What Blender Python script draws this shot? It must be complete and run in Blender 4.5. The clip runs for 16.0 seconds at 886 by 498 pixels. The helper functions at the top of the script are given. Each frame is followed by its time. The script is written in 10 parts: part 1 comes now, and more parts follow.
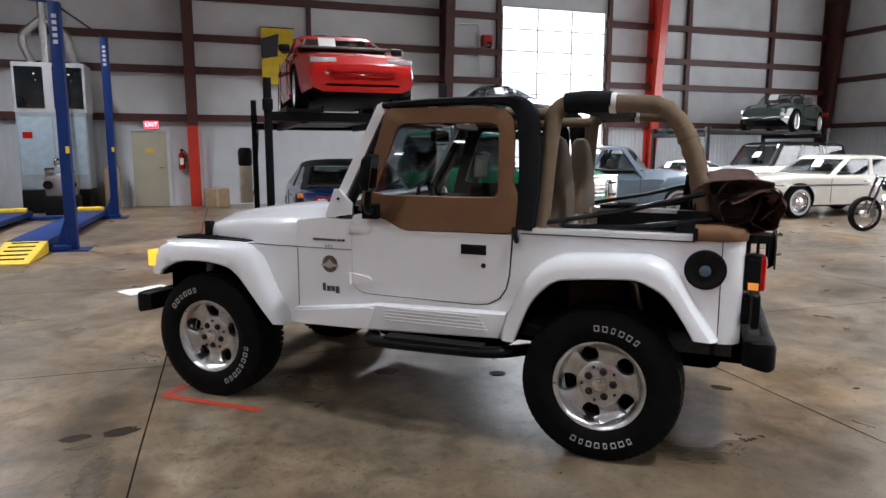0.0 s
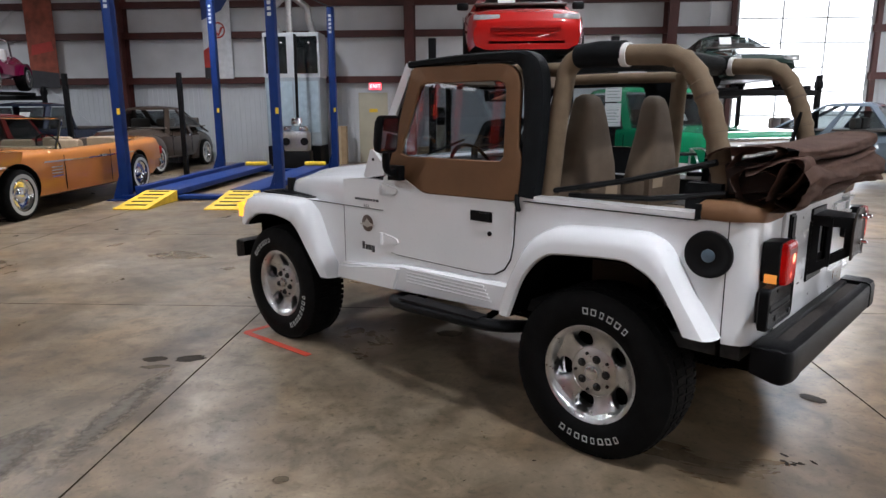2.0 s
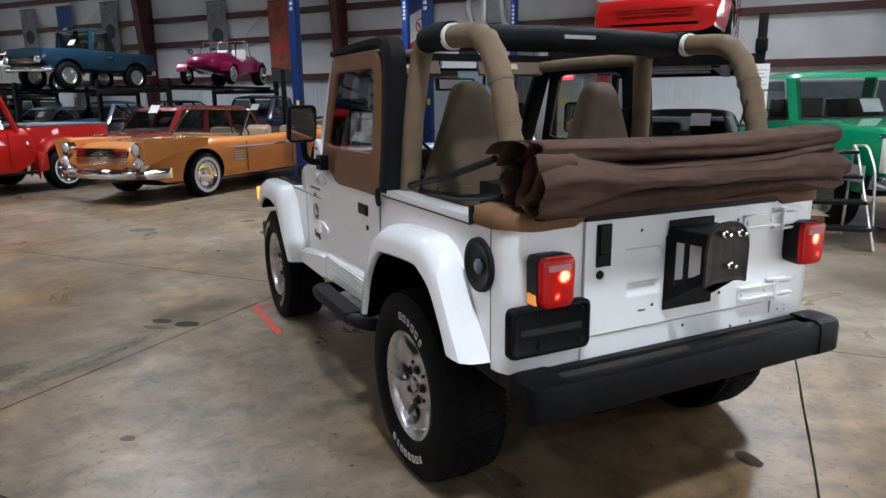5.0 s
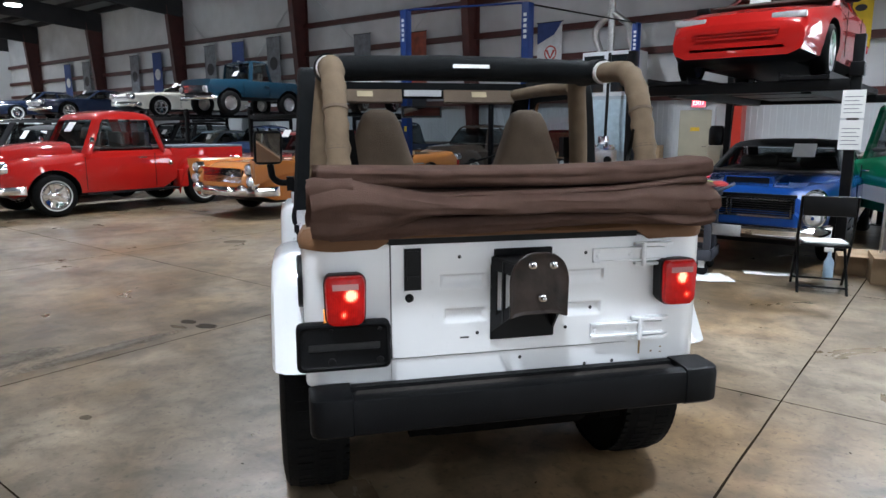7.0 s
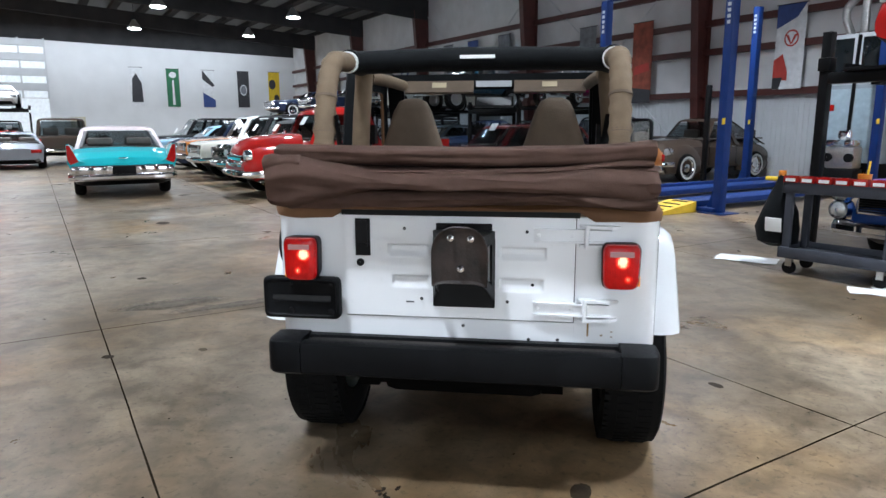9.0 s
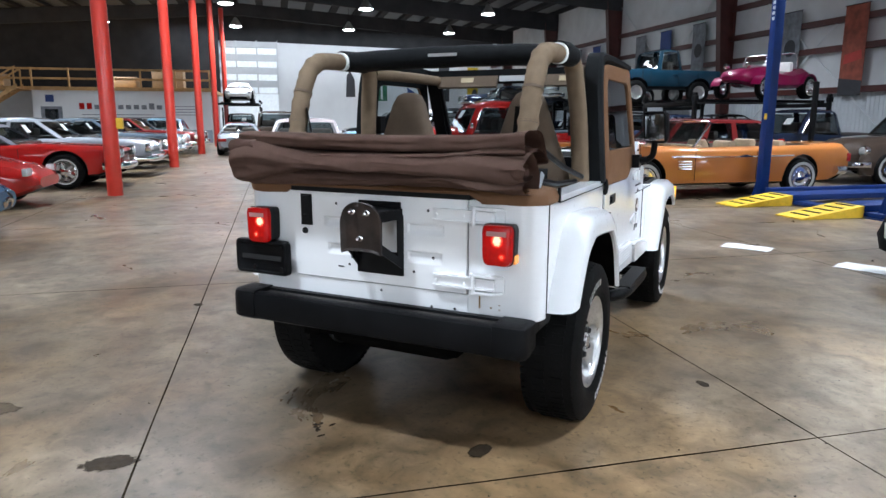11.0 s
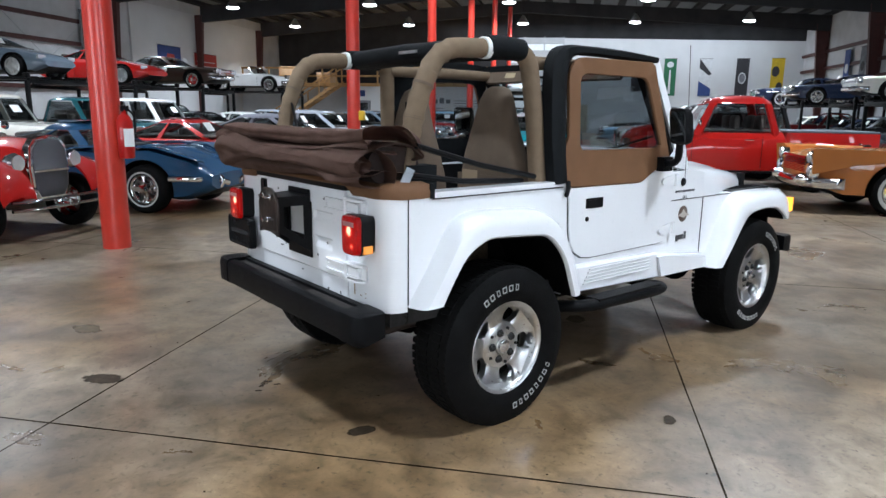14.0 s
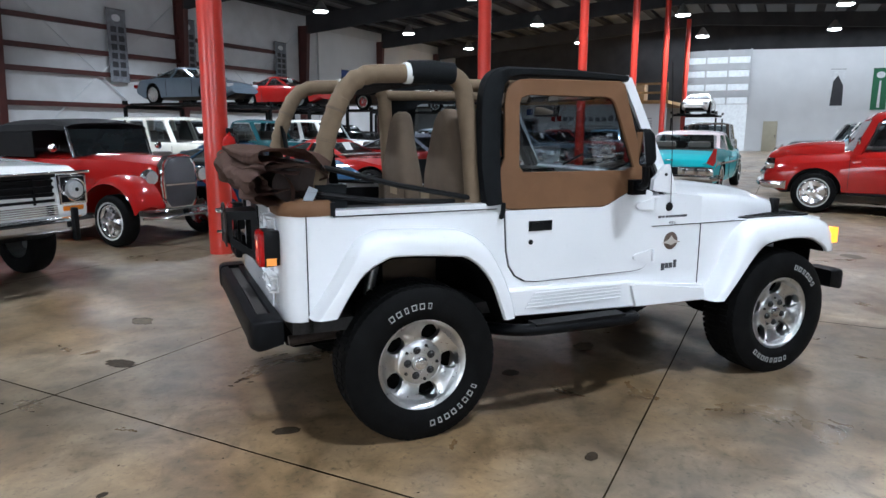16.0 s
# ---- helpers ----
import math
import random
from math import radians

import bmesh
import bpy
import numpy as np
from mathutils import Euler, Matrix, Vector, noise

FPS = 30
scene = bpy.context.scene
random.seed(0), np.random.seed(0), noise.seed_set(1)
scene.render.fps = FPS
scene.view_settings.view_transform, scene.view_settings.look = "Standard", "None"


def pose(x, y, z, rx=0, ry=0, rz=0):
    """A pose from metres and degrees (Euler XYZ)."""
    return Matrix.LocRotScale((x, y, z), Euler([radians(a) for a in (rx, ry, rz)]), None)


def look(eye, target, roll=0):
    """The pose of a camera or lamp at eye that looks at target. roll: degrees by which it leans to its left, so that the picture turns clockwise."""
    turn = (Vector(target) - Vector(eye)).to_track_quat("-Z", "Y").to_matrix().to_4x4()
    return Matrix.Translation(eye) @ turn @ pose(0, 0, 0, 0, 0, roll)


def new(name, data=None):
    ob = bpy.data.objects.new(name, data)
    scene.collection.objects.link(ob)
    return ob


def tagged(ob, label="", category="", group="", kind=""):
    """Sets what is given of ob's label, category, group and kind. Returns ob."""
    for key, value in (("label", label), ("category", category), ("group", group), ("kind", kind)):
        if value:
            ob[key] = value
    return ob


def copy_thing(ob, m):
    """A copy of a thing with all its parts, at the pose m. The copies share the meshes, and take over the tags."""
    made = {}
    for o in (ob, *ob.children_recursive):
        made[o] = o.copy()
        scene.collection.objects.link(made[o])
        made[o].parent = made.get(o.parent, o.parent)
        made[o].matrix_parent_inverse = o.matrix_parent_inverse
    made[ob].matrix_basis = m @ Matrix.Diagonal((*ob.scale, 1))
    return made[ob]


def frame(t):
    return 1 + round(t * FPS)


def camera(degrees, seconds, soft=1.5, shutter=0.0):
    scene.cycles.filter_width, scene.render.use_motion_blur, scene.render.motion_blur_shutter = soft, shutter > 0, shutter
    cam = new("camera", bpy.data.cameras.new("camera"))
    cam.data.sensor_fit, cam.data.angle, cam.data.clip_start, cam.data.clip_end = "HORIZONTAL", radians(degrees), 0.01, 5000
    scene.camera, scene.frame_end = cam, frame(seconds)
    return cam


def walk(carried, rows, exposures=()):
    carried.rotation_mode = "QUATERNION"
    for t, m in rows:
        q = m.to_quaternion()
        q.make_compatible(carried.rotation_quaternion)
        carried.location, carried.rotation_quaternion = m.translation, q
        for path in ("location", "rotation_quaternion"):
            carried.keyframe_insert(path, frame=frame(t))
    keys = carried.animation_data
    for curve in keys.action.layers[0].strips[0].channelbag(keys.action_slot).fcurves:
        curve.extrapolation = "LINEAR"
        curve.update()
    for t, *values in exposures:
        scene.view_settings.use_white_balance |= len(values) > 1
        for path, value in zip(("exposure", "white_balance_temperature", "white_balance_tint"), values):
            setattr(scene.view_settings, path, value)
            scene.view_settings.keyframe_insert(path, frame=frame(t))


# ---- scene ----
cam = camera(67.1, 16.0)
PATH = [
    (0, (-0.505, -0.202, 1.521), (0.104, 1.679, 1.226), 0.14),
    (0.5, (-0.190, -0.240, 1.519), (0.215, 1.692, 1.198), 0.06),
    (1, (0.152, -0.373, 1.530), (0.338, 1.589, 1.193), -0.02),
    (1.5, (0.414, -0.337, 1.496), (0.461, 1.629, 1.134), 0.05),
    (2, (0.707, -0.255, 1.530), (0.594, 1.699, 1.117), -0.29),
    (2.5, (1.026, -0.279, 1.523), (0.728, 1.652, 1.095), -0.28),
    (3, (1.316, -0.276, 1.527), (0.913, 1.636, 1.103), -0.22),
    (3.5, (1.589, -0.147, 1.522), (1.153, 1.757, 1.092), -0.51),
    (6, (2.910, 0.482, 1.502), (1.839, 2.124, 1.105), -0.33),
    (6.5, (3.186, 0.595, 1.499), (2.042, 2.195, 1.137), -0.19),
    (7, (3.406, 0.799, 1.504), (2.196, 2.351, 1.149), -0.13),
    (7.5, (3.622, 0.935, 1.486), (2.280, 2.376, 1.135), -0.03),
    (8, (3.910, 1.008, 1.501), (2.404, 2.272, 1.137), -0.03),
    (8.5, (4.096, 1.202, 1.462), (2.493, 2.341, 1.098), -0.27),
    (9, (4.306, 1.426, 1.460), (2.624, 2.445, 1.094), -0.18),
    (11.5, (5.175, 2.647, 1.445), (3.241, 2.971, 1.052), 0.24),
    (12, (5.202, 2.956, 1.464), (3.250, 3.120, 1.058), 0.34),
    (12.5, (5.299, 3.264, 1.456), (3.341, 3.229, 1.047), 0.27),
    (13, (5.352, 3.553, 1.458), (3.398, 3.422, 1.055), 0.57),
    (13.5, (5.264, 3.826, 1.465), (3.319, 3.598, 1.061), 0.45),
    (14, (5.228, 4.100, 1.463), (3.307, 3.717, 1.059), 0.72),
    (14.5, (5.227, 4.415, 1.489), (3.356, 3.823, 1.104), 0.65),
    (15, (5.108, 4.679, 1.473), (3.284, 3.944, 1.110), 0.37),
    (15.5, (4.973, 4.953, 1.474), (3.171, 4.163, 1.117), 0.50),
    (16, (4.912, 5.283, 1.494), (3.157, 4.392, 1.137), 0.27),
]
LIGHT = [(0.0, 0.38, 6720, 15), (2.0, 0.38, 6650, 15), (4.0, 0.42, 6500, 13), (6.0, 0.50, 6330, 10), (8.0, 0.60, 6230, 10), (10.0, 0.66, 6130, 10), (12.5, 0.63, 6100, 10), (14.5, 0.46, 6070, 10), (16.0, 0.36, 6030, 10)]
walk(cam, [(t, look(eye, target, roll)) for t, eye, target, roll in PATH], LIGHT)

# ---- world and light ----
LAMP_X = (-39.5, -31.0, -22.5, -14.0, -5.5, 3.0, 11.5)
LAMP_Y = (-15.3, -7.3, 0.2, 7.1, 13.7)
LAMP_Z = 7.0
YN_DOOR = 19.15
world = bpy.data.worlds.new("world")
scene.world = world
world.use_nodes = True
sky = world.node_tree.nodes.new("ShaderNodeTexSky")
sky.sky_type = "NISHITA"
sky.sun_disc = False
sky.sun_elevation, sky.sun_rotation = radians(35), radians(20)
world.node_tree.links.new(sky.outputs[0], world.node_tree.nodes["Background"].inputs[0])
world.node_tree.nodes["Background"].inputs[1].default_value = 0.1


def area_lamp(name, m, power, sx, sy, colour, shape="RECTANGLE"):
    data = bpy.data.lights.new(name, "AREA")
    data.energy, data.shape, data.size, data.size_y, data.color = power, shape, sx, sy, colour
    ob = new(name, data)
    ob.matrix_world = m
    return ob


WATTS = {(3.0, 7.1): 210, (3.0, 0.2): 190, (-5.5, 0.2): 150, (-5.5, 7.1): 240, (11.5, 7.1): 210, (11.5, 13.7): 330, (3.0, 13.7): 340}
for lx in LAMP_X:
    for ly in LAMP_Y:
        watts = WATTS.get((lx, ly), 330 if lx > 0 and ly < 1 else 285)
        area_lamp("high_bay_light", pose(lx, ly, LAMP_Z - 0.09), watts, 0.62, 0.62, (0.855, 0.925, 1.0), "DISK").data.spread = radians(126)
area_lamp("door_daylight", pose(9.4, YN_DOOR - 0.12, 3.2, -90, 0, 0), 420, 3.4, 5.2, (0.80, 0.90, 1.0))
# unseen fill lights, added to brighten the north-east corner and the tailgate
area_lamp("east_fill_light", pose(20.2, 10.5, 2.9, 90, 0, 90), 480, 8.0, 5.0, (0.86, 0.93, 1.0))
area_lamp("east_fill_light", pose(20.2, -10.0, 2.9, 90, 0, 90), 520, 10.0, 5.0, (0.86, 0.93, 1.0))
# no skylight there: added to brighten the white end wall
area_lamp("west_fill_light", pose(-44.2, 6.0, 7.9), 650, 2.0, 22.0, (0.86, 0.93, 1.0))

# ---- materials ----
MATS = {}


def mat(name, colour, rough=0.5, metal=0.0, var=0.12, scale=6.0, bump=0.0, bump_scale=60.0, coat=0.0, emit=None, trans=0.0, spec=0.5, rand=0.0):
    """A surface with two scales of variation in colour and roughness and a fine relief."""
    if name in MATS:
        return MATS[name]
    m = bpy.data.materials.new(name)
    m.use_nodes = True
    nt = m.node_tree
    p = nt.nodes["Principled BSDF"]
    p.inputs["Metallic"].default_value = metal
    p.inputs["Specular IOR Level"].default_value = spec
    p.inputs["Coat Weight"].default_value = coat
    p.inputs["Coat Roughness"].default_value = 0.07
    p.inputs["Transmission Weight"].default_value = trans
    tc = nt.nodes.new("ShaderNodeTexCoord")
    big = nt.nodes.new("ShaderNodeTexNoise")
    big.inputs["Scale"].default_value = scale
    big.inputs["Detail"].default_value = 6
    nt.links.new(tc.outputs["Object"], big.inputs["Vector"])
    mul = nt.nodes.new("ShaderNodeMapRange")
    mul.inputs["From Min"].default_value, mul.inputs["From Max"].default_value = 0.3, 0.7
    mul.inputs["To Min"].default_value, mul.inputs["To Max"].default_value = 1 - var, 1 + var
    nt.links.new(big.outputs["Fac"], mul.inputs["Value"])
    mix = nt.nodes.new("ShaderNodeMix")
    mix.data_type, mix.blend_type = "RGBA", "MULTIPLY"
    mix.inputs[0].default_value = 1.0
    mix.inputs[6].default_value = (*colour, 1)
    comb = nt.nodes.new("ShaderNodeCombineColor")
    value = mul.outputs[0]
    if rand:
        info = nt.nodes.new("ShaderNodeObjectInfo")
        rr = nt.nodes.new("ShaderNodeMapRange")
        rr.inputs["To Min"].default_value, rr.inputs["To Max"].default_value = 1 - rand, 1 + rand
        nt.links.new(info.outputs["Random"], rr.inputs["Value"])
        times = nt.nodes.new("ShaderNodeMath")
        times.operation = "MULTIPLY"
        nt.links.new(value, times.inputs[0])
        nt.links.new(rr.outputs[0], times.inputs[1])
        value = times.outputs[0]
    for n in range(3):
        nt.links.new(value, comb.inputs[n])
    nt.links.new(comb.outputs[0], mix.inputs[7])
    nt.links.new(mix.outputs[2], p.inputs["Base Color"])
    fine = nt.nodes.new("ShaderNodeTexNoise")
    fine.inputs["Scale"].default_value = bump_scale
    fine.inputs["Detail"].default_value = 4
    nt.links.new(tc.outputs["Object"], fine.inputs["Vector"])
    ro = nt.nodes.new("ShaderNodeMapRange")
    ro.inputs["To Min"].default_value, ro.inputs["To Max"].default_value = max(0.0, rough * 0.75), min(1.0, rough * 1.25)
    nt.links.new(fine.outputs["Fac"], ro.inputs["Value"])
    nt.links.new(ro.outputs[0], p.inputs["Roughness"])
    if bump:
        b = nt.nodes.new("ShaderNodeBump")
        b.inputs["Strength"].default_value = bump
        b.inputs["Distance"].default_value = 0.01
        nt.links.new(fine.outputs["Fac"], b.inputs["Height"])
        nt.links.new(b.outputs[0], p.inputs["Normal"])
    if emit:
        p.inputs["Emission Color"].default_value = (*emit[:3], 1)
        p.inputs["Emission Strength"].default_value = emit[3]
    MATS[name] = m
    return m


def paint(name, colour):
    m = mat(name, colour, 0.4, 0.0, 0.05, 3.0, coat=1.0, spec=0.1)
    m.node_tree.nodes["Principled BSDF"].inputs["Coat Roughness"].default_value = 0.03
    return m


def concrete():
    m = mat("polished concrete", (0.168, 0.125, 0.082), 0.3, spec=0.8, var=0.12, scale=0.9)
    nt = m.node_tree
    p = nt.nodes["Principled BSDF"]
    tc = nt.nodes.new("ShaderNodeTexCoord")

    def noise_tex(scale, detail, warp):
        n = nt.nodes.new("ShaderNodeTexNoise")
        n.inputs["Scale"].default_value, n.inputs["Detail"].default_value, n.inputs["Distortion"].default_value = scale, detail, warp
        n.inputs["Roughness"].default_value = 0.62
        nt.links.new(tc.outputs["Object"], n.inputs["Vector"])
        return n

    def ramp(src, stops):
        r = nt.nodes.new("ShaderNodeValToRGB")
        e = r.color_ramp.elements
        while len(e) < len(stops):
            e.new(0.5)
        for el, (pos, col) in zip(e, stops):
            el.position, el.color = pos, (*col, 1)
        nt.links.new(src, r.inputs[0])
        return r

    def mult(a, b, f):
        x = nt.nodes.new("ShaderNodeMix")
        x.data_type, x.blend_type = "RGBA", "MULTIPLY"
        x.inputs[0].default_value = f
        nt.links.new(a, x.inputs[6])
        nt.links.new(b, x.inputs[7])
        return x.outputs[2]

    base = p.inputs["Base Color"].links[0].from_socket
    broad = ramp(noise_tex(0.55, 8, 0.8).outputs["Fac"], [(0.34, (0.46, 0.43, 0.39)), (0.46, (0.80, 0.78, 0.74)), (0.53, (1.04, 1.04, 1.04)), (0.66, (1.58, 1.62, 1.68))])
    mid = ramp(noise_tex(4.5, 10, 0.5).outputs["Fac"], [(0.36, (0.60, 0.58, 0.55)), (0.49, (1.0, 1.0, 1.0)), (0.64, (1.34, 1.36, 1.39))])
    specks = ramp(noise_tex(26, 6, 0.2).outputs["Fac"], [(0.33, (0.50, 0.48, 0.46)), (0.42, (1.0, 1.0, 1.0)), (1.0, (1.0, 1.0, 1.0))])
    spots = ramp(noise_tex(2.3, 3, 1.5).outputs["Fac"], [(0.20, (0.50, 0.46, 0.41)), (0.36, (1.0, 1.0, 1.0)), (1.0, (1.0, 1.0, 1.0))])
    tint = ramp(noise_tex(0.42, 5, 0.3).outputs["Fac"], [(0.36, (1.16, 1.0, 0.76)), (0.50, (1.0, 1.0, 1.0)), (0.62, (0.95, 1.0, 1.07))])
    flakes = ramp(noise_tex(15, 12, 1.6).outputs["Fac"], [(0.30, (0.58, 0.55, 0.50)), (0.42, (0.96, 0.96, 0.96)), (0.60, (1.0, 1.0, 1.0)), (0.70, (1.20, 1.20, 1.18))])
    base = mult(mult(base, tint.outputs[0], 1.0), flakes.outputs[0], 1.0)
    col = mult(mult(mult(mult(base, broad.outputs[0], 0.9), mid.outputs[0], 1.0), specks.outputs[0], 1.0), spots.outputs[0], 0.7)
    nt.links.new(col, p.inputs["Base Color"])
    rr = nt.nodes.new("ShaderNodeMapRange")
    rr.inputs["From Min"].default_value, rr.inputs["From Max"].default_value = 0.3, 0.7
    rr.inputs["To Min"].default_value, rr.inputs["To Max"].default_value = 0.25, 0.44
    nt.links.new(noise_tex(1.4, 8, 0.6).outputs["Fac"], rr.inputs["Value"])
    nt.links.new(rr.outputs[0], p.inputs["Roughness"])
    b = nt.nodes.new("ShaderNodeBump")
    b.inputs["Strength"].default_value, b.inputs["Distance"].default_value = 0.08, 0.01
    nt.links.new(noise_tex(9, 8, 0.2).outputs["Fac"], b.inputs["Height"])
    nt.links.new(b.outputs[0], p.inputs["Normal"])
    return m


M_FLOOR = concrete()
M_JOINT = mat("joint filler", (0.022, 0.016, 0.010), 0.95, spec=0.03, var=0.4, scale=18)
M_WALL = mat("white insulation vinyl", (0.54, 0.55, 0.56), 0.55, var=0.10, scale=1.2, bump=0.25, bump_scale=5)
M_LINER = mat("white ribbed liner", (0.50, 0.52, 0.54), 0.45, var=0.05, scale=2.0)
M_BOARD = mat("painted white board", (0.62, 0.635, 0.65), 0.6, var=0.04, scale=1.0)
M_STEEL = mat("red oxide steel", (0.060, 0.014, 0.011), 0.5, var=0.18, scale=4, bump=0.1)
M_REDCOL = mat("bright red painted steel", (0.52, 0.035, 0.02), 0.32, var=0.08, scale=5, coat=0.3)
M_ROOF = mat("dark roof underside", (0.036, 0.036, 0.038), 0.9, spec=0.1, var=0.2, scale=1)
M_INSUL = mat("roof insulation facing", (0.13, 0.135, 0.14), 0.6, var=0.1, scale=1)
M_BLACK = mat("black powder coat", (0.005, 0.005, 0.0055), 0.42, var=0.25, scale=8, spec=0.14)
M_BLUE = mat("blue lift paint", (0.006, 0.026, 0.125), 0.45, var=0.12, scale=6, spec=0.2)
M_YELLOW = mat("yellow safety paint", (0.72, 0.47, 0.03), 0.45, var=0.12, scale=12)
M_CHROME = mat("chrome", (0.82, 0.82, 0.83), 0.07, 1.0, 0.05)
M_ALU = mat("cast aluminium", (0.60, 0.60, 0.59), 0.30, 1.0, 0.12, 20)
M_RUBBER = mat("tyre rubber", (0.0045, 0.0045, 0.0045), 0.65, spec=0.08, var=0.3, scale=14, bump=0.15, bump_scale=120)
M_WHITE_RUBBER = mat("white tyre lettering", (0.42, 0.42, 0.40), 0.6, var=0.1, scale=30)
M_DARKGLASS = mat("dark car glass", (0.012, 0.015, 0.016), 0.025, var=0.3, scale=2, spec=0.5)
M_LENS = mat("headlamp glass", (0.75, 0.77, 0.78), 0.08, 0.6, 0.1, 40)
M_RED_LENS = mat("red lamp lens", (0.35, 0.008, 0.008), 0.12, var=0.2, scale=60, coat=0.5)
M_AMBER = mat("amber lamp lens", (0.75, 0.22, 0.02), 0.15, var=0.1, scale=60)
M_PAPER = mat("white paper", (0.78, 0.78, 0.76), 0.7, var=0.04, scale=12)
M_GREY = mat("grey cabinet enamel", (0.25, 0.29, 0.31), 0.42, var=0.1, scale=5)
M_DARK = mat("matt black plastic", (0.006, 0.006, 0.0065), 0.5, spec=0.16, var=0.2, scale=10, bump=0.1, bump_scale=200)
M_VINYL = mat("car seat vinyl", (0.09, 0.075, 0.065), 0.5, var=0.15, scale=8)
M_LAMP = mat("lamp lens glow", (0.9, 0.9, 0.9), 0.3, emit=(0.90, 0.95, 1.0, 22))
# emission in this panel material stands in for daylight coming through
M_PANEL_GLOW = mat("glowing door panel", (0.85, 0.88, 0.9), 0.5, emit=(0.90, 0.95, 1.0, 1.9))

def clear_glass(name, tint, gloss=0.07):
    """A thin clear pane: mostly see-through, with a mirror-like share that grows at grazing angles."""
    m = bpy.data.materials.new(name)
    m.use_nodes = True
    nt = m.node_tree
    nt.nodes.remove(nt.nodes["Principled BSDF"])
    out = nt.nodes["Material Output"]
    tr, gl, mx, fr = (nt.nodes.new("ShaderNodeBsdf" + k) for k in ("Transparent", "Glossy")), None, nt.nodes.new("ShaderNodeMixShader"), nt.nodes.new("ShaderNodeLayerWeight")
    a, b = tr
    a.inputs[0].default_value = (*tint, 1)
    b.inputs["Roughness"].default_value = 0.02
    pw, ad = nt.nodes.new("ShaderNodeMath"), nt.nodes.new("ShaderNodeMath")
    pw.operation, ad.operation = "POWER", "MULTIPLY_ADD"
    pw.inputs[1].default_value, ad.inputs[1].default_value, ad.inputs[2].default_value = 5.0, 0.9, gloss
    nt.links.new(fr.outputs["Facing"], pw.inputs[0])
    nt.links.new(pw.outputs[0], ad.inputs[0])
    nt.links.new(ad.outputs[0], mx.inputs[0])
    nt.links.new(a.outputs[0], mx.inputs[1])
    nt.links.new(b.outputs[0], mx.inputs[2])
    nt.links.new(mx.outputs[0], out.inputs[0])
    return m


M_CARPANE = clear_glass("car windscreen", (0.40, 0.44, 0.45), 0.10)

# ---- mesh helpers ----


def mesh_of(name, bm, *materials, smooth=40):
    bmesh.ops.recalc_face_normals(bm, faces=bm.faces[:])
    me = bpy.data.meshes.new(name)
    bm.to_mesh(me)
    bm.free()
    for m in materials:
        me.materials.append(m)
    if smooth:
        me.shade_smooth()
        me.set_sharp_from_angle(angle=radians(smooth))
    return me


def thing(name, label, category, m=None, group="", kind=""):
    ob = new(name)
    ob.empty_display_size = 0.2
    if m is not None:
        ob.matrix_world = m
    return tagged(ob, label, category, group, kind)


def part(name, bm, material, parent=None, label="", smooth=40, at=None):
    """One mesh object from a bmesh (or a ready mesh) under its thing or part."""
    if isinstance(bm, bmesh.types.BMesh):
        ms = material if isinstance(material, (tuple, list)) else (material,)
        bm = mesh_of(name, bm, *ms, smooth=smooth)
    ob = new(name, bm)
    if parent is not None:
        ob.parent = parent
    if at is not None:
        ob.matrix_basis = at
    if label:
        ob["label"] = label
    return ob


def box(bm, x0, y0, z0, x1, y1, z1, bevel=0.0, m=None, seg=2, mi=0):
    vs = [bm.verts.new(v) for v in ((x0, y0, z0), (x1, y0, z0), (x1, y1, z0), (x0, y1, z0), (x0, y0, z1), (x1, y0, z1), (x1, y1, z1), (x0, y1, z1))]
    fs = [bm.faces.new([vs[i] for i in q]) for q in ((3, 2, 1, 0), (4, 5, 6, 7), (0, 1, 5, 4), (1, 2, 6, 5), (2, 3, 7, 6), (3, 0, 4, 7))]
    for f in fs:
        f.material_index = mi
    if bevel:
        r = bmesh.ops.bevel(bm, geom=list({e for f in fs for e in f.edges}), offset=bevel, segments=seg, profile=0.5, affect="EDGES", clamp_overlap=True)
        vs = list({v for f in r["faces"] for v in f.verts} | {v for v in vs if v.is_valid})
        for f in r["faces"]:
            f.material_index = mi
    if m is not None:
        bmesh.ops.transform(bm, matrix=m, verts=vs)
    return bm


def boxed(*a, **k):
    return box(bmesh.new(), *a, **k)


def rings(bm, loops, cap=True, closed=True, mi=0):
    """Skin a list of point loops of one length."""
    rows = [[bm.verts.new(p) for p in loop] for loop in loops]
    n = len(rows[0])
    for a, b in zip(rows, rows[1:]):
        for i in range(n if closed else n - 1):
            f = bm.faces.new((a[i], a[(i + 1) % n], b[(i + 1) % n], b[i]))
            f.material_index = mi
    if cap and closed:
        for r in (rows[0][::-1], rows[-1]):
            bm.faces.new(r).material_index = mi
    return bm


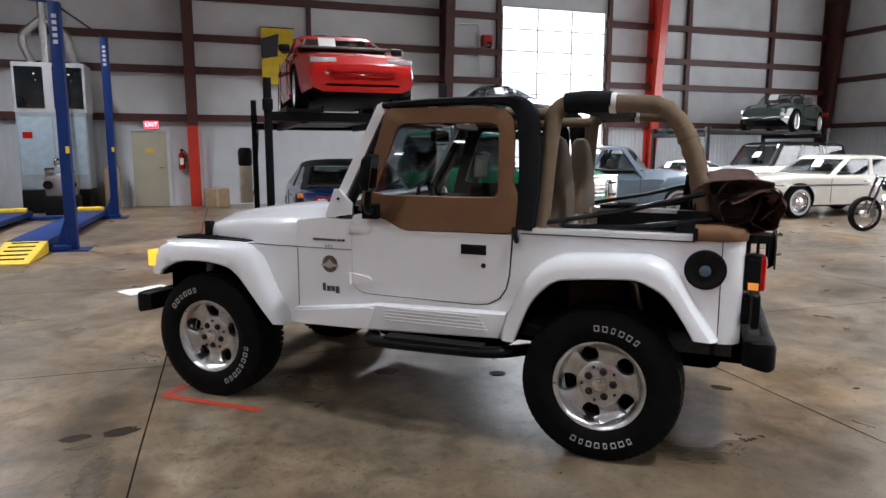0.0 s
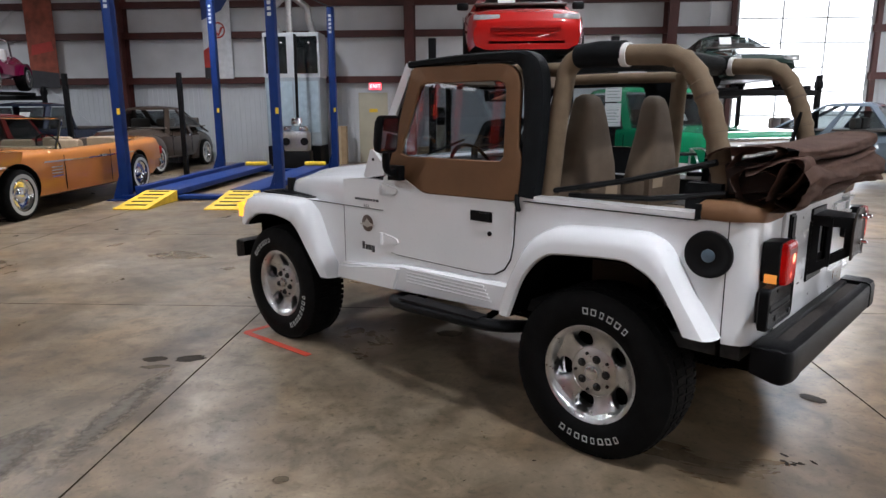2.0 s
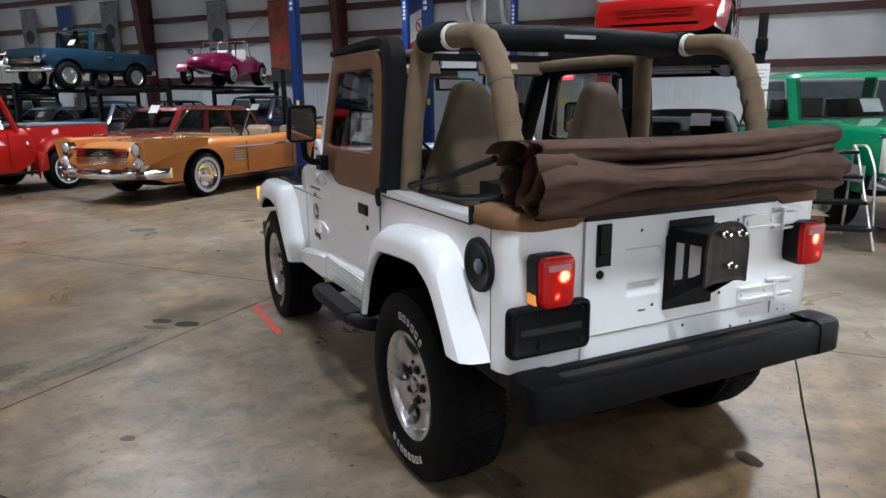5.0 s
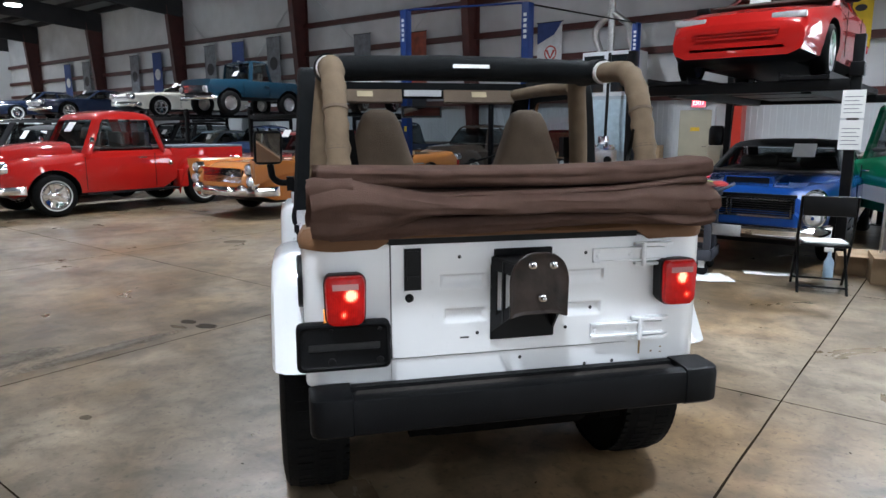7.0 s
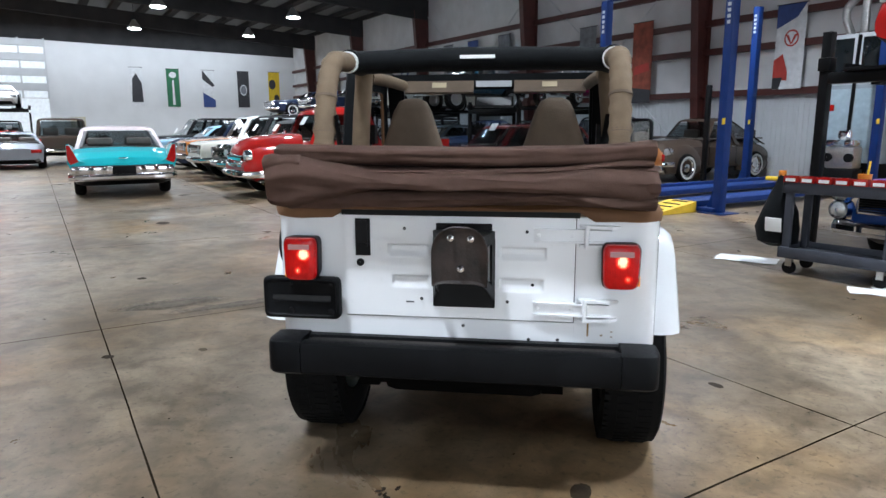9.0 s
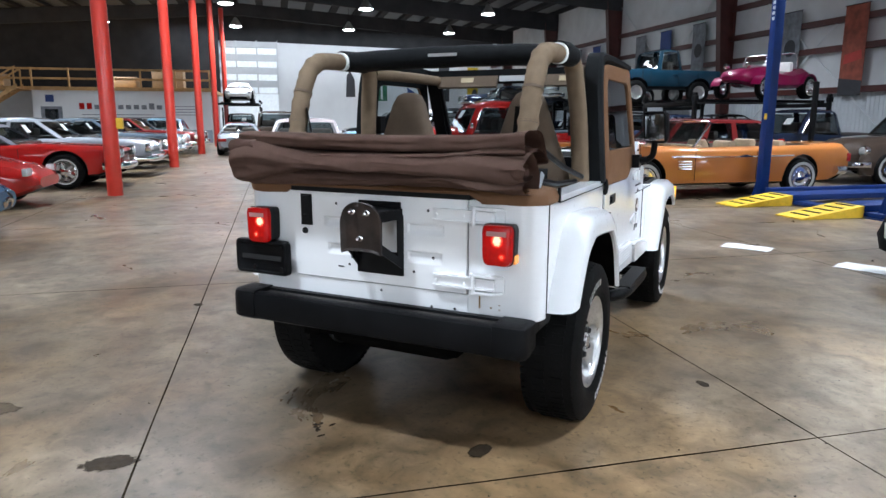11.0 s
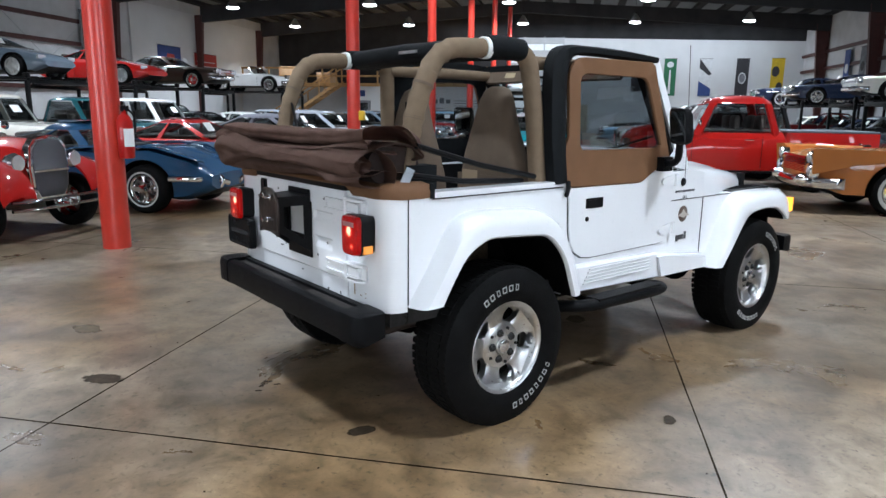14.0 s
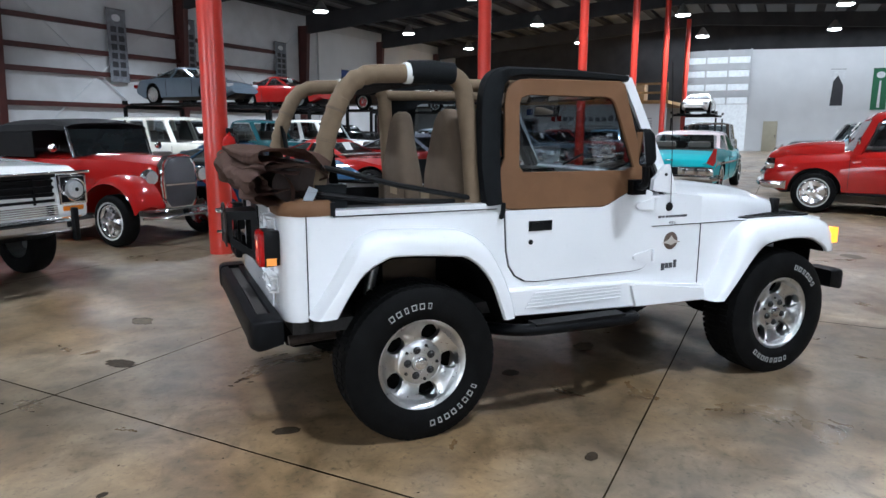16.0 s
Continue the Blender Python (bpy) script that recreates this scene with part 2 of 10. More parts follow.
def tube(bm, pts, r, seg=10, cap=True, flat=1.0, mi=0):
    """A round bar along a smooth path. r: one radius, or one for each point."""
    pts = [Vector(p) for p in pts]
    rs = r if isinstance(r, (list, tuple)) else [r] * len(pts)
    up = Vector((0, 0, 1))
    loops = []
    last = None
    for i, p in enumerate(pts):
        d = (pts[min(i + 1, len(pts) - 1)] - pts[max(i - 1, 0)]).normalized()
        side = d.cross(up if last is None else last)
        if side.length < 1e-3:
            side = d.cross(Vector((1, 0, 0)))
        side.normalize()
        nrm = side.cross(d).normalized()
        last = nrm
        loops.append([p + rs[i] * (math.cos(a) * side + flat * math.sin(a) * nrm) for a in (2 * math.pi * k / seg for k in range(seg))])
    return rings(bm, loops, cap, mi=mi)


def curve(pts, n=8):
    """Points on a smooth curve (Catmull-Rom) through pts."""
    pts = [Vector(p) for p in pts]
    out = []
    for i in range(len(pts) - 1):
        p0, p1, p2, p3 = pts[max(i - 1, 0)], pts[i], pts[i + 1], pts[min(i + 2, len(pts) - 1)]
        for k in range(n):
            t = k / n
            out.append(0.5 * (2 * p1 + (p2 - p0) * t + (2 * p0 - 5 * p1 + 4 * p2 - p3) * t * t + (3 * p1 - p0 - 3 * p2 + p3) * t ** 3))
    return out + [pts[-1]]


def rounded(pts, r, n=5):
    """A polyline with its corners rounded by radius r."""
    pts = [Vector(p) for p in pts]
    out = [pts[0]]
    for a, b, c in zip(pts, pts[1:], pts[2:]):
        d1, d2 = (a - b), (c - b)
        k = min(r, d1.length * 0.49, d2.length * 0.49)
        s, e = b + d1.normalized() * k, b + d2.normalized() * k
        for i in range(n + 1):
            t = i / n
            out.append((1 - t) ** 2 * s + 2 * t * (1 - t) * b + t * t * e)
    return out + [pts[-1]]


def lathe(bm, profile, seg=24, axis="y", m=None, mi=0, cap=False):
    """Turn (radius, along) pairs about an axis."""
    loops = []
    for r, h in profile:
        loop = []
        for k in range(seg):
            a = 2 * math.pi * k / seg
            c, s = r * math.cos(a), r * math.sin(a)
            p = {"y": (c, h, s), "z": (c, s, h), "x": (h, c, s)}[axis]
            loop.append(Vector(p) if m is None else m @ Vector(p))
        loops.append(loop)
    return rings(bm, loops, cap, mi=mi)


def lerp_of(pts):
    xs, ys = [p[0] for p in pts], [p[1] for p in pts]
    return lambda x: float(np.interp(x, xs, ys))


def panel(bm, corner, nu, nv, out=None, thick=0.0):
    """A patch from corner(u, v) for u, v in 0..1."""
    rows = [[bm.verts.new(corner(i / nu, j / nv)) for i in range(nu + 1)] for j in range(nv + 1)]
    for j in range(nv):
        for i in range(nu):
            bm.faces.new((rows[j][i], rows[j][i + 1], rows[j + 1][i + 1], rows[j + 1][i]))
    return bm


def extruded(bm, outline, thick, m=None, mi=0):
    """A flat outline (x, y pairs) given thickness along z."""
    m = m or Matrix.Identity(4)
    a = [bm.verts.new(m @ Vector((x, y, 0))) for x, y in outline]
    b = [bm.verts.new(m @ Vector((x, y, thick))) for x, y in outline]
    bm.faces.new(a[::-1]).material_index = mi
    bm.faces.new(b).material_index = mi
    for i in range(len(a)):
        j = (i + 1) % len(a)
        bm.faces.new((a[i], a[j], b[j], b[i])).material_index = mi
    return bm


def letters(text, size, depth=0.002):
    """Raised letters as a mesh, from the built-in font, centred."""
    cu = bpy.data.curves.new("letters", "FONT")
    cu.body, cu.size, cu.extrude, cu.align_x, cu.align_y = text, size, depth, "CENTER", "CENTER"
    ob = bpy.data.objects.new("letters", cu)
    me = bpy.data.meshes.new_from_object(ob)
    bpy.data.objects.remove(ob)
    bpy.data.curves.remove(cu)
    return me


# ---- structure ----
XE, XW, YN, YS, EAVE = 20.35, -47.0, 19.15, -19.8, 7.1


def structure(name, bm, material, label="", smooth=0):
    ob = part(name, bm, material, smooth=smooth)
    return tagged(ob, label, name.split("_")[0], kind="structure")


structure("floor", boxed(XW - 0.3, YS - 0.3, -0.3, XE + 0.3, YN + 0.3, 0.0), M_FLOOR, "worn polished tan concrete floor with saw-cut joints")
# saw-cut joints: thin dark strips with frayed edges, just over the slab
bm = bmesh.new()


def floor_joint(u0, u1, v, along_x, half, z):
    pairs = []
    for k in range(int((u1 - u0) / 0.11)):
        u = u0 + 0.11 * k
        a, b = (half * (1 + 0.55 * noise.noise(Vector((u * 3.1, v, q)))) for q in (0.3, 7.7))
        off = 0.004 * noise.noise(Vector((u * 0.9, v, 3.3)))
        pairs.append([bm.verts.new((u, v + off + d, z) if along_x else (v + off + d, u, z)) for d in (a, -b)])
    for p_, q_ in zip(pairs, pairs[1:]):
        bm.faces.new((p_[0], p_[1], q_[1], q_[0]) if along_x else (p_[1], p_[0], q_[0], q_[1]))


for k in range(-13, 6):
    if XW < -0.98 + 3.71 * k < XE:
        floor_joint(YS, YN, -0.98 + 3.71 * k, False, 0.0055, 0.0020)
for k in range(-8, 7):
    if YS < 1.72 + 3.015 * k < YN:
        floor_joint(XW, XE, 1.72 + 3.015 * k, True, 0.0045, 0.0015)
bmesh.ops.recalc_face_normals(bm, faces=bm.faces)
structure("floor_joint", bm, M_JOINT, "dark saw-cut joints in the concrete floor")

# north wall, with the opening of the lifting door
DX0, DX1, DZ0, DZ1 = 7.62, 11.13, 0.0, 5.78
bm = bmesh.new()
box(bm, XW, YN, 0, DX0, YN + 0.25, EAVE + 1.6)
box(bm, DX0, YN, DZ1, DX1, YN + 0.25, EAVE + 1.6)
box(bm, DX1, YN, 0, XE, YN + 0.25, EAVE + 1.6)
structure("wall_north", bm, M_WALL, "white faced metal building wall")
structure("wall_east", boxed(XE, YS - 0.2, 0, XE + 0.25, YN + 0.25, EAVE + 1.6), M_WALL, "white faced metal building wall")
structure("wall_south", boxed(XW, YS - 0.25, 0, XE, YS, EAVE + 1.6), M_WALL, "white faced metal building wall")
bm = bmesh.new()
rings(bm, [[(x, -3.2, 0), (x, YN, 0), (x, YN, 6.52), (x, 0, 6.92), (x, -3.2, 6.86)] for x in (XW - 0.25, XW)])
structure("wall_west", bm, M_BOARD, "smooth white painted end wall")
# coloured dark in place of the unlit depth behind the mezzanine
structure("wall_back", boxed(XW - 9, YS, 0, XW - 8.8, -3.2, EAVE + 1.6), M_ROOF, "wall behind the mezzanine, dark for the shade there")
structure("wall_side", boxed(-43.0, YS, 0, -28.0, YS + 0.12, EAVE), M_BOARD, "smooth white painted wall panel")
# ribbed liner along the foot of the walls, sheet by sheet
def liner_sheet():
    bm = bmesh.new()
    box(bm, 0.004, -0.012, 0, 0.896, 0, 2.25)
    for k in range(6):
        box(bm, 0.02 + 0.15 * k, -0.03, 0, 0.075 + 0.15 * k, -0.012, 2.25)
    return mesh_of("liner_sheet", bm, M_LINER, smooth=0)


SHEET = liner_sheet()
for nm, n, at in (("wall_liner_north", int((XE - XW) / 0.9), lambda k: pose(XW + 0.9 * k, YN, 0)), ("wall_liner_east", int((YN - YS) / 0.9), lambda k: pose(XE, YN - 0.9 * k, 0, 0, 0, -90)), ("wall_liner_south", 32, lambda k: pose(XE - 0.9 * k, YS, 0, 0, 0, 180))):
    root = thing(nm, "white ribbed metal liner sheets along the wall", "wall", kind="structure")
    for k in range(n):
        x = at(k).translation.x
        if nm.endswith("north") and (DX0 - 0.95 < x < DX1 + 0.05 or -3.75 < x < -1.85):
            continue
        part("liner_sheet", SHEET, None, root, at=at(k))

# roof, purlins, rafters
RIDGE = EAVE + 1.3
bm = bmesh.new()
for y0, z0, y1, z1 in ((YS - 0.3, EAVE + 0.75, 0, RIDGE + 0.75), (0, RIDGE + 0.75, YN + 0.3, EAVE + 0.75)):
    rings(bm, [[(x, y0, z0), (x, y1, z1), (x, y1, z1 + 0.15), (x, y0, z0 + 0.15)] for x in (XW - 9, XE + 0.3)])
tagged(part("ceiling", bm, M_INSUL, smooth=0), "dark metal roof with insulation between purlins", "ceiling", kind="structure")
bm = bmesh.new()
for k in range(-12, 13):
    y = k * 1.6
    z = EAVE + 0.5 + (RIDGE - EAVE) * (1 - abs(y) / 19.6)
    box(bm, XW - 8, y - 0.22, z, XE, y + 0.22, z + 0.22)
structure("purlin", bm, M_ROOF, "dark roof purlins")
NCOL = (-42.4, -34.3, -26.4, -17.7, -9.5, -1.28, 5.75, 12.85, 20.1)
for n, x in enumerate(NCOL):
    bm = bmesh.new()
    for s in (-1, 1):
        y0, y1 = 0.0, s * 19.2
        rings(bm, [[(x - 0.12, y, z), (x + 0.12, y, z), (x + 0.12, y, z + d), (x - 0.12, y, z + d)] for y, z, d in ((y0, RIDGE - 0.35, 0.75), (y1, EAVE - 0.45, 0.95))])
    structure("rafter", bm, M_STEEL if x > 0 else M_ROOF, "steel roof rafter")
for x in NCOL:
    for y, s in ((YN, -1), (YS, 1)):
        bm = bmesh.new()
        # tapered I column: outer flange, web, inner flange leaning out at the top
        top = 0.85 if y > 0 else 0.7
        rings(bm, [[(x - 0.13, y + s * 0.02, z), (x + 0.13, y + s * 0.02, z), (x + 0.13, y + s * 0.05, z), (x - 0.13, y + s * 0.05, z)] for z in (0, EAVE)])
        rings(bm, [[(x - 0.13, y + s * (d - 0.03), z), (x + 0.13, y + s * (d - 0.03), z), (x + 0.13, y + s * d, z), (x - 0.13, y + s * d, z)] for z, d in ((0, 0.28), (EAVE, top))])
        rings(bm, [[(x - 0.012, y + s * 0.05, z), (x + 0.012, y + s * 0.05, z), (x + 0.012, y + s * (d - 0.03), z), (x - 0.012, y + s * (d - 0.03), z)] for z, d in ((0, 0.28), (EAVE, top))])
        structure("column", bm, M_REDCOL if x == 12.85 and y > 0 else M_STEEL, "tapered steel wall column")
        if y > 0 and -5 < x < 12:
            lo = [[(x + a, y - d, z) for a, d in ((-0.134, 0.0), (-0.134, 0.284 + dz), (0.134, 0.284 + dz), (0.134, 0.0))] for z, dz in ((0.0, 0.0), (2.12, (top - 0.28) * 2.12 / EAVE))]
            structure("column_foot", rings(bmesh.new(), lo), M_REDCOL, "bright red painted column foot")
# girts
for y, s in ((YN, -1), (YS, 1)):
    for z in (2.33, 3.57, 4.40, 5.45):
        bm = bmesh.new()
        segs = ((XW, DX0 - 0.05), (DX1 + 0.05, XE)) if y > 0 else ((XW + 22, XE),)
        for x0, x1 in segs:
            box(bm, x0, min(y, y + s * 0.16), z - 0.09, x1, max(y, y + s * 0.16), z + 0.09)
        structure("girt", bm, M_STEEL, "red oxide wall girt")
for z in (2.38, 3.95, 5.5):
    structure("girt", boxed(XE - 0.16, YS, z - 0.08, XE, YN, z + 0.08), M_STEEL, "red oxide wall girt")
for x in (14.26, 17.7):
    structure("wall_post", boxed(x - 0.07, YN - 0.14, 2.3, x + 0.07, YN - 0.005, EAVE), M_STEEL, "red oxide wall post")
for x in (1.84, 7.48, 11.28):
    structure("wall_post", boxed(x - 0.06, YN - 0.13, 2.3 if x < 2 else 0, x + 0.06, YN - 0.005, EAVE), M_STEEL, "red oxide wall post")
# inner row of round red posts
for x in (-0.95, -8.75, -16.5, -24.3, -32.1, -40.0):
    bm = bmesh.new()
    lathe(bm, [(0.14, 0), (0.14, RIDGE - 0.3)], 24, "z", Matrix.Translation((x, -0.68, 0)), cap=True)
    structure("post", bm, M_REDCOL, "round red steel post", smooth=40)

# lifting door of translucent panels; daylight through them is put in as glow
door = thing("sectional_door", "white sectional lifting door with daylight behind it", "door", kind="structure")
bm = bmesh.new()
pw, ph = (DX1 - DX0) / 3, (DZ1 - DZ0) / 9
for k in range(9):
    for j in range(3):
        me_x, me_z = DX0 + pw * j, DZ0 + ph * k
        part("panel", boxed(me_x + 0.02, YN - 0.02, me_z + 0.015, me_x + pw - 0.02, YN + 0.02, me_z + ph - 0.015, 0.006, seg=1), M_PANEL_GLOW, door, smooth=0)
bm = bmesh.new()
for k in range(10):
    box(bm, DX0, YN - 0.04, DZ0 + ph * k - 0.018, DX1, YN + 0.03, DZ0 + ph * k + 0.018)
for j in range(4):
    box(bm, DX0 + pw * j - 0.022, YN - 0.035, DZ0, DX0 + pw * j + 0.022, YN + 0.03, DZ1)
part("door_frame", bm, M_LINER, door, smooth=0)

# unseen doors added so the east fill lights have a source
for y0, n in ((6.5, 5), (-15.0, 6)):
    door = thing("sectional_door", "unseen white lifting door with glowing panels, added for fill light", "door", kind="structure")
    for k in range(8):
        for j in range(n):
            part("panel", boxed(XE - 0.02, y0 + 0.02 + 1.6 * j, 0.02 + 0.65 * k, XE - 0.005, y0 + 1.58 + 1.6 * j, 0.65 + 0.65 * k, 0.004, seg=1), M_PANEL_GLOW, door, smooth=0)

# exit door
door = thing("door_1", "closed beige steel exit door", "door", kind="structure")
part("leaf", boxed(-2.80, YN - 0.06, 0.01, -1.96, YN - 0.02, 1.97, 0.004), mat("beige door enamel", (0.40, 0.37, 0.28), 0.45, var=0.06, scale=3), door)
bm = bmesh.new()
box(bm, -2.88, YN - 0.09, 0, -2.80, YN, 2.05)
box(bm, -1.96, YN - 0.09, 0, -1.88, YN, 2.05)
box(bm, -2.80, YN - 0.09, 1.97, -1.96, YN, 2.05)
part("door_frame", bm, M_LINER, door, smooth=0)
bm = bmesh.new()
tube(bm, [(-2.04, YN - 0.06, 1.02), (-2.04, YN - 0.12, 1.02), (-2.16, YN - 0.12, 1.02)], 0.012)
part("door_handle", bm, M_CHROME, door)
part("notice", boxed(-2.5, YN - 0.064, 1.42, -2.26, YN - 0.061, 1.52), M_YELLOW, door, smooth=0)
sign = thing("exit_sign", "lit red exit sign above the beige door", "exit sign")
part("housing", boxed(-2.50, YN - 0.12, 2.02, -2.11, YN - 0.04, 2.26, 0.01), M_LINER, sign)
part("face", boxed(-2.47, YN - 0.124, 2.05, -2.14, YN - 0.121, 2.23), mat("exit sign red", (0.6, 0.02, 0.03), 0.4, emit=(1.0, 0.03, 0.06, 3.0)), sign)
me = letters("EXIT", 0.15, 0.001)
me.materials.append(mat("exit letters", (0.9, 0.8, 0.8), 0.5, emit=(1, 0.7, 0.7, 2.0)))
part("lettering", me, None, sign, at=pose(-2.305, YN - 0.127, 2.14, 90, 0, 0))

# high bay lamps
for ly in LAMP_Y:
    proto = None
    up = EAVE + 0.52 + (RIDGE - EAVE) * (1 - abs(ly) / 19.6) - LAMP_Z
    for lx in LAMP_X:
        if proto is None:
            proto = thing("high_bay_lamp", "round high bay lamp hanging from the roof, lit", "lamp", pose(lx, ly, LAMP_Z), group="high bay lamps")
            bm = lathe(bmesh.new(), [(0.06, 0.5), (0.13, 0.42), (0.19, 0.3), (0.35, 0.06), (0.36, 0.0), (0.34, 0.0)], 24, "z")
            part("reflector", bm, M_ALU, proto)
            bm = lathe(bmesh.new(), [(0.35, 0.0), (0.342, -0.03), (0.27, -0.055), (0.15, -0.07), (0.001, -0.075)], 24, "z")
            part("lens", bm, M_LAMP, proto)
            part("stem", tube(bmesh.new(), [(0, 0, 0.5), (0, 0, up)], 0.012, 6), M_BLACK, proto)
            part("mount", boxed(-0.06, -0.85, up - 0.03, 0.06, 0.85, up + 0.16, 0.005), M_BLACK, proto)
        else:
            copy_thing(proto, pose(lx, ly, LAMP_Z))

# ---- cars ----
def solid_cut(bm_body, bm_cut, materials):
    """The body with a cutter taken out of it; the cut faces keep the cutter's material index."""
    a = bpy.data.objects.new("body_tmp", mesh_of("a", bm_body, *materials, smooth=0))
    b = bpy.data.objects.new("cut_tmp", mesh_of("b", bm_cut, *materials, smooth=0))
    scene.collection.objects.link(a)
    scene.collection.objects.link(b)
    mod = a.modifiers.new("cut", "BOOLEAN")
    mod.operation, mod.object, mod.solver = "DIFFERENCE", b, "EXACT"
    dg = bpy.context.evaluated_depsgraph_get()
    me = bpy.data.meshes.new_from_object(a.evaluated_get(dg))
    bpy.data.objects.remove(a)
    bpy.data.objects.remove(b)
    return me


WHEELS = {}


def wheel(parent, x, y, r, w, style, side):
    """A wheel as tyre and rim; its outer face looks along side * y."""
    key = (round(r, 3), round(w, 3), style)
    if key not in WHEELS:
        ri = r * {"white": 0.60, "chrome": 0.60, "sport": 0.74, "dog": 0.56, "steel": 0.56}[style]
        bm = lathe(bmesh.new(), [(ri, -w * 0.42), (ri + 0.02, -w * 0.5), (r - 0.05, -w * 0.52), (r - 0.012, -w * 0.42), (r, -w * 0.3), (r, w * 0.3), (r - 0.012, w * 0.42), (r - 0.05, w * 0.52), (ri + 0.02, w * 0.5), (ri, w * 0.42)], 32)
        tyre = mesh_of("tyre", bm, M_RUBBER)
        band = None
        if style in ("white", "chrome"):
            k = 0.055 if style == "white" else 0.022
            bm = lathe(bmesh.new(), [(ri + 0.02, w * 0.505), (ri + 0.02 + k * 0.5, w * 0.522), (ri + 0.02 + k, w * 0.522)], 32)
            band = mesh_of("whitewall", bm, M_WHITE_RUBBER)
        bm = lathe(bmesh.new(), [(ri, -w * 0.4), (ri - 0.015, w * 0.1), (ri - 0.012, w * 0.43), (ri + 0.006, w * 0.46), (ri - 0.004, w * 0.475), (ri - 0.02, w * 0.42), (ri - 0.03, w * 0.25), (ri * 0.55, w * 0.22), (ri * 0.5, w * 0.33), (ri * 0.3, w * 0.4), (0.001, w * 0.42)], 32)
        if style in ("sport", "chrome", "dog"):
            n = 5 if style != "dog" else 10
            for k in range(n):
                m = Matrix.Rotation(2 * math.pi * k / n, 4, "Y")
                box(bm, ri * 0.25, w * 0.24, -0.035, ri * 0.97, w * 0.40, 0.035, 0.008, m, 1)
        rim = mesh_of("rim", bm, M_CHROME if style in ("white", "chrome") else M_ALU)
        WHEELS[key] = tyre, band, rim
    tyre, band, rim = WHEELS[key]
    e = new("wheel", tyre)
    e.parent = parent
    e.matrix_basis = pose(x, y, r, 0, 0, 0 if side > 0 else 180)
    if band:
        part("whitewall", band, None, e)
    part("rim", rim, None, e)
    return e


def car(name, label, category, m, s, colour, top_colour=None, group=""):
    """A parked car, front along +x of its own axes, wheels on z = 0, from a table of its measures."""
    L, W = s["L"], s["W"]
    hw = W / 2
    root = thing(name, label, category, m, group)
    top = lerp_of(s["top"])
    low = s.get("low", 0.24)
    nose, tail, plan = s.get("nose", 0.30), s.get("tail", 0.22), s.get("plan", 3.0)

    def half(x):
        u = x / (L / 2)
        k = nose if u > 0 else tail
        return hw * (1 - k * abs(u) ** plan)

    def bottom(x):
        u = abs(x) / (L / 2)
        return low + s.get("sweep", 0.16) * max(0, u - 0.82) / 0.18

    xs = [-L / 2 + L * (0.5 - 0.5 * math.cos(math.pi * k / 26)) for k in range(27)]
    xs = sorted(set(xs + [p[0] for p in s["top"] if abs(p[0]) < L / 2 - 0.02]))
    tuck = s.get("tuck", 0.90)
    loops = []
    for x in xs:
        w, t, b = half(x), top(x), bottom(x)
        h = t - b
        sh = s.get("shoulder", 0.12) * min(1, h / 0.5)
        pts = [(0, b), (0.78 * w, b), (0.95 * w, b + 0.05), (0.99 * w, b + 0.3 * h), (w, b + 0.55 * h), (0.995 * w, t - sh), (0.97 * w, t - 0.55 * sh), (tuck * w, t - 0.18 * sh), (0.6 * w, t), (0, t + 0.012)]
        loops.append([(x, y, z) for y, z in pts] + [(x, -y, z) for y, z in pts[-2:0:-1]])
    body = rings(bmesh.new(), loops)
    wr, ww = s.get("wr", 0.345), s.get("ww", 0.2)
    cut = bmesh.new()
    for ax in s["axles"]:
        for sd in (-1, 1):
            lathe(cut, [(wr * 1.17, hw * 1.3 * sd), (wr * 1.17, sd * (hw - ww - 0.14))], 28, "y", Matrix.Translation((ax, 0, wr * 1.04)), mi=1, cap=True)
    if s.get("open"):
        x0, x1 = s["open"]
        box(cut, x0, -hw * 0.80, s.get("open_z", 0.5), x1, hw * 0.80, 3, mi=2)
    me = solid_cut(body, cut, (colour, M_BLACK, M_VINYL))
    for p in me.polygons:
        if p.normal.z < -0.85 and p.center.z < low + 0.2:
            p.material_index = 1
    me.shade_smooth()
    me.set_sharp_from_angle(angle=radians(38))
    part("body", me, None, root)
    for ax in s["axles"]:
        for sd in (-1, 1):
            wheel(root, ax, sd * (hw - ww / 2 - s.get("inset", 0.03)), wr, ww, s.get("rims", "white"), sd)
    cab = s.get("cab")
    if cab:
        x0, x1, x2, x3, zr = cab[:5]  # screen foot, roof front, roof back, back window foot, roof height
        wt = cab[5] if len(cab) > 5 else 0.76
        zb = min(top(x0), top(x3)) - 0.06
        dome, rad = s.get("dome", 0.10), s.get("round", 0.18)

        def level(v):
            f, b = x0 + (x1 - x0) * v, x3 + (x2 - x3) * v
            return f, b, hw * (0.93 + (wt - 0.93) * v), zb + (zr - dome - zb) * v

        def loop(f, b, w, z, rad=0.18):
            out = []
            for cx, cy, a0 in ((f - rad, w - rad, 0), (b + rad, w - rad, 90), (b + rad, -w + rad, 180), (f - rad, -w + rad, 270)):
                for k in range(5):
                    a = radians(a0 + 22.5 * k)
                    out.append((cx + rad * math.cos(a), cy + rad * math.sin(a), z))
            return out

        lv = [loop(*level(v), rad) for v in (0, 0.5, 1.0)]
        f, b, w, z = level(1.0)
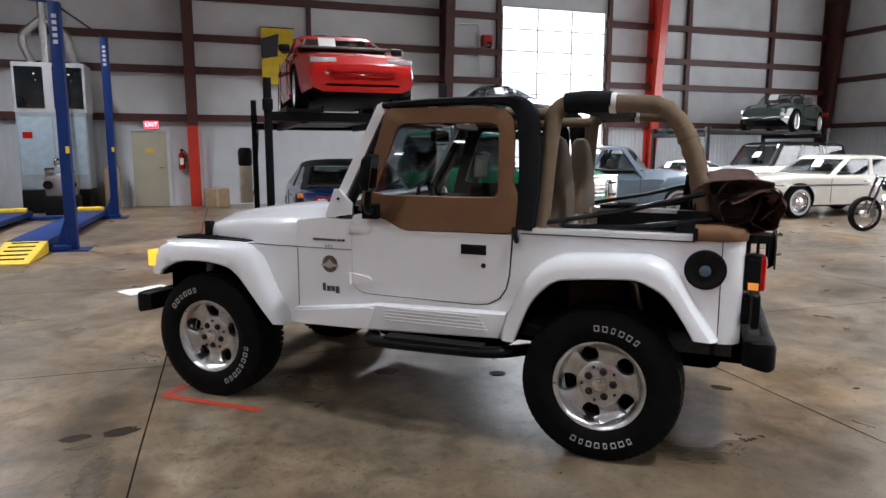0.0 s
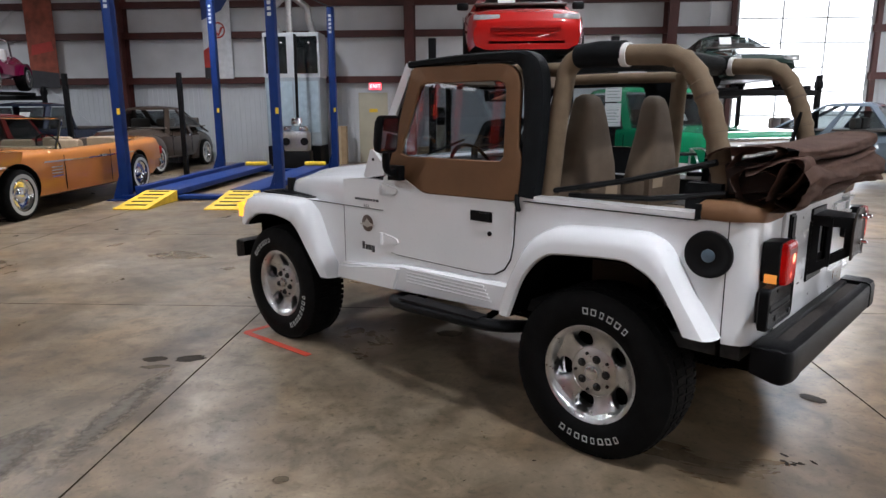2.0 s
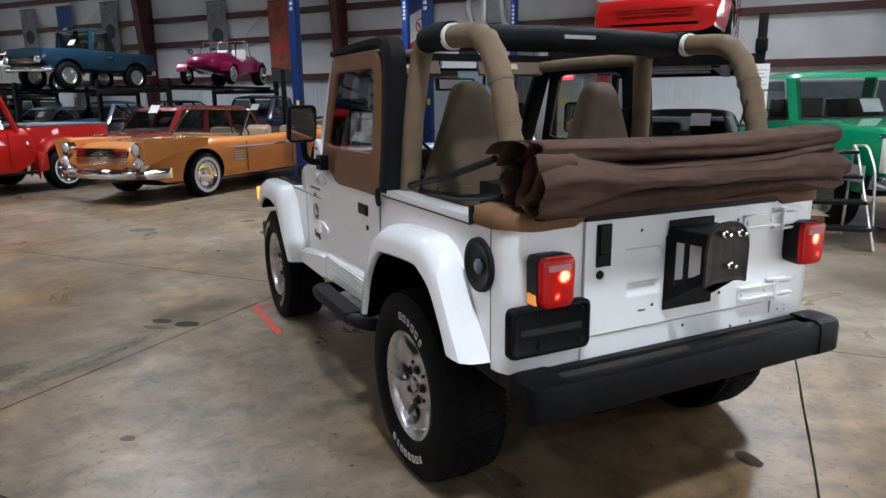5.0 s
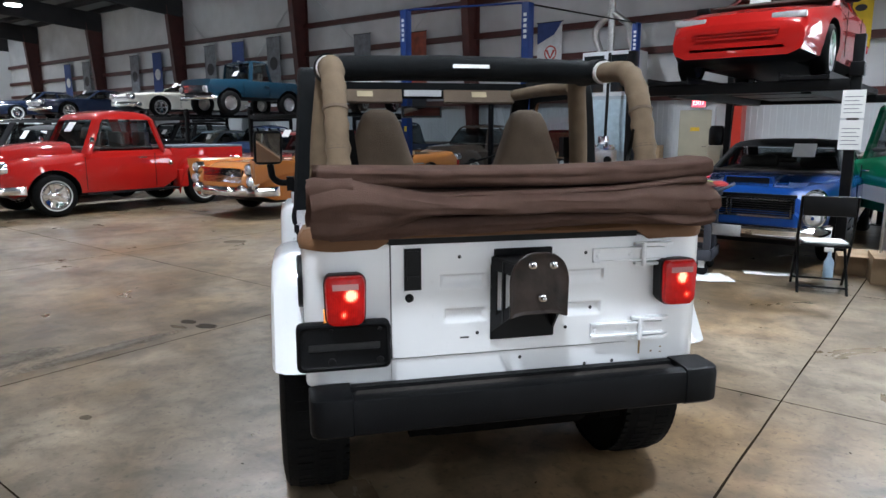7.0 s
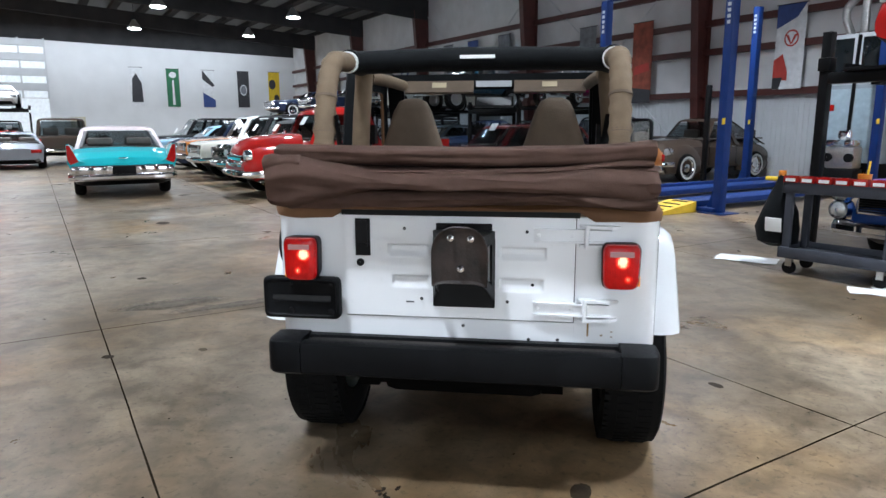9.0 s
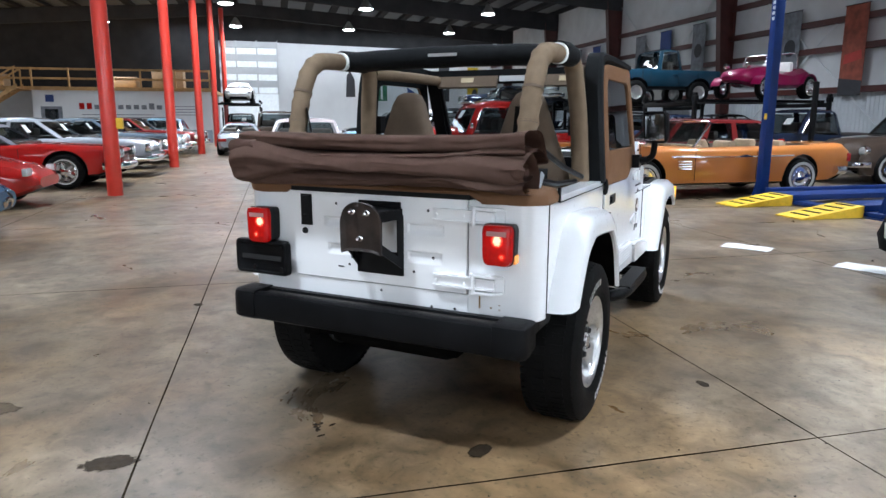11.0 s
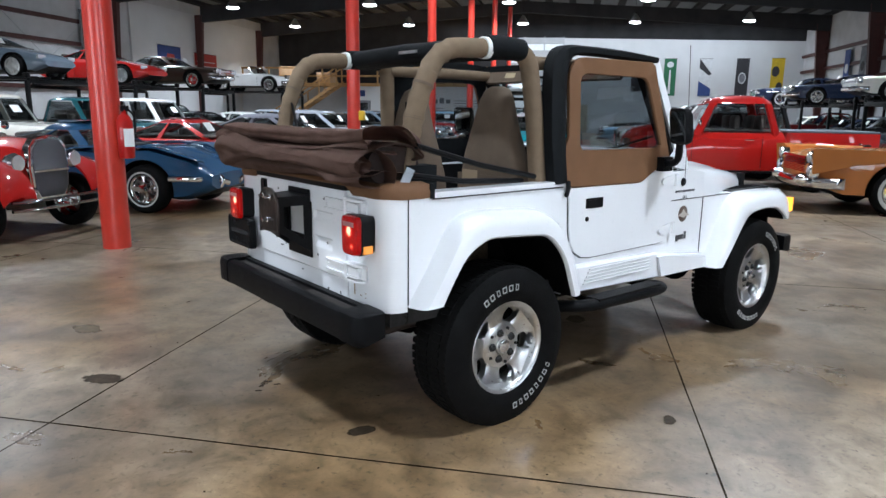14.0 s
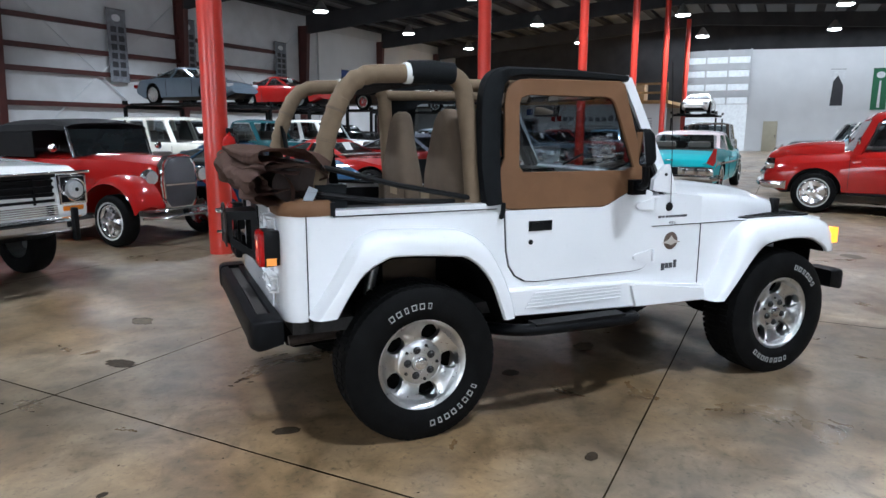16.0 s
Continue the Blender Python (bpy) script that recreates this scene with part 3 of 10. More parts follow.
        lv += [loop(f - 0.03, b + 0.03, w - 0.02, zr - 0.72 * dome, rad), loop(f - 0.09, b + 0.09, w - 0.07, zr - 0.42 * dome, rad), loop(f - 0.20, b + 0.20, w - 0.17, zr - 0.16 * dome, rad), loop(f - 0.36, b + 0.36, w - 0.33, zr - 0.02 * dome, rad), loop(f - 0.46, b + 0.46, w - 0.48, zr + 0.006, 0.1)]
        shell = top_colour or colour
        part("roof", rings(bmesh.new(), lv[2:]), shell, root)
        for cn in range(4):
            post = []
            for lp in lv[:3]:
                out_ = [Vector(lp[5 * cn + q]) for q in (1, 2, 3)]
                mid_ = sum((Vector(v) for v in lp), Vector()) / 20
                post.append(out_ + [v + (mid_ - v).normalized() * 0.055 for v in out_[::-1]])
            part("pillar", rings(bmesh.new(), post), shell, root)
        zf = max(top(x) for x in np.linspace(x3 + 0.1, x0 - 0.1, 7)) + 0.016
        part("cabin_trim", boxed(x3 + 0.10, -hw * 0.80, zf - 0.03, x0 - 0.12, hw * 0.80, zf + 0.004, 0.01), M_VINYL, root)
        for bx in ((x0 + x2) / 2 - 0.12, x3 + 0.34):
            if bx > x3 + 0.3 and (bx < x1 or bx > x3):
                for y in (-hw * 0.40, hw * 0.40):
                    part("seat_back", boxed(bx - 0.07, y - 0.25, zf, bx + 0.05, y + 0.25, zf + 0.42 * (zr - zf), 0.05), M_VINYL, root)
        g = -0.004

        def side_at(sd, u, v, d):
            f, b, w, z = level(v)
            f, b = f - rad * 0.55, b + rad * 0.55
            return (f + (b - f) * u, sd * (w + d), z)

        def side(sd, u0, u1):
            def at(u, v):
                vv = win[0] + win[1] * v
                f, b, w, z = level(vv)
                f, b = f - rad * 0.55, b + rad * 0.55
                return (f + (b - f) * (u0 + (u1 - u0) * u), sd * (w + g), z)
            return panel(bmesh.new(), at, 4, 3)

        win = s.get("win", (0.08, 0.88))
        splits = s.get("side_windows", ((0.02, 0.48), (0.53, 0.97)))
        for sd in (-1, 1):
            for u0, u1 in splits:
                part("side_window", side(sd, u0, u1), M_CARPANE, root).visible_shadow = False
            for (_, ua), (ub, _) in zip(splits, splits[1:]):
                strip = [[side_at(sd, u, v, d) for u, d in ((ua - 0.008, 0.006), (ub + 0.008, 0.006), (ub + 0.008, -0.045), (ua - 0.008, -0.045))] for v in (0.0, 0.5, 1.0)]
                part("pillar", rings(bmesh.new(), strip), shell, root)

        def end(front):
            def at(u, v):
                vv = 0.06 + 0.90 * v
                f, b, w, z = level(vv)
                y = (w - rad * 0.45) * (2 * u - 1)
                return (f + g if front else b - g, y, z)
            return panel(bmesh.new(), at, 4, 3)

        part("windscreen", end(True), M_CARPANE, root).visible_shadow = False
        if s.get("back_window", True):
            part("back_window", end(False), M_CARPANE, root).visible_shadow = False
    if s.get("screen"):
        x0, x1, zs = s["screen"]
        zb = top(x0) - 0.02
        w0, w1 = hw * 0.84, hw * 0.74
        sc = part("windscreen", panel(bmesh.new(), lambda u, v: (x0 + (x1 - x0) * v - 0.10 * (2 * u - 1) ** 2, (w0 + (w1 - w0) * v) * (2 * u - 1), zb + (zs - zb) * v), 8, 2), M_CARPANE, root)
        sc.visible_shadow = False
        bm = bmesh.new()
        tube(bm, rounded([(x0 - 0.1, -w0, zb), (x1 - 0.1, -w1, zs), (x1, 0, zs + 0.01), (x1 - 0.1, w1, zs), (x0 - 0.1, w0, zb)], 0.08), 0.018, 8)
        part("screen_frame", bm, M_CHROME, root)
    if s.get("open"):
        for x in s.get("seats", ()):
            for y in (-hw * 0.42, hw * 0.42):
                bm = bmesh.new()
                box(bm, x - 0.25, y - 0.27, 0.5, x + 0.3, y + 0.27, 0.72, 0.06)
                box(bm, x - 0.38, y - 0.27, 0.6, x - 0.2, y + 0.27, s.get("seat_z", 1.12), 0.06)
                part("seat", bm, s.get("seat_mat", M_VINYL), root)
        bm = bmesh.new()
        lathe(bm, [(0.19, -0.01), (0.205, 0), (0.19, 0.01), (0.175, 0)], 24, "x", pose(s["open"][1] - 0.42, hw * 0.42, 0.98, 0, 25, 0))
        part("steering_wheel", bm, M_BLACK, root)
    # lamps, grille and bumpers
    xf, xr = L / 2, -L / 2
    for y, z, r, x in s.get("heads", ()):
        for sd in (-1, 1):
            bm = lathe(bmesh.new(), [(r * 0.2, 0.05), (r * 0.8, 0.035), (r, 0.0), (r, -0.1)], 20, "x", Matrix.Translation((xf - x, sd * y, z)))
            h = part("headlamp", bm, M_LENS, root)
            bm = lathe(bmesh.new(), [(r * 1.0, 0.02), (r * 1.12, 0.03), (r * 1.22, 0.0), (r * 1.22, -0.1)], 20, "x", Matrix.Translation((xf - x, sd * y, z)))
            part("bezel", bm, s.get("trim", M_CHROME), h)
    for y, z, a, x in s.get("bezels", ()):
        for sd in (-1, 1):
            bz = part("lamp_frame", boxed(xf - x - 0.05, sd * y - a, z - a, xf - x + 0.015, sd * y + a, z + a, 0.012), M_CHROME, root)
            part("frame_inset", boxed(xf - x - 0.04, sd * y - a * 0.85, z - a * 0.85, xf - x + 0.019, sd * y + a * 0.85, z + a * 0.85, 0.004, seg=1), M_BLACK, bz, smooth=0)
    for y, z, a, b, x in s.get("square_heads", ()):
        for sd in (-1, 1):
            part("headlamp", boxed(xf - x - 0.06, sd * y - a, z - b, xf - x + 0.02, sd * y + a, z + b, 0.012), M_LENS, root)
    if s.get("grille"):
        w, z0, z1, x, n = s["grille"]
        part("grille_back", boxed(xf - x - 0.05, -w, z0, xf - x - 0.005, w, z1, 0.008), M_BLACK, root)
        bm = bmesh.new()
        for k in range(n):
            z = z0 + (z1 - z0) * (k + 0.5) / n
            box(bm, xf - x - 0.02, -w, z - (z1 - z0) / n * 0.22, xf - x + 0.012, w, z + (z1 - z0) / n * 0.22)
        for k in range(s.get("uprights", 0)):
            y = -w + 2 * w * (k + 0.5) / s["uprights"]
            box(bm, xf - x - 0.015, y - 0.008, z0, xf - x + 0.016, y + 0.008, z1)
        box(bm, xf - x - 0.03, -w - 0.02, z1, xf - x + 0.02, w + 0.02, z1 + 0.03)
        part("grille", bm, s.get("grille_mat", M_CHROME), root, smooth=0)
    for end_x, key in ((xf, "front_bumper"), (xr, "rear_bumper")):
        if s.get(key):
            z, h, reach = s[key]
            sg = 1 if end_x > 0 else -1
            w = half(end_x * 0.86) * 1.02
            path = rounded([(end_x * 0.86, -w, z), (end_x * 0.97, -w * 0.93, z), (end_x + sg * reach, -w * 0.5, z), (end_x + sg * reach, w * 0.5, z), (end_x * 0.97, w * 0.93, z), (end_x * 0.86, w, z)], 0.25, 5)
            bm = tube(bmesh.new(), path, h, 10)
            for v in bm.verts:
                v.co.x = end_x + (v.co.x - end_x) * 1.0
            part(key, bm, s.get("bumper_mat", M_CHROME), root)
    for y, z, a, b, x in s.get("tails", ()):
        for sd in (-1, 1):
            part("tail_lamp", boxed(xr + x - 0.03, sd * y - a, z - b, xr + x + 0.06, sd * y + a, z + b, 0.02), M_RED_LENS, root)
    if s.get("strip"):
        z, h = s["strip"]
        for sd in (-1, 1):
            part("trim_strip", rings(bmesh.new(), [[(x, sd * (half(x) + 0.001), z - h), (x, sd * (half(x) + 0.012), z - h), (x, sd * (half(x) + 0.012), z + h), (x, sd * (half(x) + 0.001), z + h)] for x in np.linspace(-L * 0.44, L * 0.42, 14)]), M_CHROME, root)
    # door seams and handles
    for x in s.get("seams", ()):
        for sd in (-1, 1):
            w = half(x) * 1.0
            part("door_seam", boxed(x - 0.004, sd * w - 0.006, low + 0.1, x + 0.004, sd * w + 0.003, top(x) - 0.1), M_BLACK, root, smooth=0)
    for x in s.get("handles", ()):
        for sd in (-1, 1):
            z = top(x) - 0.17
            bm = tube(bmesh.new(), [(x - 0.08, sd * half(x), z), (x - 0.07, sd * (half(x) + 0.03), z), (x + 0.07, sd * (half(x) + 0.03), z), (x + 0.08, sd * half(x), z)], 0.011, 6)
            part("door_handle", bm, M_CHROME, root)
    for x, y in s.get("mirrors", ()):
        for sd in (-1, 1):
            part("door_mirror", boxed(x - 0.04, sd * y - 0.08, top(x) + 0.08, x + 0.03, sd * y + 0.08, top(x) + 0.2, 0.03), s.get("mirror_mat", M_CHROME), root)
    if s.get("bed"):
        x0, x1 = s["bed"]
        part("bed_cover", boxed(x0, -hw * 0.86, top((x0 + x1) / 2) - 0.02, x1, hw * 0.86, top((x0 + x1) / 2) + 0.035, 0.012), s.get("bed_mat", M_VINYL), root)
    if s.get("card"):
        x, y, z = s["card"]
        part("window_card", boxed(-0.002, -0.13, -0.1, 0.002, 0.13, 0.1), M_PAPER, root, at=pose(x, y, z, 0, -s.get("card_tilt", 35), 0), smooth=0)
    return root


def chunky_bumper(root, sg, xe, w, z0, z1, bow=0.12, deep=0.09, name="front_bumper"):
    """A heavy chromed bar, bent round the end of the car and swelling towards its middle height."""
    loops = []
    zm = (z0 + z1) / 2
    for u in np.linspace(-1, 1, 17):
        x = xe - sg * bow * abs(u) ** 3 - (sg * 0.25 if abs(u) == 1 else 0)
        loops.append([(x - sg * deep, u * w, z0), (x - sg * 0.01, u * w, z0 + 0.015), (x + sg * 0.035, u * w, zm - 0.02), (x + sg * 0.035, u * w, zm + 0.03), (x, u * w, z1 - 0.012), (x - sg * deep, u * w, z1)])
    return part(name, rings(bmesh.new(), loops), M_CHROME, root, "heavy chrome bumper")


def spec(base, **k):
    return {**base, **k}


CRUISER = dict(L=5.4, W=1.95, top=[(-2.7, 0.86), (-2.5, 0.98), (-1.5, 1.0), (0.6, 0.98), (1.2, 0.99), (2.4, 0.92), (2.62, 0.85), (2.7, 0.7)], axles=(1.55, -1.45), wr=0.36, ww=0.21,
               cab=(0.85, 0.25, -1.0, -1.75, 1.46), heads=((0.72, 0.72, 0.09, 0.02), (0.50, 0.72, 0.09, 0.02)), grille=(0.6, 0.55, 0.72, 0.0, 5), front_bumper=(0.46, 0.085, 0.06), rear_bumper=(0.48, 0.085, 0.06),
               tails=((0.72, 0.72, 0.09, 0.08, 0.0),), seams=(0.7, -0.6), handles=(-0.35,), strip=(0.74, 0.018), card=(0.5, 0.3, 1.22))
MUSCLE = spec(CRUISER, L=5.1, W=1.9, top=[(-2.55, 0.82), (-2.4, 0.92), (-1.5, 0.95), (0.5, 0.93), (1.0, 0.93), (2.3, 0.86), (2.5, 0.8), (2.55, 0.66)], axles=(1.5, -1.4), rims="chrome", cab=(0.75, 0.1, -0.9, -1.8, 1.35), strip=None)
SPORT = dict(L=4.45, W=1.8, top=[(-2.22, 0.7), (-2.05, 0.86), (-1.0, 0.92), (0.5, 0.9), (1.1, 0.86), (1.9, 0.7), (2.15, 0.58), (2.22, 0.5)], axles=(1.35, -1.2), wr=0.325, ww=0.24, low=0.18, nose=0.34, tail=0.26, rims="sport", shoulder=0.2,
             cab=(0.85, 0.1, -0.55, -1.5, 1.27, 0.66), side_windows=((0.05, 0.5), (0.54, 0.9)), square_heads=((0.58, 0.6, 0.14, 0.06, 0.12),), seams=(0.7, -0.5), trim=M_BLACK, tails=((0.6, 0.62, 0.16, 0.06, 0.0),), card=(0.4, -0.2, 1.1))
SUV = dict(L=4.5, W=1.82, top=[(-2.25, 1.02), (-2.2, 1.1), (0.5, 1.1), (0.9, 1.1), (2.0, 1.04), (2.18, 1.0), (2.25, 0.85)], axles=(1.35, -1.25), wr=0.37, ww=0.24, low=0.36, nose=0.1, tail=0.05, plan=5, tuck=0.95, shoulder=0.08, rims="dog",
           cab=(0.75, 0.35, -2.0, -2.2, 1.76, 0.84), side_windows=((0.02, 0.3), (0.34, 0.6), (0.64, 0.97)), heads=((0.68, 0.82, 0.1, 0.0),), grille=(0.52, 0.72, 0.92, 0.0, 5), front_bumper=(0.56, 0.08, 0.08), rear_bumper=(0.56, 0.08, 0.06), seams=(0.7, -0.35, -1.1), handles=(-0.2,), tails=((0.78, 0.85, 0.07, 0.14, 0.0),), card=(0.6, 0.2, 1.4))
TRUCK = spec(SUV, L=5.0, top=[(-2.5, 1.0), (-2.45, 1.05), (-0.7, 1.05), (0.6, 1.1), (1.0, 1.12), (2.3, 1.06), (2.44, 1.0), (2.5, 0.85)], axles=(1.55, -1.45), cab=(0.75, 0.35, -0.55, -0.75, 1.72, 0.84), side_windows=((0.05, 0.95),), bed=(-2.4, -0.8), card=(0.5, 0.2, 1.4))
OLD = dict(L=4.7, W=1.70, top=[(-2.35, 0.6), (-2.2, 0.86), (-1.7, 1.05), (0.4, 1.05), (0.9, 1.08), (1.9, 1.02), (2.2, 0.9), (2.35, 0.6)], axles=(1.45, -1.35), wr=0.36, ww=0.17, low=0.3, nose=0.45, tail=0.35, plan=2.4, shoulder=0.36, tuck=0.72, win=(0.30, 0.56),
           cab=(0.75, 0.25, -0.75, -1.95, 1.62, 0.70), inset=-0.03, seams=(0.6, -0.5), handles=(-0.3,), tails=((0.6, 0.8, 0.06, 0.06, 0.1),))

P_RED, P_ORANGE, P_TURQ = paint("red paint", (0.36, 0.008, 0.006)), paint("copper orange paint", (0.46, 0.165, 0.040)), paint("turquoise paint", (0.02, 0.42, 0.46))
P_BLUE, P_NAVY, P_GREEN, P_DKGREEN = paint("deep blue paint", (0.013, 0.058, 0.125)), paint("navy paint", (0.012, 0.02, 0.045)), paint("bright green paint", (0.0, 0.20, 0.085)), paint("dark green paint", (0.005, 0.016, 0.011))
P_WHITE, P_CREAM, P_BROWN, P_SILVER = paint("white paint", (0.74, 0.74, 0.72)), paint("cream paint", (0.68, 0.66, 0.58)), paint("brown paint", (0.045, 0.031, 0.023)), paint("silver paint", (0.32, 0.34, 0.37))
P_GREY, P_BLACK, P_TEAL, P_MAROON = paint("blue grey paint", (0.13, 0.17, 0.21)), paint("black paint", (0.008, 0.008, 0.009)), paint("teal paint", (0.01, 0.085, 0.10)), paint("maroon paint", (0.16, 0.015, 0.015))
P_PURPLE, P_LBLUE, P_ROYAL = paint("magenta metalflake paint", (0.22, 0.004, 0.055)), paint("pale blue paint", (0.22, 0.38, 0.50)), paint("royal blue paint", (0.006, 0.045, 0.20))
M_SOFTTOP = mat("black canvas", (0.015, 0.015, 0.016), 0.8, var=0.2, scale=20, bump=0.2, bump_scale=150)
M_TAN = mat("tan vinyl", (0.30, 0.22, 0.14), 0.55, var=0.1, scale=10)



def parked(name, label, category, x, y, rz, s, colour, top=None, z=0.0):
    return car(name, label, category, pose(x, y, z, 0, 0, rz), s, colour, top, group="parked cars")


def old_coupe(label, m, colour, rims="white"):
    """A rounded coupe of the 1940s: narrow bonnet between bulging wings, domed roof, chrome grille."""
    r = car("old_car", label, "car", m, OLD, colour, None, "parked cars")
    for s in (-1, 1):
        for x, a, b, h in ((1.42, 0.74, 0.155, 0.48), (-1.38, 0.78, 0.13, 0.46)):
            lo = []
            for k in range(13):
                u = -1 + 2 * k / 12
                q = max(0.03, (1 - u * u) ** 0.45)
                lo.append([(x + a * u, s * (0.70 + b * q * math.cos(v)), 0.46 + max(-0.24, h * q * math.sin(v))) for v in (2 * math.pi * n / 16 for n in range(16))])
            part("wing", rings(bmesh.new(), lo), colour, r)
        h = part("headlamp", lathe(bmesh.new(), [(0.001, 0.05), (0.08, 0.035), (0.10, 0.0), (0.09, -0.1)], 18, "x", Matrix.Translation((2.02, s * 0.68, 0.76))), M_LENS, r)
        part("bezel", lathe(bmesh.new(), [(0.10, 0.02), (0.118, 0.0), (0.11, -0.1)], 18, "x", Matrix.Translation((2.02, s * 0.68, 0.76))), M_CHROME, h)
    chunky_bumper(r, 1, 2.42, 0.86, 0.40, 0.53, 0.16)
    chunky_bumper(r, -1, -2.40, 0.84, 0.42, 0.55, 0.16, name="rear_bumper")
    for k in range(5):
        z = 0.56 + 0.06 * k
        part("grille_bar", tube(bmesh.new(), rounded([(2.10, -0.42 + 0.04 * k, z), (2.30 - 0.02 * k, 0, z), (2.10, 0.42 - 0.04 * k, z)], 0.2), 0.016, 8), M_CHROME, r)
    return r


F, B = -90, 90  # facing -y, facing +y
# north row on the floor
OPEN_CRUISER = spec(CRUISER, L=5.75, W=2.0, top=[(-2.87, 0.9), (-2.7, 1.0), (-1.5, 0.98), (0.6, 0.95), (1.3, 0.97), (2.6, 0.93), (2.8, 0.86), (2.87, 0.7)], axles=(1.68, -1.65), wr=0.36, cab=None, open=(-1.9, 0.6), open_z=0.55, screen=(0.75, 0.35, 1.40), seats=(0.0, -1.1), seat_z=1.05, seat_mat=M_TAN,
            heads=((0.76, 0.84, 0.085, 0.0), (0.80, 0.64, 0.085, 0.0)), grille=(0.55, 0.6, 0.82, 0.0, 9), strip=None, card=None, rims="white")
orange = parked("convertible_car", "copper orange open convertible with chrome bumpers", "car", -6.7, 10.45, F, OPEN_CRUISER, P_ORANGE)
chunky_bumper(orange, 1, 2.93, 0.98, 0.38, 0.55, 0.16)
for s in (-1, 1):
    lo = [[(x, s * 0.72, z0), (x + k * 0.05, s * 0.94, z0 + 0.02), (x + k * 0.09, s * 0.98, z1), (x + k * 0.02, s * 0.80, z1 + 0.012), (x, s * 0.72, z1 - 0.02)] for x, z0, z1, k in ((1.6, 0.80, 0.955, 0), (2.3, 0.72, 0.975, 0.4), (2.74, 0.60, 0.985, 1.0), (2.83, 0.58, 0.985, 1.0))]
    part("front_wing", rings(bmesh.new(), lo), P_ORANGE, orange)
    chunk = lathe(bmesh.new(), [(0.001, 0.14), (0.06, 0.12), (0.09, 0.05), (0.09, -0.05)], 16, "x", Matrix.Translation((2.90, s * 0.62, 0.50)))
    part("bumper_pod", chunk, M_CHROME, orange)
    part("side_spear", rings(bmesh.new(), [[(x, s * 0.985, z - 0.01), (x, s * 1.006, z - 0.01), (x, s * 1.006, z + 0.01), (x, s * 0.985, z + 0.01)] for x, z in ((1.2, 0.78), (0.0, 0.77), (-1.4, 0.78))]), M_CHROME, orange, smooth=0)
    for k in range(4):
        part("wing_louvre", boxed(0.78, min(s * 0.985, s * 1.008), 0.55 + 0.045 * k, 1.05, max(s * 0.985, s * 1.008), 0.565 + 0.045 * k), M_CHROME, orange, smooth=0)
part("dash", boxed(0.42, -0.78, 0.82, 0.66, 0.78, 0.98, 0.04), M_TAN, orange)
PICK = spec(TRUCK, L=3.1, W=1.92, top=[(-1.55, 1.10), (-1.5, 1.16), (0.0, 1.15), (0.3, 1.10), (1.1, 1.04), (1.4, 0.96), (1.55, 0.72)], axles=(0.72,), wr=0.37, ww=0.24, nose=0.22, tail=0.02, plan=3, low=0.34, shoulder=0.28, tuck=0.84, cab=(0.20, -0.08, -1.28, -1.48, 1.85, 0.86), dome=0.17, round=0.24, side_windows=((0.10, 0.84),), win=(0.10, 0.84),
            heads=((0.70, 0.86, 0.095, 0.06),), grille=(0.52, 0.60, 0.84, 0.01, 2), uprights=0, front_bumper=None, rear_bumper=None, rims="chrome", bed=None, seams=(0.2, -1.1), handles=(-0.85,), card=(0.12, 0.3, 1.55), tails=(), mirrors=())
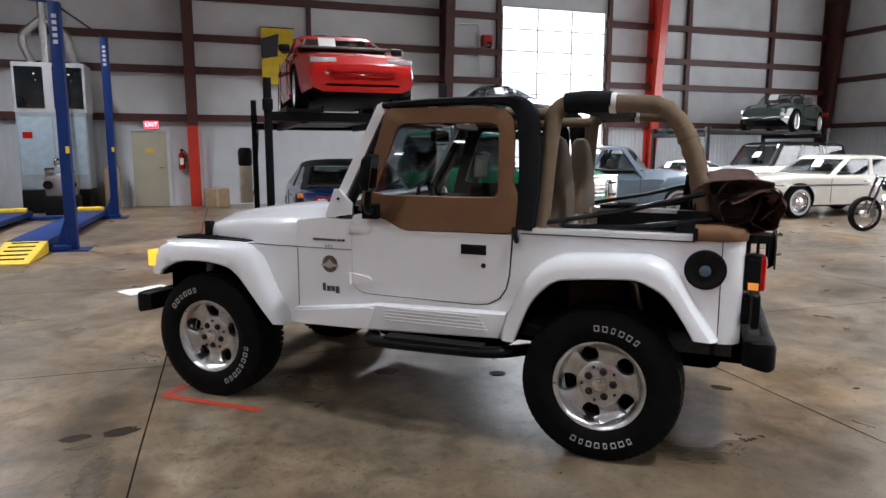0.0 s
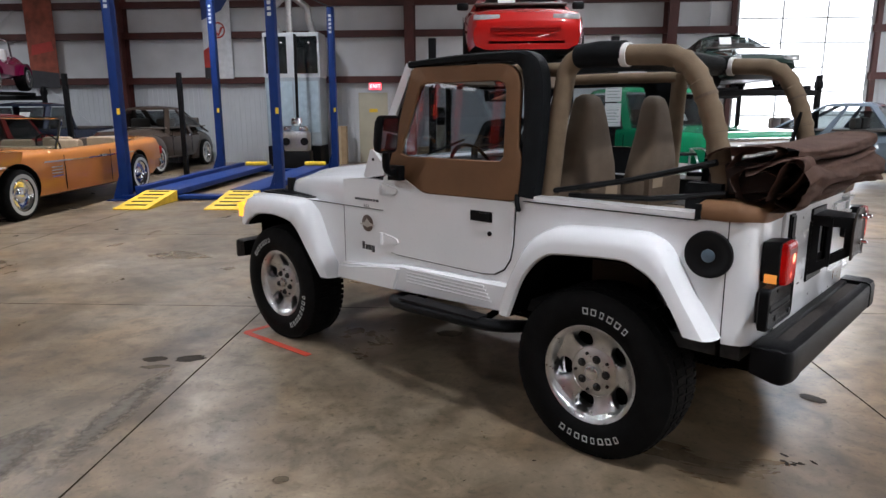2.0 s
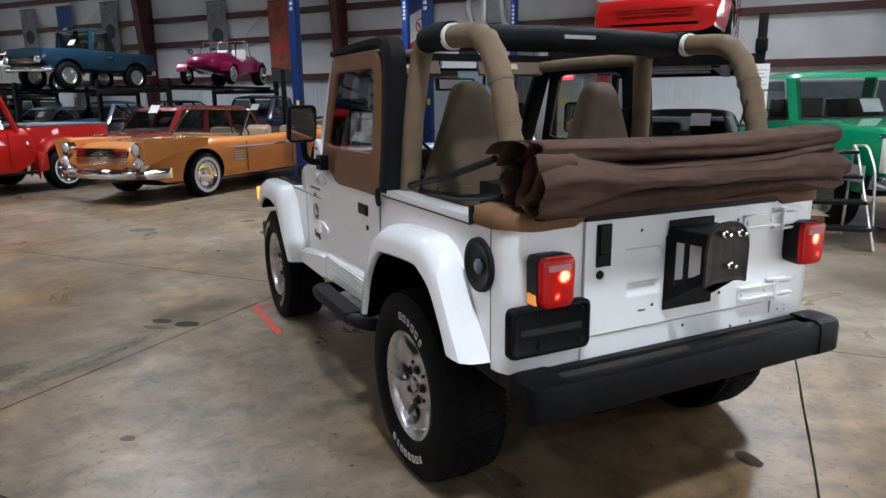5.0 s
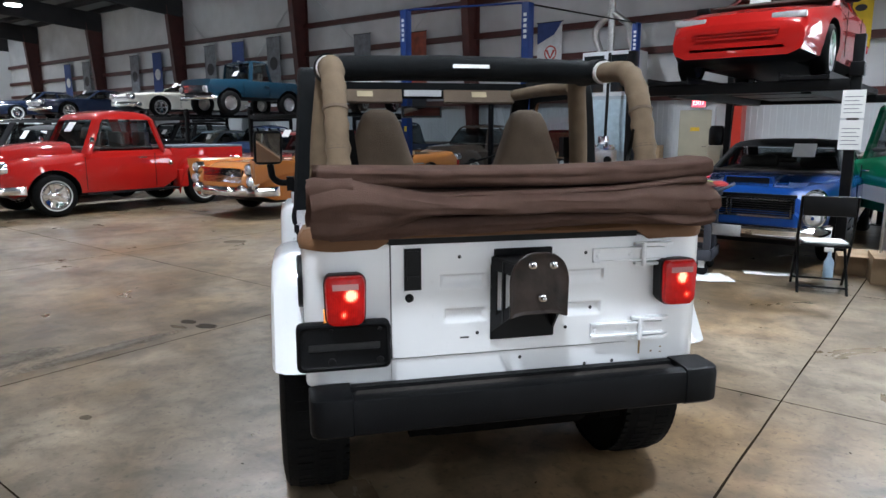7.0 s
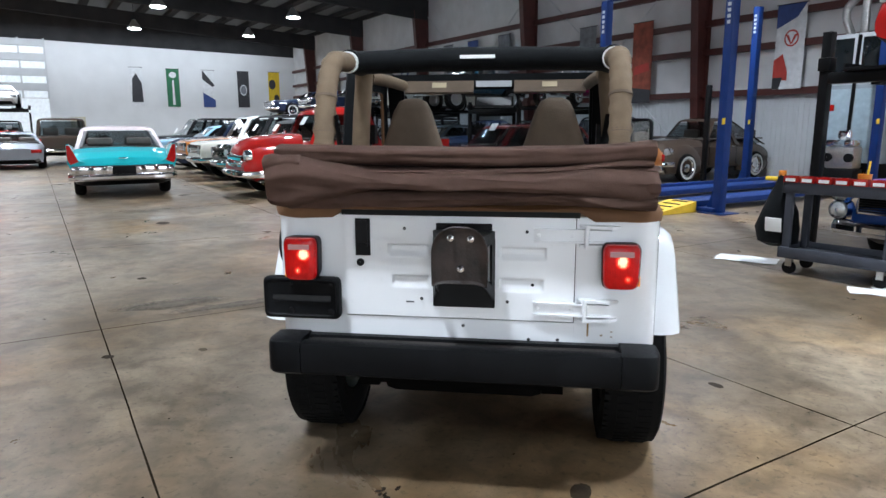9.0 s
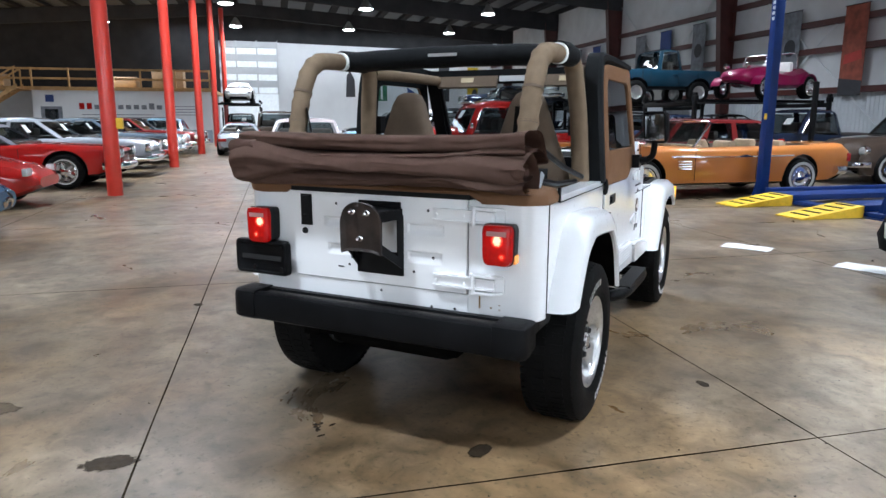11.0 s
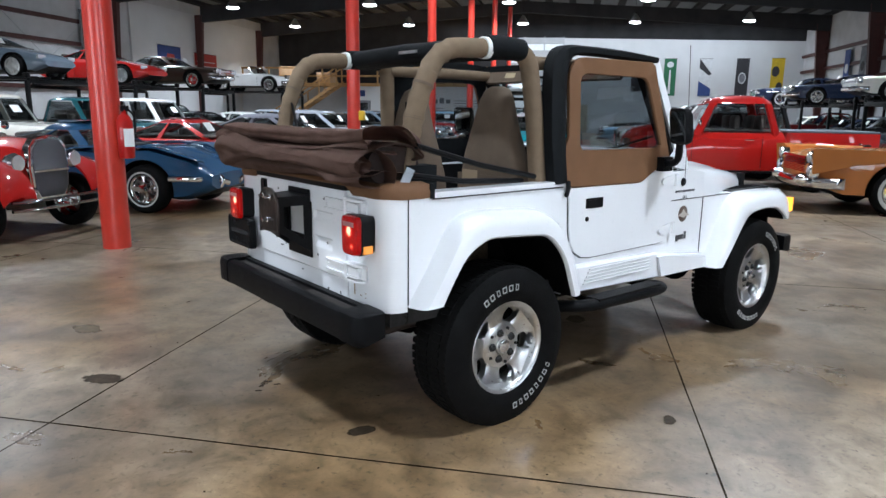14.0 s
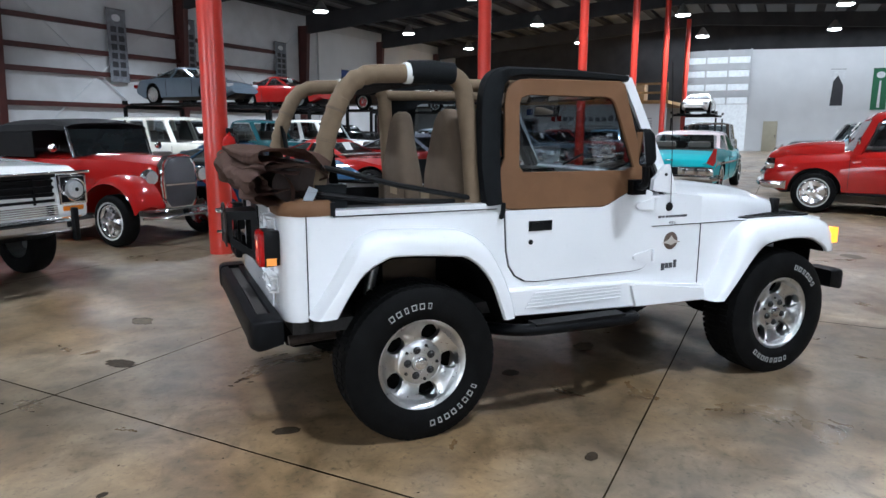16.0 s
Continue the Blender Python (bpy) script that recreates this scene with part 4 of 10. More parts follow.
def round_pickup(m):
    """A 1950s pickup: rounded cab and bonnet, narrow bed with wings over the rear wheels, running boards."""
    r = car("pickup_truck", "bright red 1950s pickup truck with grey bed cover", "pickup truck", m, PICK, P_RED, None, "parked cars")
    lo = []
    for x, w, z0, z1 in ((0.28, 0.66, 1.0, 1.30), (0.5, 0.66, 0.98, 1.295), (1.0, 0.61, 0.95, 1.25), (1.32, 0.54, 0.90, 1.18), (1.48, 0.44, 0.86, 1.06), (1.54, 0.36, 0.84, 0.94)):
        h = [(w, z0), (w * 0.98, z0 + 0.5 * (z1 - z0)), (w * 0.88, z0 + 0.82 * (z1 - z0)), (w * 0.6, z1 - 0.015), (0, z1)]
        lo.append([(x, y, z) for y, z in h] + [(x, -y, z) for y, z in h[-2::-1]])
    part("bonnet", rings(bmesh.new(), lo), P_RED, r)
    chunky_bumper(r, 1, 1.66, 0.94, 0.42, 0.57, 0.14)
    part("grille_bar", tube(bmesh.new(), rounded([(1.46, -0.66, 0.70), (1.57, -0.45, 0.72), (1.60, 0, 0.66), (1.57, 0.45, 0.72), (1.46, 0.66, 0.70)], 0.1), 0.05, 10), M_CHROME, r)
    cover = mat("grey bed cover", (0.10, 0.11, 0.13), 0.6)
    part("bed_cover", boxed(-3.22, -0.76, 1.135, -1.58, 0.76, 1.175, 0.012), cover, r)
    part("tailgate", boxed(-3.26, -0.70, 0.62, -3.20, 0.70, 1.13, 0.01), P_RED, r)
    part("bed_floor", boxed(-3.2, -0.68, 0.55, -1.56, 0.68, 0.62), M_BLACK, r, smooth=0)
    part("rear_bumper", boxed(-3.40, -0.85, 0.48, -3.32, 0.85, 0.60, 0.02), M_CHROME, r)
    part("bumper_iron", boxed(-3.33, -0.5, 0.50, -3.1, 0.5, 0.57), M_BLACK, r, smooth=0)
    for s in (-1, 1):
        part("bed_side", boxed(-3.22, min(s * 0.68, s * 0.75), 0.55, -1.57, max(s * 0.68, s * 0.75), 1.14, 0.012), P_RED, r)
        pc = curve([(x, z, 0) for x, z in ((-1.58, 0.36), (-1.62, 0.52), (-1.70, 0.74), (-1.86, 0.90), (-2.12, 0.96), (-2.42, 0.88), (-2.62, 0.70), (-2.74, 0.48))], 4)
        lo = [[(p.x, s * 0.70, p.y - 0.10), (p.x, s * 0.70, p.y + 0.03), (p.x, s * 0.84, p.y + 0.025), (p.x, s * 0.93, p.y - 0.02), (p.x, s * 0.965, p.y - 0.10), (p.x, s * 0.94, p.y - 0.13), (p.x, s * 0.90, p.y - 0.05), (p.x, s * 0.80, p.y - 0.03)] for p in pc]
        part("rear_wing", rings(bmesh.new(), lo), P_RED, r)
        part("wing_front", boxed(-1.80, min(s * 0.70, s * 0.94), 0.36, -1.585, max(s * 0.70, s * 0.94), 0.72, 0.05), P_RED, r)
        part("running_board", boxed(-1.58, min(s * 0.74, s * 0.96), 0.345, 0.20, max(s * 0.74, s * 0.96), 0.385, 0.01), M_BLACK, r)
        wheel(r, -2.14, s * 0.82, 0.37, 0.24, "chrome", s)
        part("vent_frame", tube(bmesh.new(), [(-0.06, s * 0.92, 1.22), (-0.19, s * 0.845, 1.62)], 0.014, 6), M_CHROME, r)
        mi = part("door_mirror", lathe(bmesh.new(), [(0.001, -0.02), (0.065, -0.015), (0.07, 0.01), (0.02, 0.03)], 16, "x", Matrix.Translation((0.10, s * 1.06, 1.30))), M_CHROME, r)
        part("mirror_arm", tube(bmesh.new(), [(0.12, s * 0.90, 1.20), (0.12, s * 1.06, 1.28)], 0.008, 6), M_CHROME, mi)
        part("fuel_cap" if s > 0 else "side_reflector", lathe(bmesh.new(), [(0.001, 0.02), (0.04, 0.015), (0.045, -0.01)], 14, "y", Matrix.Translation((-1.42, s * 0.945, 0.86)) @ Matrix.Scale(s, 4, (0, 1, 0))), M_CHROME if s > 0 else M_RED_LENS, r)
    return r


round_pickup(pose(-9.85, 6.5, 0, 0, 0, F))
old_coupe("brown 1950s two door coupe with whitewall tyres", pose(-7.9, 17.0, 0, 0, 0, F), P_BROWN)
parked("old_car", "dark blue old pickup with a price card", "car", -10.6, 16.2, F, TRUCK, P_NAVY)
parked("wagon", "maroon station wagon with many windows", "car", -9.6, 11.8, F, spec(SUV, L=4.8, top=[(-2.4, 0.95), (0.5, 0.95), (0.9, 0.95), (2.2, 0.9), (2.4, 0.7)], cab=(0.85, 0.4, -2.0, -2.3, 1.46, 0.78)), P_MAROON)
parked("off_road_car", "dark green open off-road car", "car", -12.4, 7.2, F, spec(SUV, L=3.9, axles=(1.15, -1.1), top=[(-1.95, 1.0), (0.5, 1.0), (0.9, 1.05), (1.8, 1.0), (1.95, 0.85)], cab=(0.5, 0.35, -1.2, -1.6, 1.6, 0.84)), P_DKGREEN, M_SOFTTOP)
parked("off_road_car", "cream off-road car with orange flank", "car", -14.9, 7.4, F, SUV, P_CREAM, P_BLACK)
parked("off_road_car", "orange off-road car with white roof", "car", -17.4, 7.5, F, SUV, P_ORANGE, P_WHITE)
old_coupe("dark blue old rounded sedan", pose(-20.2, 7.6, 0, 0, 0, F), P_NAVY)
parked("car", "pale blue old sedan", "car", -23.0, 7.6, F, CRUISER, P_LBLUE)
parked("car", "dark old station wagon, parked", "car", -26.0, 7.6, F, SUV, P_BLACK)
parked("car", "white two-door coupe, parked", "car", -29.0, 7.6, F, MUSCLE, P_WHITE)
for k, (c, s, n) in enumerate(((P_BLACK, OLD, "black"), (P_NAVY, OLD, "navy"), (P_GREY, CRUISER, "blue grey"), (P_BLACK, SUV, "black"), (P_SILVER, CRUISER, "silver"), (P_NAVY, MUSCLE, "navy"), (P_MAROON, OLD, "maroon"), (P_CREAM, CRUISER, "cream"))):
    parked("car", n + " car parked below the storage racks", "car", -13.4 - 2.75 * k, 15.6, F, s, c)
TURQ = spec(CRUISER, L=5.3, W=1.95, top=[(-2.65, 0.70), (-2.55, 0.82), (-2.2, 0.93), (-1.7, 1.0), (0.6, 1.0), (1.2, 1.0), (2.4, 0.95), (2.65, 0.7)], tails=(), tail=0.06, cab=(0.8, 0.3, -0.85, -1.65, 1.46, 0.78), rear_bumper=None, strip=(0.72, 0.02))
finned = parked("sedan", "turquoise 1950s hardtop with white roof and big chrome bumper", "car", -13.4, 3.15, 180 - 4, TURQ, P_TURQ, mat("rosy white paint", (0.66, 0.56, 0.56), 0.28, coat=1.0))
chunky_bumper(finned, -1, -2.74, 1.02, 0.36, 0.50, 0.10, name="rear_bumper")
part("bumper_panel", boxed(-2.70, -0.95, 0.49, -2.60, 0.95, 0.68, 0.03), M_CHROME, finned)
part("plate_recess", boxed(-2.712, -0.22, 0.50, -2.68, 0.22, 0.66, 0.01), M_BLACK, finned)
part("boot_badge", boxed(-2.63, -0.09, 0.80, -2.58, 0.09, 0.825, 0.008), M_CHROME, finned)
for s in (-1, 1):
    lo = [[(x, s * 0.70, z0), (x, s * 0.96, z0 - 0.12), (x, s * (0.985 + k), z0), (x, s * (0.985 + k), z1), (x, s * (0.93 + k), z1 + 0.012), (x, s * 0.84, z0 + 0.05)] for x, z0, z1, k in ((-0.4, 0.92, 0.97, 0.0), (-1.5, 0.88, 1.03, 0.0), (-2.3, 0.80, 1.07, 0.01), (-2.66, 0.74, 1.09, 0.02))]
    part("fin", rings(bmesh.new(), lo), P_TURQ, finned)
    lo = [[(x, s * 0.80, 0.76), (x, s * 0.95, 0.70), (x, s * 0.995, 0.80), (x, s * 1.0, 1.08), (x, s * 0.945, 1.085)] for x in (-2.64, -2.69)]
    part("tail_lamp", rings(bmesh.new(), lo), M_RED_LENS, finned)
    for k in range(3):
        part("bumper_bullet", lathe(bmesh.new(), [(0.001, -0.10), (0.045, -0.07), (0.06, 0.0)], 14, "x", Matrix.Translation((-2.70, s * (0.36 + 0.24 * k), 0.585))), M_CHROME, finned)
parked("off_road_car", "dark brown tall off-road car", "car", -26.5, 2.4, 180, SUV, P_BROWN)
parked("car", "silver low sports car, parked", "car", -24.5, 0.9, 180, SPORT, P_SILVER)
parked("car", "pale blue old sedan, parked", "car", -28.0, -2.6, 0, CRUISER, P_LBLUE)
parked("car", "red low sports car, parked", "car", -33.0, 0.4, 180, SPORT, P_RED)
parked("car", "white sports car high on a lift", "car", -40.0, 0.2, 0, SPORT, P_WHITE, z=2.4)
parked("car", "black car below a lift", "car", -40.0, 0.2, 0, SUV, P_BLACK)
# south row, facing +y
TALL_PICKUP = spec(TRUCK, W=1.95, wr=0.4, top=[(-2.5, 1.1), (-0.7, 1.1), (0.6, 1.22), (1.0, 1.25), (2.3, 1.2), (2.45, 1.15), (2.5, 0.9)], cab=(0.75, 0.4, -0.5, -0.75, 1.85, 0.86), low=0.45, heads=((0.74, 0.98, 0.1, 0.0),), grille=(0.58, 0.86, 1.08, 0.0, 7), front_bumper=(0.66, 0.09, 0.1), uprights=3, tails=())
tall_pickup = parked("pickup_truck", "white off-road pickup with black grille", "pickup truck", 1.62, -3.2, B, spec(TALL_PICKUP, bezels=((0.74, 0.91, 0.14, -0.005),), grille=(0.56, 0.79, 1.03, 0.0, 4), uprights=3, grille_mat=M_BLACK, heads=((0.74, 0.91, 0.095, -0.03),), wr=0.37, low=0.41, top=[(-2.5, 1.03), (-0.7, 1.03), (0.6, 1.15), (1.0, 1.18), (2.3, 1.13), (2.45, 1.08), (2.5, 0.83)], cab=(0.75, 0.4, -0.5, -0.75, 1.78, 0.86), front_bumper=None), P_WHITE)
chunky_bumper(tall_pickup, 1, 2.64, 0.98, 0.53, 0.67, 0.06)
for s in (-1, 1):
    part("side_lamp", boxed(2.49, s * 0.74 - 0.10, 0.71, 2.515, s * 0.74 + 0.10, 0.755, 0.008), M_AMBER, tall_pickup)
    part("bumper_guard", boxed(2.66, s * 0.62 - 0.025, 0.46, 2.72, s * 0.62 + 0.025, 0.76, 0.012), M_BLACK, tall_pickup)
for k in range(5):
    part("lower_grille_bar", boxed(2.49, -0.58, 0.685 + 0.02 * k, 2.512, 0.58, 0.695 + 0.02 * k), M_CHROME, tall_pickup, smooth=0)
part("nose_chrome", boxed(2.47, -0.93, 1.055, 2.512, 0.93, 1.08, 0.008), M_CHROME, tall_pickup)
blue_coupe = parked("sports_coupe", "blue 1960s sports coupe with chrome bumpers", "car", -3.92, -3.15, B, spec(SPORT, top=[(-2.22, 0.72), (-2.05, 0.84), (-1.0, 0.9), (0.2, 0.9), (0.5, 0.86), (1.35, 0.92), (1.9, 0.76), (2.22, 0.55)], rims="chrome", cab=(0.55, 0.05, -0.55, -1.9, 1.26, 0.62), square_heads=(), front_bumper=None, wr=0.34, axles=(1.32, -1.2), dome=0.13), P_BLUE)
for s in (-1, 1):
    part("bumper_blade", tube(bmesh.new(), rounded([(1.72, s * 0.86, 0.50), (2.02, s * 0.74, 0.49), (2.20, s * 0.42, 0.47), (2.24, s * 0.16, 0.40)], 0.15), 0.030, 8, flat=1.4), M_CHROME, blue_coupe)
    part("bumper_guard", tube(bmesh.new(), rounded([(2.22, s * 0.36, 0.36), (2.27, s * 0.34, 0.46), (2.18, s * 0.34, 0.55)], 0.05), 0.028, 8), M_CHROME, blue_coupe)
    lo = [[(x, s * y0, z0), (x, s * y1, z1), (x, s * (y1 + 0.01), z1 - 0.02), (x, s * (y0 + 0.02), z0 - 0.03)] for x, y0, y1, z0, z1 in ((0.2, 0.70, 0.86, 0.93, 0.90), (1.0, 0.62, 0.83, 0.94, 0.95), (1.5, 0.55, 0.79, 0.90, 0.93), (2.05, 0.46, 0.62, 0.72, 0.75))]
    part("wing_crest", rings(bmesh.new(), lo), P_BLUE, blue_coupe)
lo = [[(x, -w_, z), (x, -w_ * 0.6, z + h_), (x, w_ * 0.6, z + h_), (x, w_, z)] for x, w_, z, h_ in ((0.6, 0.30, 0.88, 0.01), (1.0, 0.26, 0.90, 0.035), (1.6, 0.16, 0.85, 0.04), (2.0, 0.05, 0.73, 0.01))]
part("bonnet_bulge", rings(bmesh.new(), lo), P_BLUE, blue_coupe)
parked("sports_car", "red low sports car", "car", -7.4, -3.6, B, spec(SPORT, nose=0.45), P_RED)
parked("muscle_car", "red 1960s convertible with black top", "car", -11.0, -3.4, B, spec(MUSCLE, top_z=0), P_RED, mat("grey vinyl top", (0.14, 0.14, 0.17), 0.7))
parked("sedan", "silver luxury sedan with upright grille", "car", -13.7, -3.4, B, spec(CRUISER, wr=0.36), P_SILVER)
for k, (c, s, n) in enumerate(((P_BLACK, MUSCLE, "black"), (P_GREY, CRUISER, "grey"), (P_NAVY, MUSCLE, "navy"), (P_MAROON, CRUISER, "maroon"), (P_BLACK, CRUISER, "black"), (P_SILVER, SPORT, "silver"))):
    parked("car", n + " car in the long row", "car", -16.5 - 2.8 * k, -3.5, B, s, c)
for k, (c, s, n) in enumerate(((P_BLACK, OLD, "black"), (P_CREAM, SUV, "cream and wood"), (P_TEAL, TRUCK, "teal"), (P_WHITE, SUV, "white"), (P_BLACK, MUSCLE, "black"), (P_WHITE, MUSCLE, "white"), (P_SILVER, CRUISER, "silver"))):
    parked("car", n + " car of the second row", "car", -5.2 - 3.2 * k, -9.6, B, s, c)
for x, c, s, n in ((-12.5, P_GREY, SPORT, "grey"), (-17.2, P_RED, SPORT, "red"), (-21.5, P_BROWN, MUSCLE, "brown")):
    parked("car", n + " sports car on a storage lift", "car", x, -13.2, B, s, c, z=2.25)
    parked("car", "black car below a storage lift", "car", x, -13.2, B, OLD, P_BLACK)
parked("car", "white convertible on a storage lift", "car", -27.5, -12.5, B, spec(MUSCLE, L=4.5, axles=(1.3, -1.2), top=[(-2.25, 0.8), (-1.5, 0.9), (0.5, 0.9), (1.0, 0.9), (2.25, 0.7)], cab=None, open=(-1.2, 0.4), screen=(0.6, 0.2, 1.25), strip=None), P_WHITE, z=2.3)
# racks on the north wall
parked("off_road_car", "dark blue short off-road pickup on a lift", "car", -16.7, 15.4, F, spec(TRUCK, L=4.0, axles=(1.2, -1.2), wr=0.4, top=[(-2.0, 1.15), (0.3, 1.15), (0.6, 1.2), (1.9, 1.15), (2.0, 0.9)], low=0.55, cab=(0.4, 0.3, -0.45, -0.6, 1.85, 0.88), bed=None), paint("dark petrol blue paint", (0.006, 0.026, 0.044)), None, z=1.95)
parked("car", "white 1960s coupe on a lift", "car", -21.4, 15.9, F, MUSCLE, P_CREAM, z=1.95)
parked("car", "navy coupe on a lift", "car", -29.0, 15.9, F, MUSCLE, P_NAVY, z=1.95)
parked("car", "dark blue old convertible on a lift", "car", -34.5, 15.9, F, CRUISER, P_NAVY, z=1.95)
# north east corner
COUPE90 = spec(SPORT, L=4.4, W=1.7, top=[(-2.2, 0.85), (-2.05, 0.96), (-1.2, 0.98), (0.5, 0.93), (1.0, 0.88), (1.9, 0.745), (2.12, 0.68), (2.2, 0.56)], cab=(0.9, 0.1, -0.7, -1.7, 1.30, 0.74), nose=0.2, plan=4, rims="sport", square_heads=((0.508, 0.625, 0.17, 0.034, 0.05),), wr=0.3, ww=0.19, grille=(0.42, 0.40, 0.48, 0.0, 2), grille_mat=P_RED, sweep=0.04)
red_coupe = parked("coupe", "bright red 1990s coupe on a four post lift", "car", 1.27, 10.92, F, COUPE90, P_RED, z=2.042)
part("lower_intake", boxed(2.12, -0.50, 0.285, 2.20, 0.50, 0.335, 0.01), M_BLACK, red_coupe)
part("bumper_crease", boxed(2.17, -0.60, 0.505, 2.196, 0.60, 0.513), M_BLACK, red_coupe, smooth=0)
for s in (-1, 1):
    part("fog_lamp", boxed(2.13, s * 0.52 - 0.07, 0.415, 2.185, s * 0.52 + 0.07, 0.465, 0.012), M_AMBER if s < 0 else mat("smoked amber lens", (0.30, 0.16, 0.06), 0.2), red_coupe)
    mr = part("door_mirror", boxed(0.55, s * 0.86 - 0.09, 0.92, 0.63, s * 0.86 + 0.09, 1.03, 0.03), M_BLACK, red_coupe)
    part("mirror_foot", boxed(0.57, min(s * 0.78, s * 0.88), 0.95, 0.62, max(s * 0.78, s * 0.88), 1.0, 0.01), M_BLACK, mr)
    part("wheel_liner", boxed(1.02, min(s * 0.40, s * 0.46), 0.2, 1.68, max(s * 0.40, s * 0.46), 0.62), M_BLACK, red_coupe, smooth=0)
royal = parked("convertible_car", "royal blue 1960s convertible with black top", "car", 1.45, 10.95, F, spec(MUSCLE, L=5.3, heads=((0.80, 0.79, 0.085, 0.02), (0.80, 0.61, 0.085, 0.02)), grille=(0.62, 0.58, 0.80, 0.0, 9), grille_mat=M_BLACK, front_bumper=None), P_ROYAL, M_SOFTTOP)
chunky_bumper(royal, 1, 2.74, 0.94, 0.36, 0.52, 0.10)
bm = bmesh.new()
for z in (0.60, 0.775):
    box(bm, 2.66, -0.60, z - 0.008, 2.685, 0.60, z + 0.008)
for y in (-0.60, 0.60, -0.02, 0.02):
    box(bm, 2.66, y - 0.008, 0.60, 2.685, y + 0.008, 0.775)
part("grille_frame", bm, M_CHROME, royal, smooth=0)
part("front_plate", boxed(2.775, -0.16, 0.38, 2.79, 0.16, 0.50, 0.004), mat("dull alloy plate", (0.4, 0.4, 0.4), 0.5, 0.5), royal)
lo = [[(x, 0.28 * k, z0), (x, 0.25 * k, z1), (x, -0.25 * k, z1), (x, -0.28 * k, z0)] for x, k, z0, z1 in ((1.25, 0.8, 0.90, 0.935), (1.9, 1.0, 0.86, 0.965), (1.98, 1.0, 0.86, 0.96))]
sc = part("bonnet_scoop", rings(bmesh.new(), lo), P_ROYAL, royal)
part("scoop_mouth", boxed(1.975, -0.23, 0.885, 1.984, 0.23, 0.95), M_BLACK, sc, smooth=0)
GREEN_PICKUP = spec(TALL_PICKUP, L=5.2, W=2.0, grille=(0.60, 0.80, 1.04, 0.0, 4), uprights=9, heads=(), square_heads=((0.80, 0.92, 0.10, 0.075, -0.02),), bezels=((0.80, 0.92, 0.135, -0.005),), front_bumper=None)
green = parked("pickup_truck", "bright green and white 1970s pickup truck", "pickup truck", 3.4, 11.0, -64, GREEN_PICKUP, P_GREEN)
chunky_bumper(green, 1, 2.76, 1.0, 0.56, 0.72, 0.08)
part("nose_panel", boxed(2.50, -0.99, 0.745, 2.596, 0.99, 1.10, 0.02), P_WHITE, green)
part("nose_cap", boxed(2.44, -0.99, 1.095, 2.60, 0.99, 1.135, 0.015), M_CHROME, green)
for s in (-1, 1):
    part("side_lamp", boxed(2.59, s * 0.80 - 0.12, 0.765, 2.604, s * 0.80 + 0.12, 0.80, 0.006), M_AMBER, green)
    part("white_flank", boxed(-2.3, min(s * 0.985, s * 1.004), 0.62, 2.3, max(s * 0.985, s * 1.004), 0.80), P_WHITE, green, smooth=0)
parked("sports_car", "dark green 1980s sports coupe on a lift", "car", 6.45, 16.4, -90, spec(SPORT, L=4.5, axles=(1.35, -1.25)), P_DKGREEN, z=1.9)
old_coupe("blue grey 1940s coupe", pose(8.3, 13.6, 0, 0, 0, -40), P_GREY)
parked("car", "white car with a fabric top", "car", 12.0, 16.0, 180, SPORT, P_WHITE)
parked("sedan", "white 1980s luxury sedan with wire wheels", "car", 13.3, 12.5, 180, spec(CRUISER, L=5.2, W=1.85, cab=(0.7, 0.1, -1.3, -1.75, 1.42, 0.8), heads=(), square_heads=((0.68, 0.72, 0.16, 0.07, 0.0),), grille=(0.36, 0.6, 0.84, -0.02, 6), uprights=8), P_CREAM)
parked("off_road_car", "black and white off-road wagon", "car", 14.4, 15.4, 180, SUV, P_WHITE, P_BLACK)
parked("convertible_car", "dark green open roadster on a lift", "car", 16.3, 16.9, 208, spec(SPORT, L=3.9, W=1.6, axles=(1.2, -1.05), cab=None, open=(-0.9, 0.35), screen=(0.5, 0.25, 1.15), seats=(-0.4,), square_heads=(), heads=((0.55, 0.6, 0.08, 0.1),), front_bumper=(0.42, 0.04, 0.04), wr=0.31, ww=0.17), P_DKGREEN, z=2.05)

# ---- the white open off-road car ----
M_WHITE = mat("white body paint", (0.79, 0.80, 0.81), 0.3, var=0.03, scale=2.5, coat=0.9, spec=0.3)
M_FABRIC = mat("brown canvas", (0.150, 0.090, 0.070), 0.85, spec=0.12, var=0.18, scale=9, bump=0.35, bump_scale=260)
M_DOORFAB = mat("brown vinyl door skin", (0.155, 0.078, 0.038), 0.62, spec=0.2, var=0.10, scale=7, bump=0.25, bump_scale=240)
M_PAD = mat("tan padded cover", (0.165, 0.118, 0.076), 0.75, spec=0.2, var=0.14, scale=12, bump=0.2, bump_scale=180)
M_SEAT = mat("brown seat cloth", (0.125, 0.088, 0.058), 0.85, var=0.14, scale=10, bump=0.4, bump_scale=220)
M_BLKFAB = mat("black canvas surround", (0.006, 0.007, 0.008), 0.7, spec=0.14, var=0.25, scale=14, bump=0.3, bump_scale=200)
M_TRIMBLK = mat("black textured plastic", (0.0042, 0.0044, 0.005), 0.42, spec=0.09, var=0.3, scale=6, bump=0.2, bump_scale=300)
# M_UNDER: one near-black for underbody, wheel housings and arch liners
M_UNDER = mat("near-black underbody", (0.003, 0.0028, 0.0026), 0.95, spec=0.02, var=0.4, scale=9)
M_SEAM = mat("panel gap", (0.006, 0.006, 0.006), 0.9)
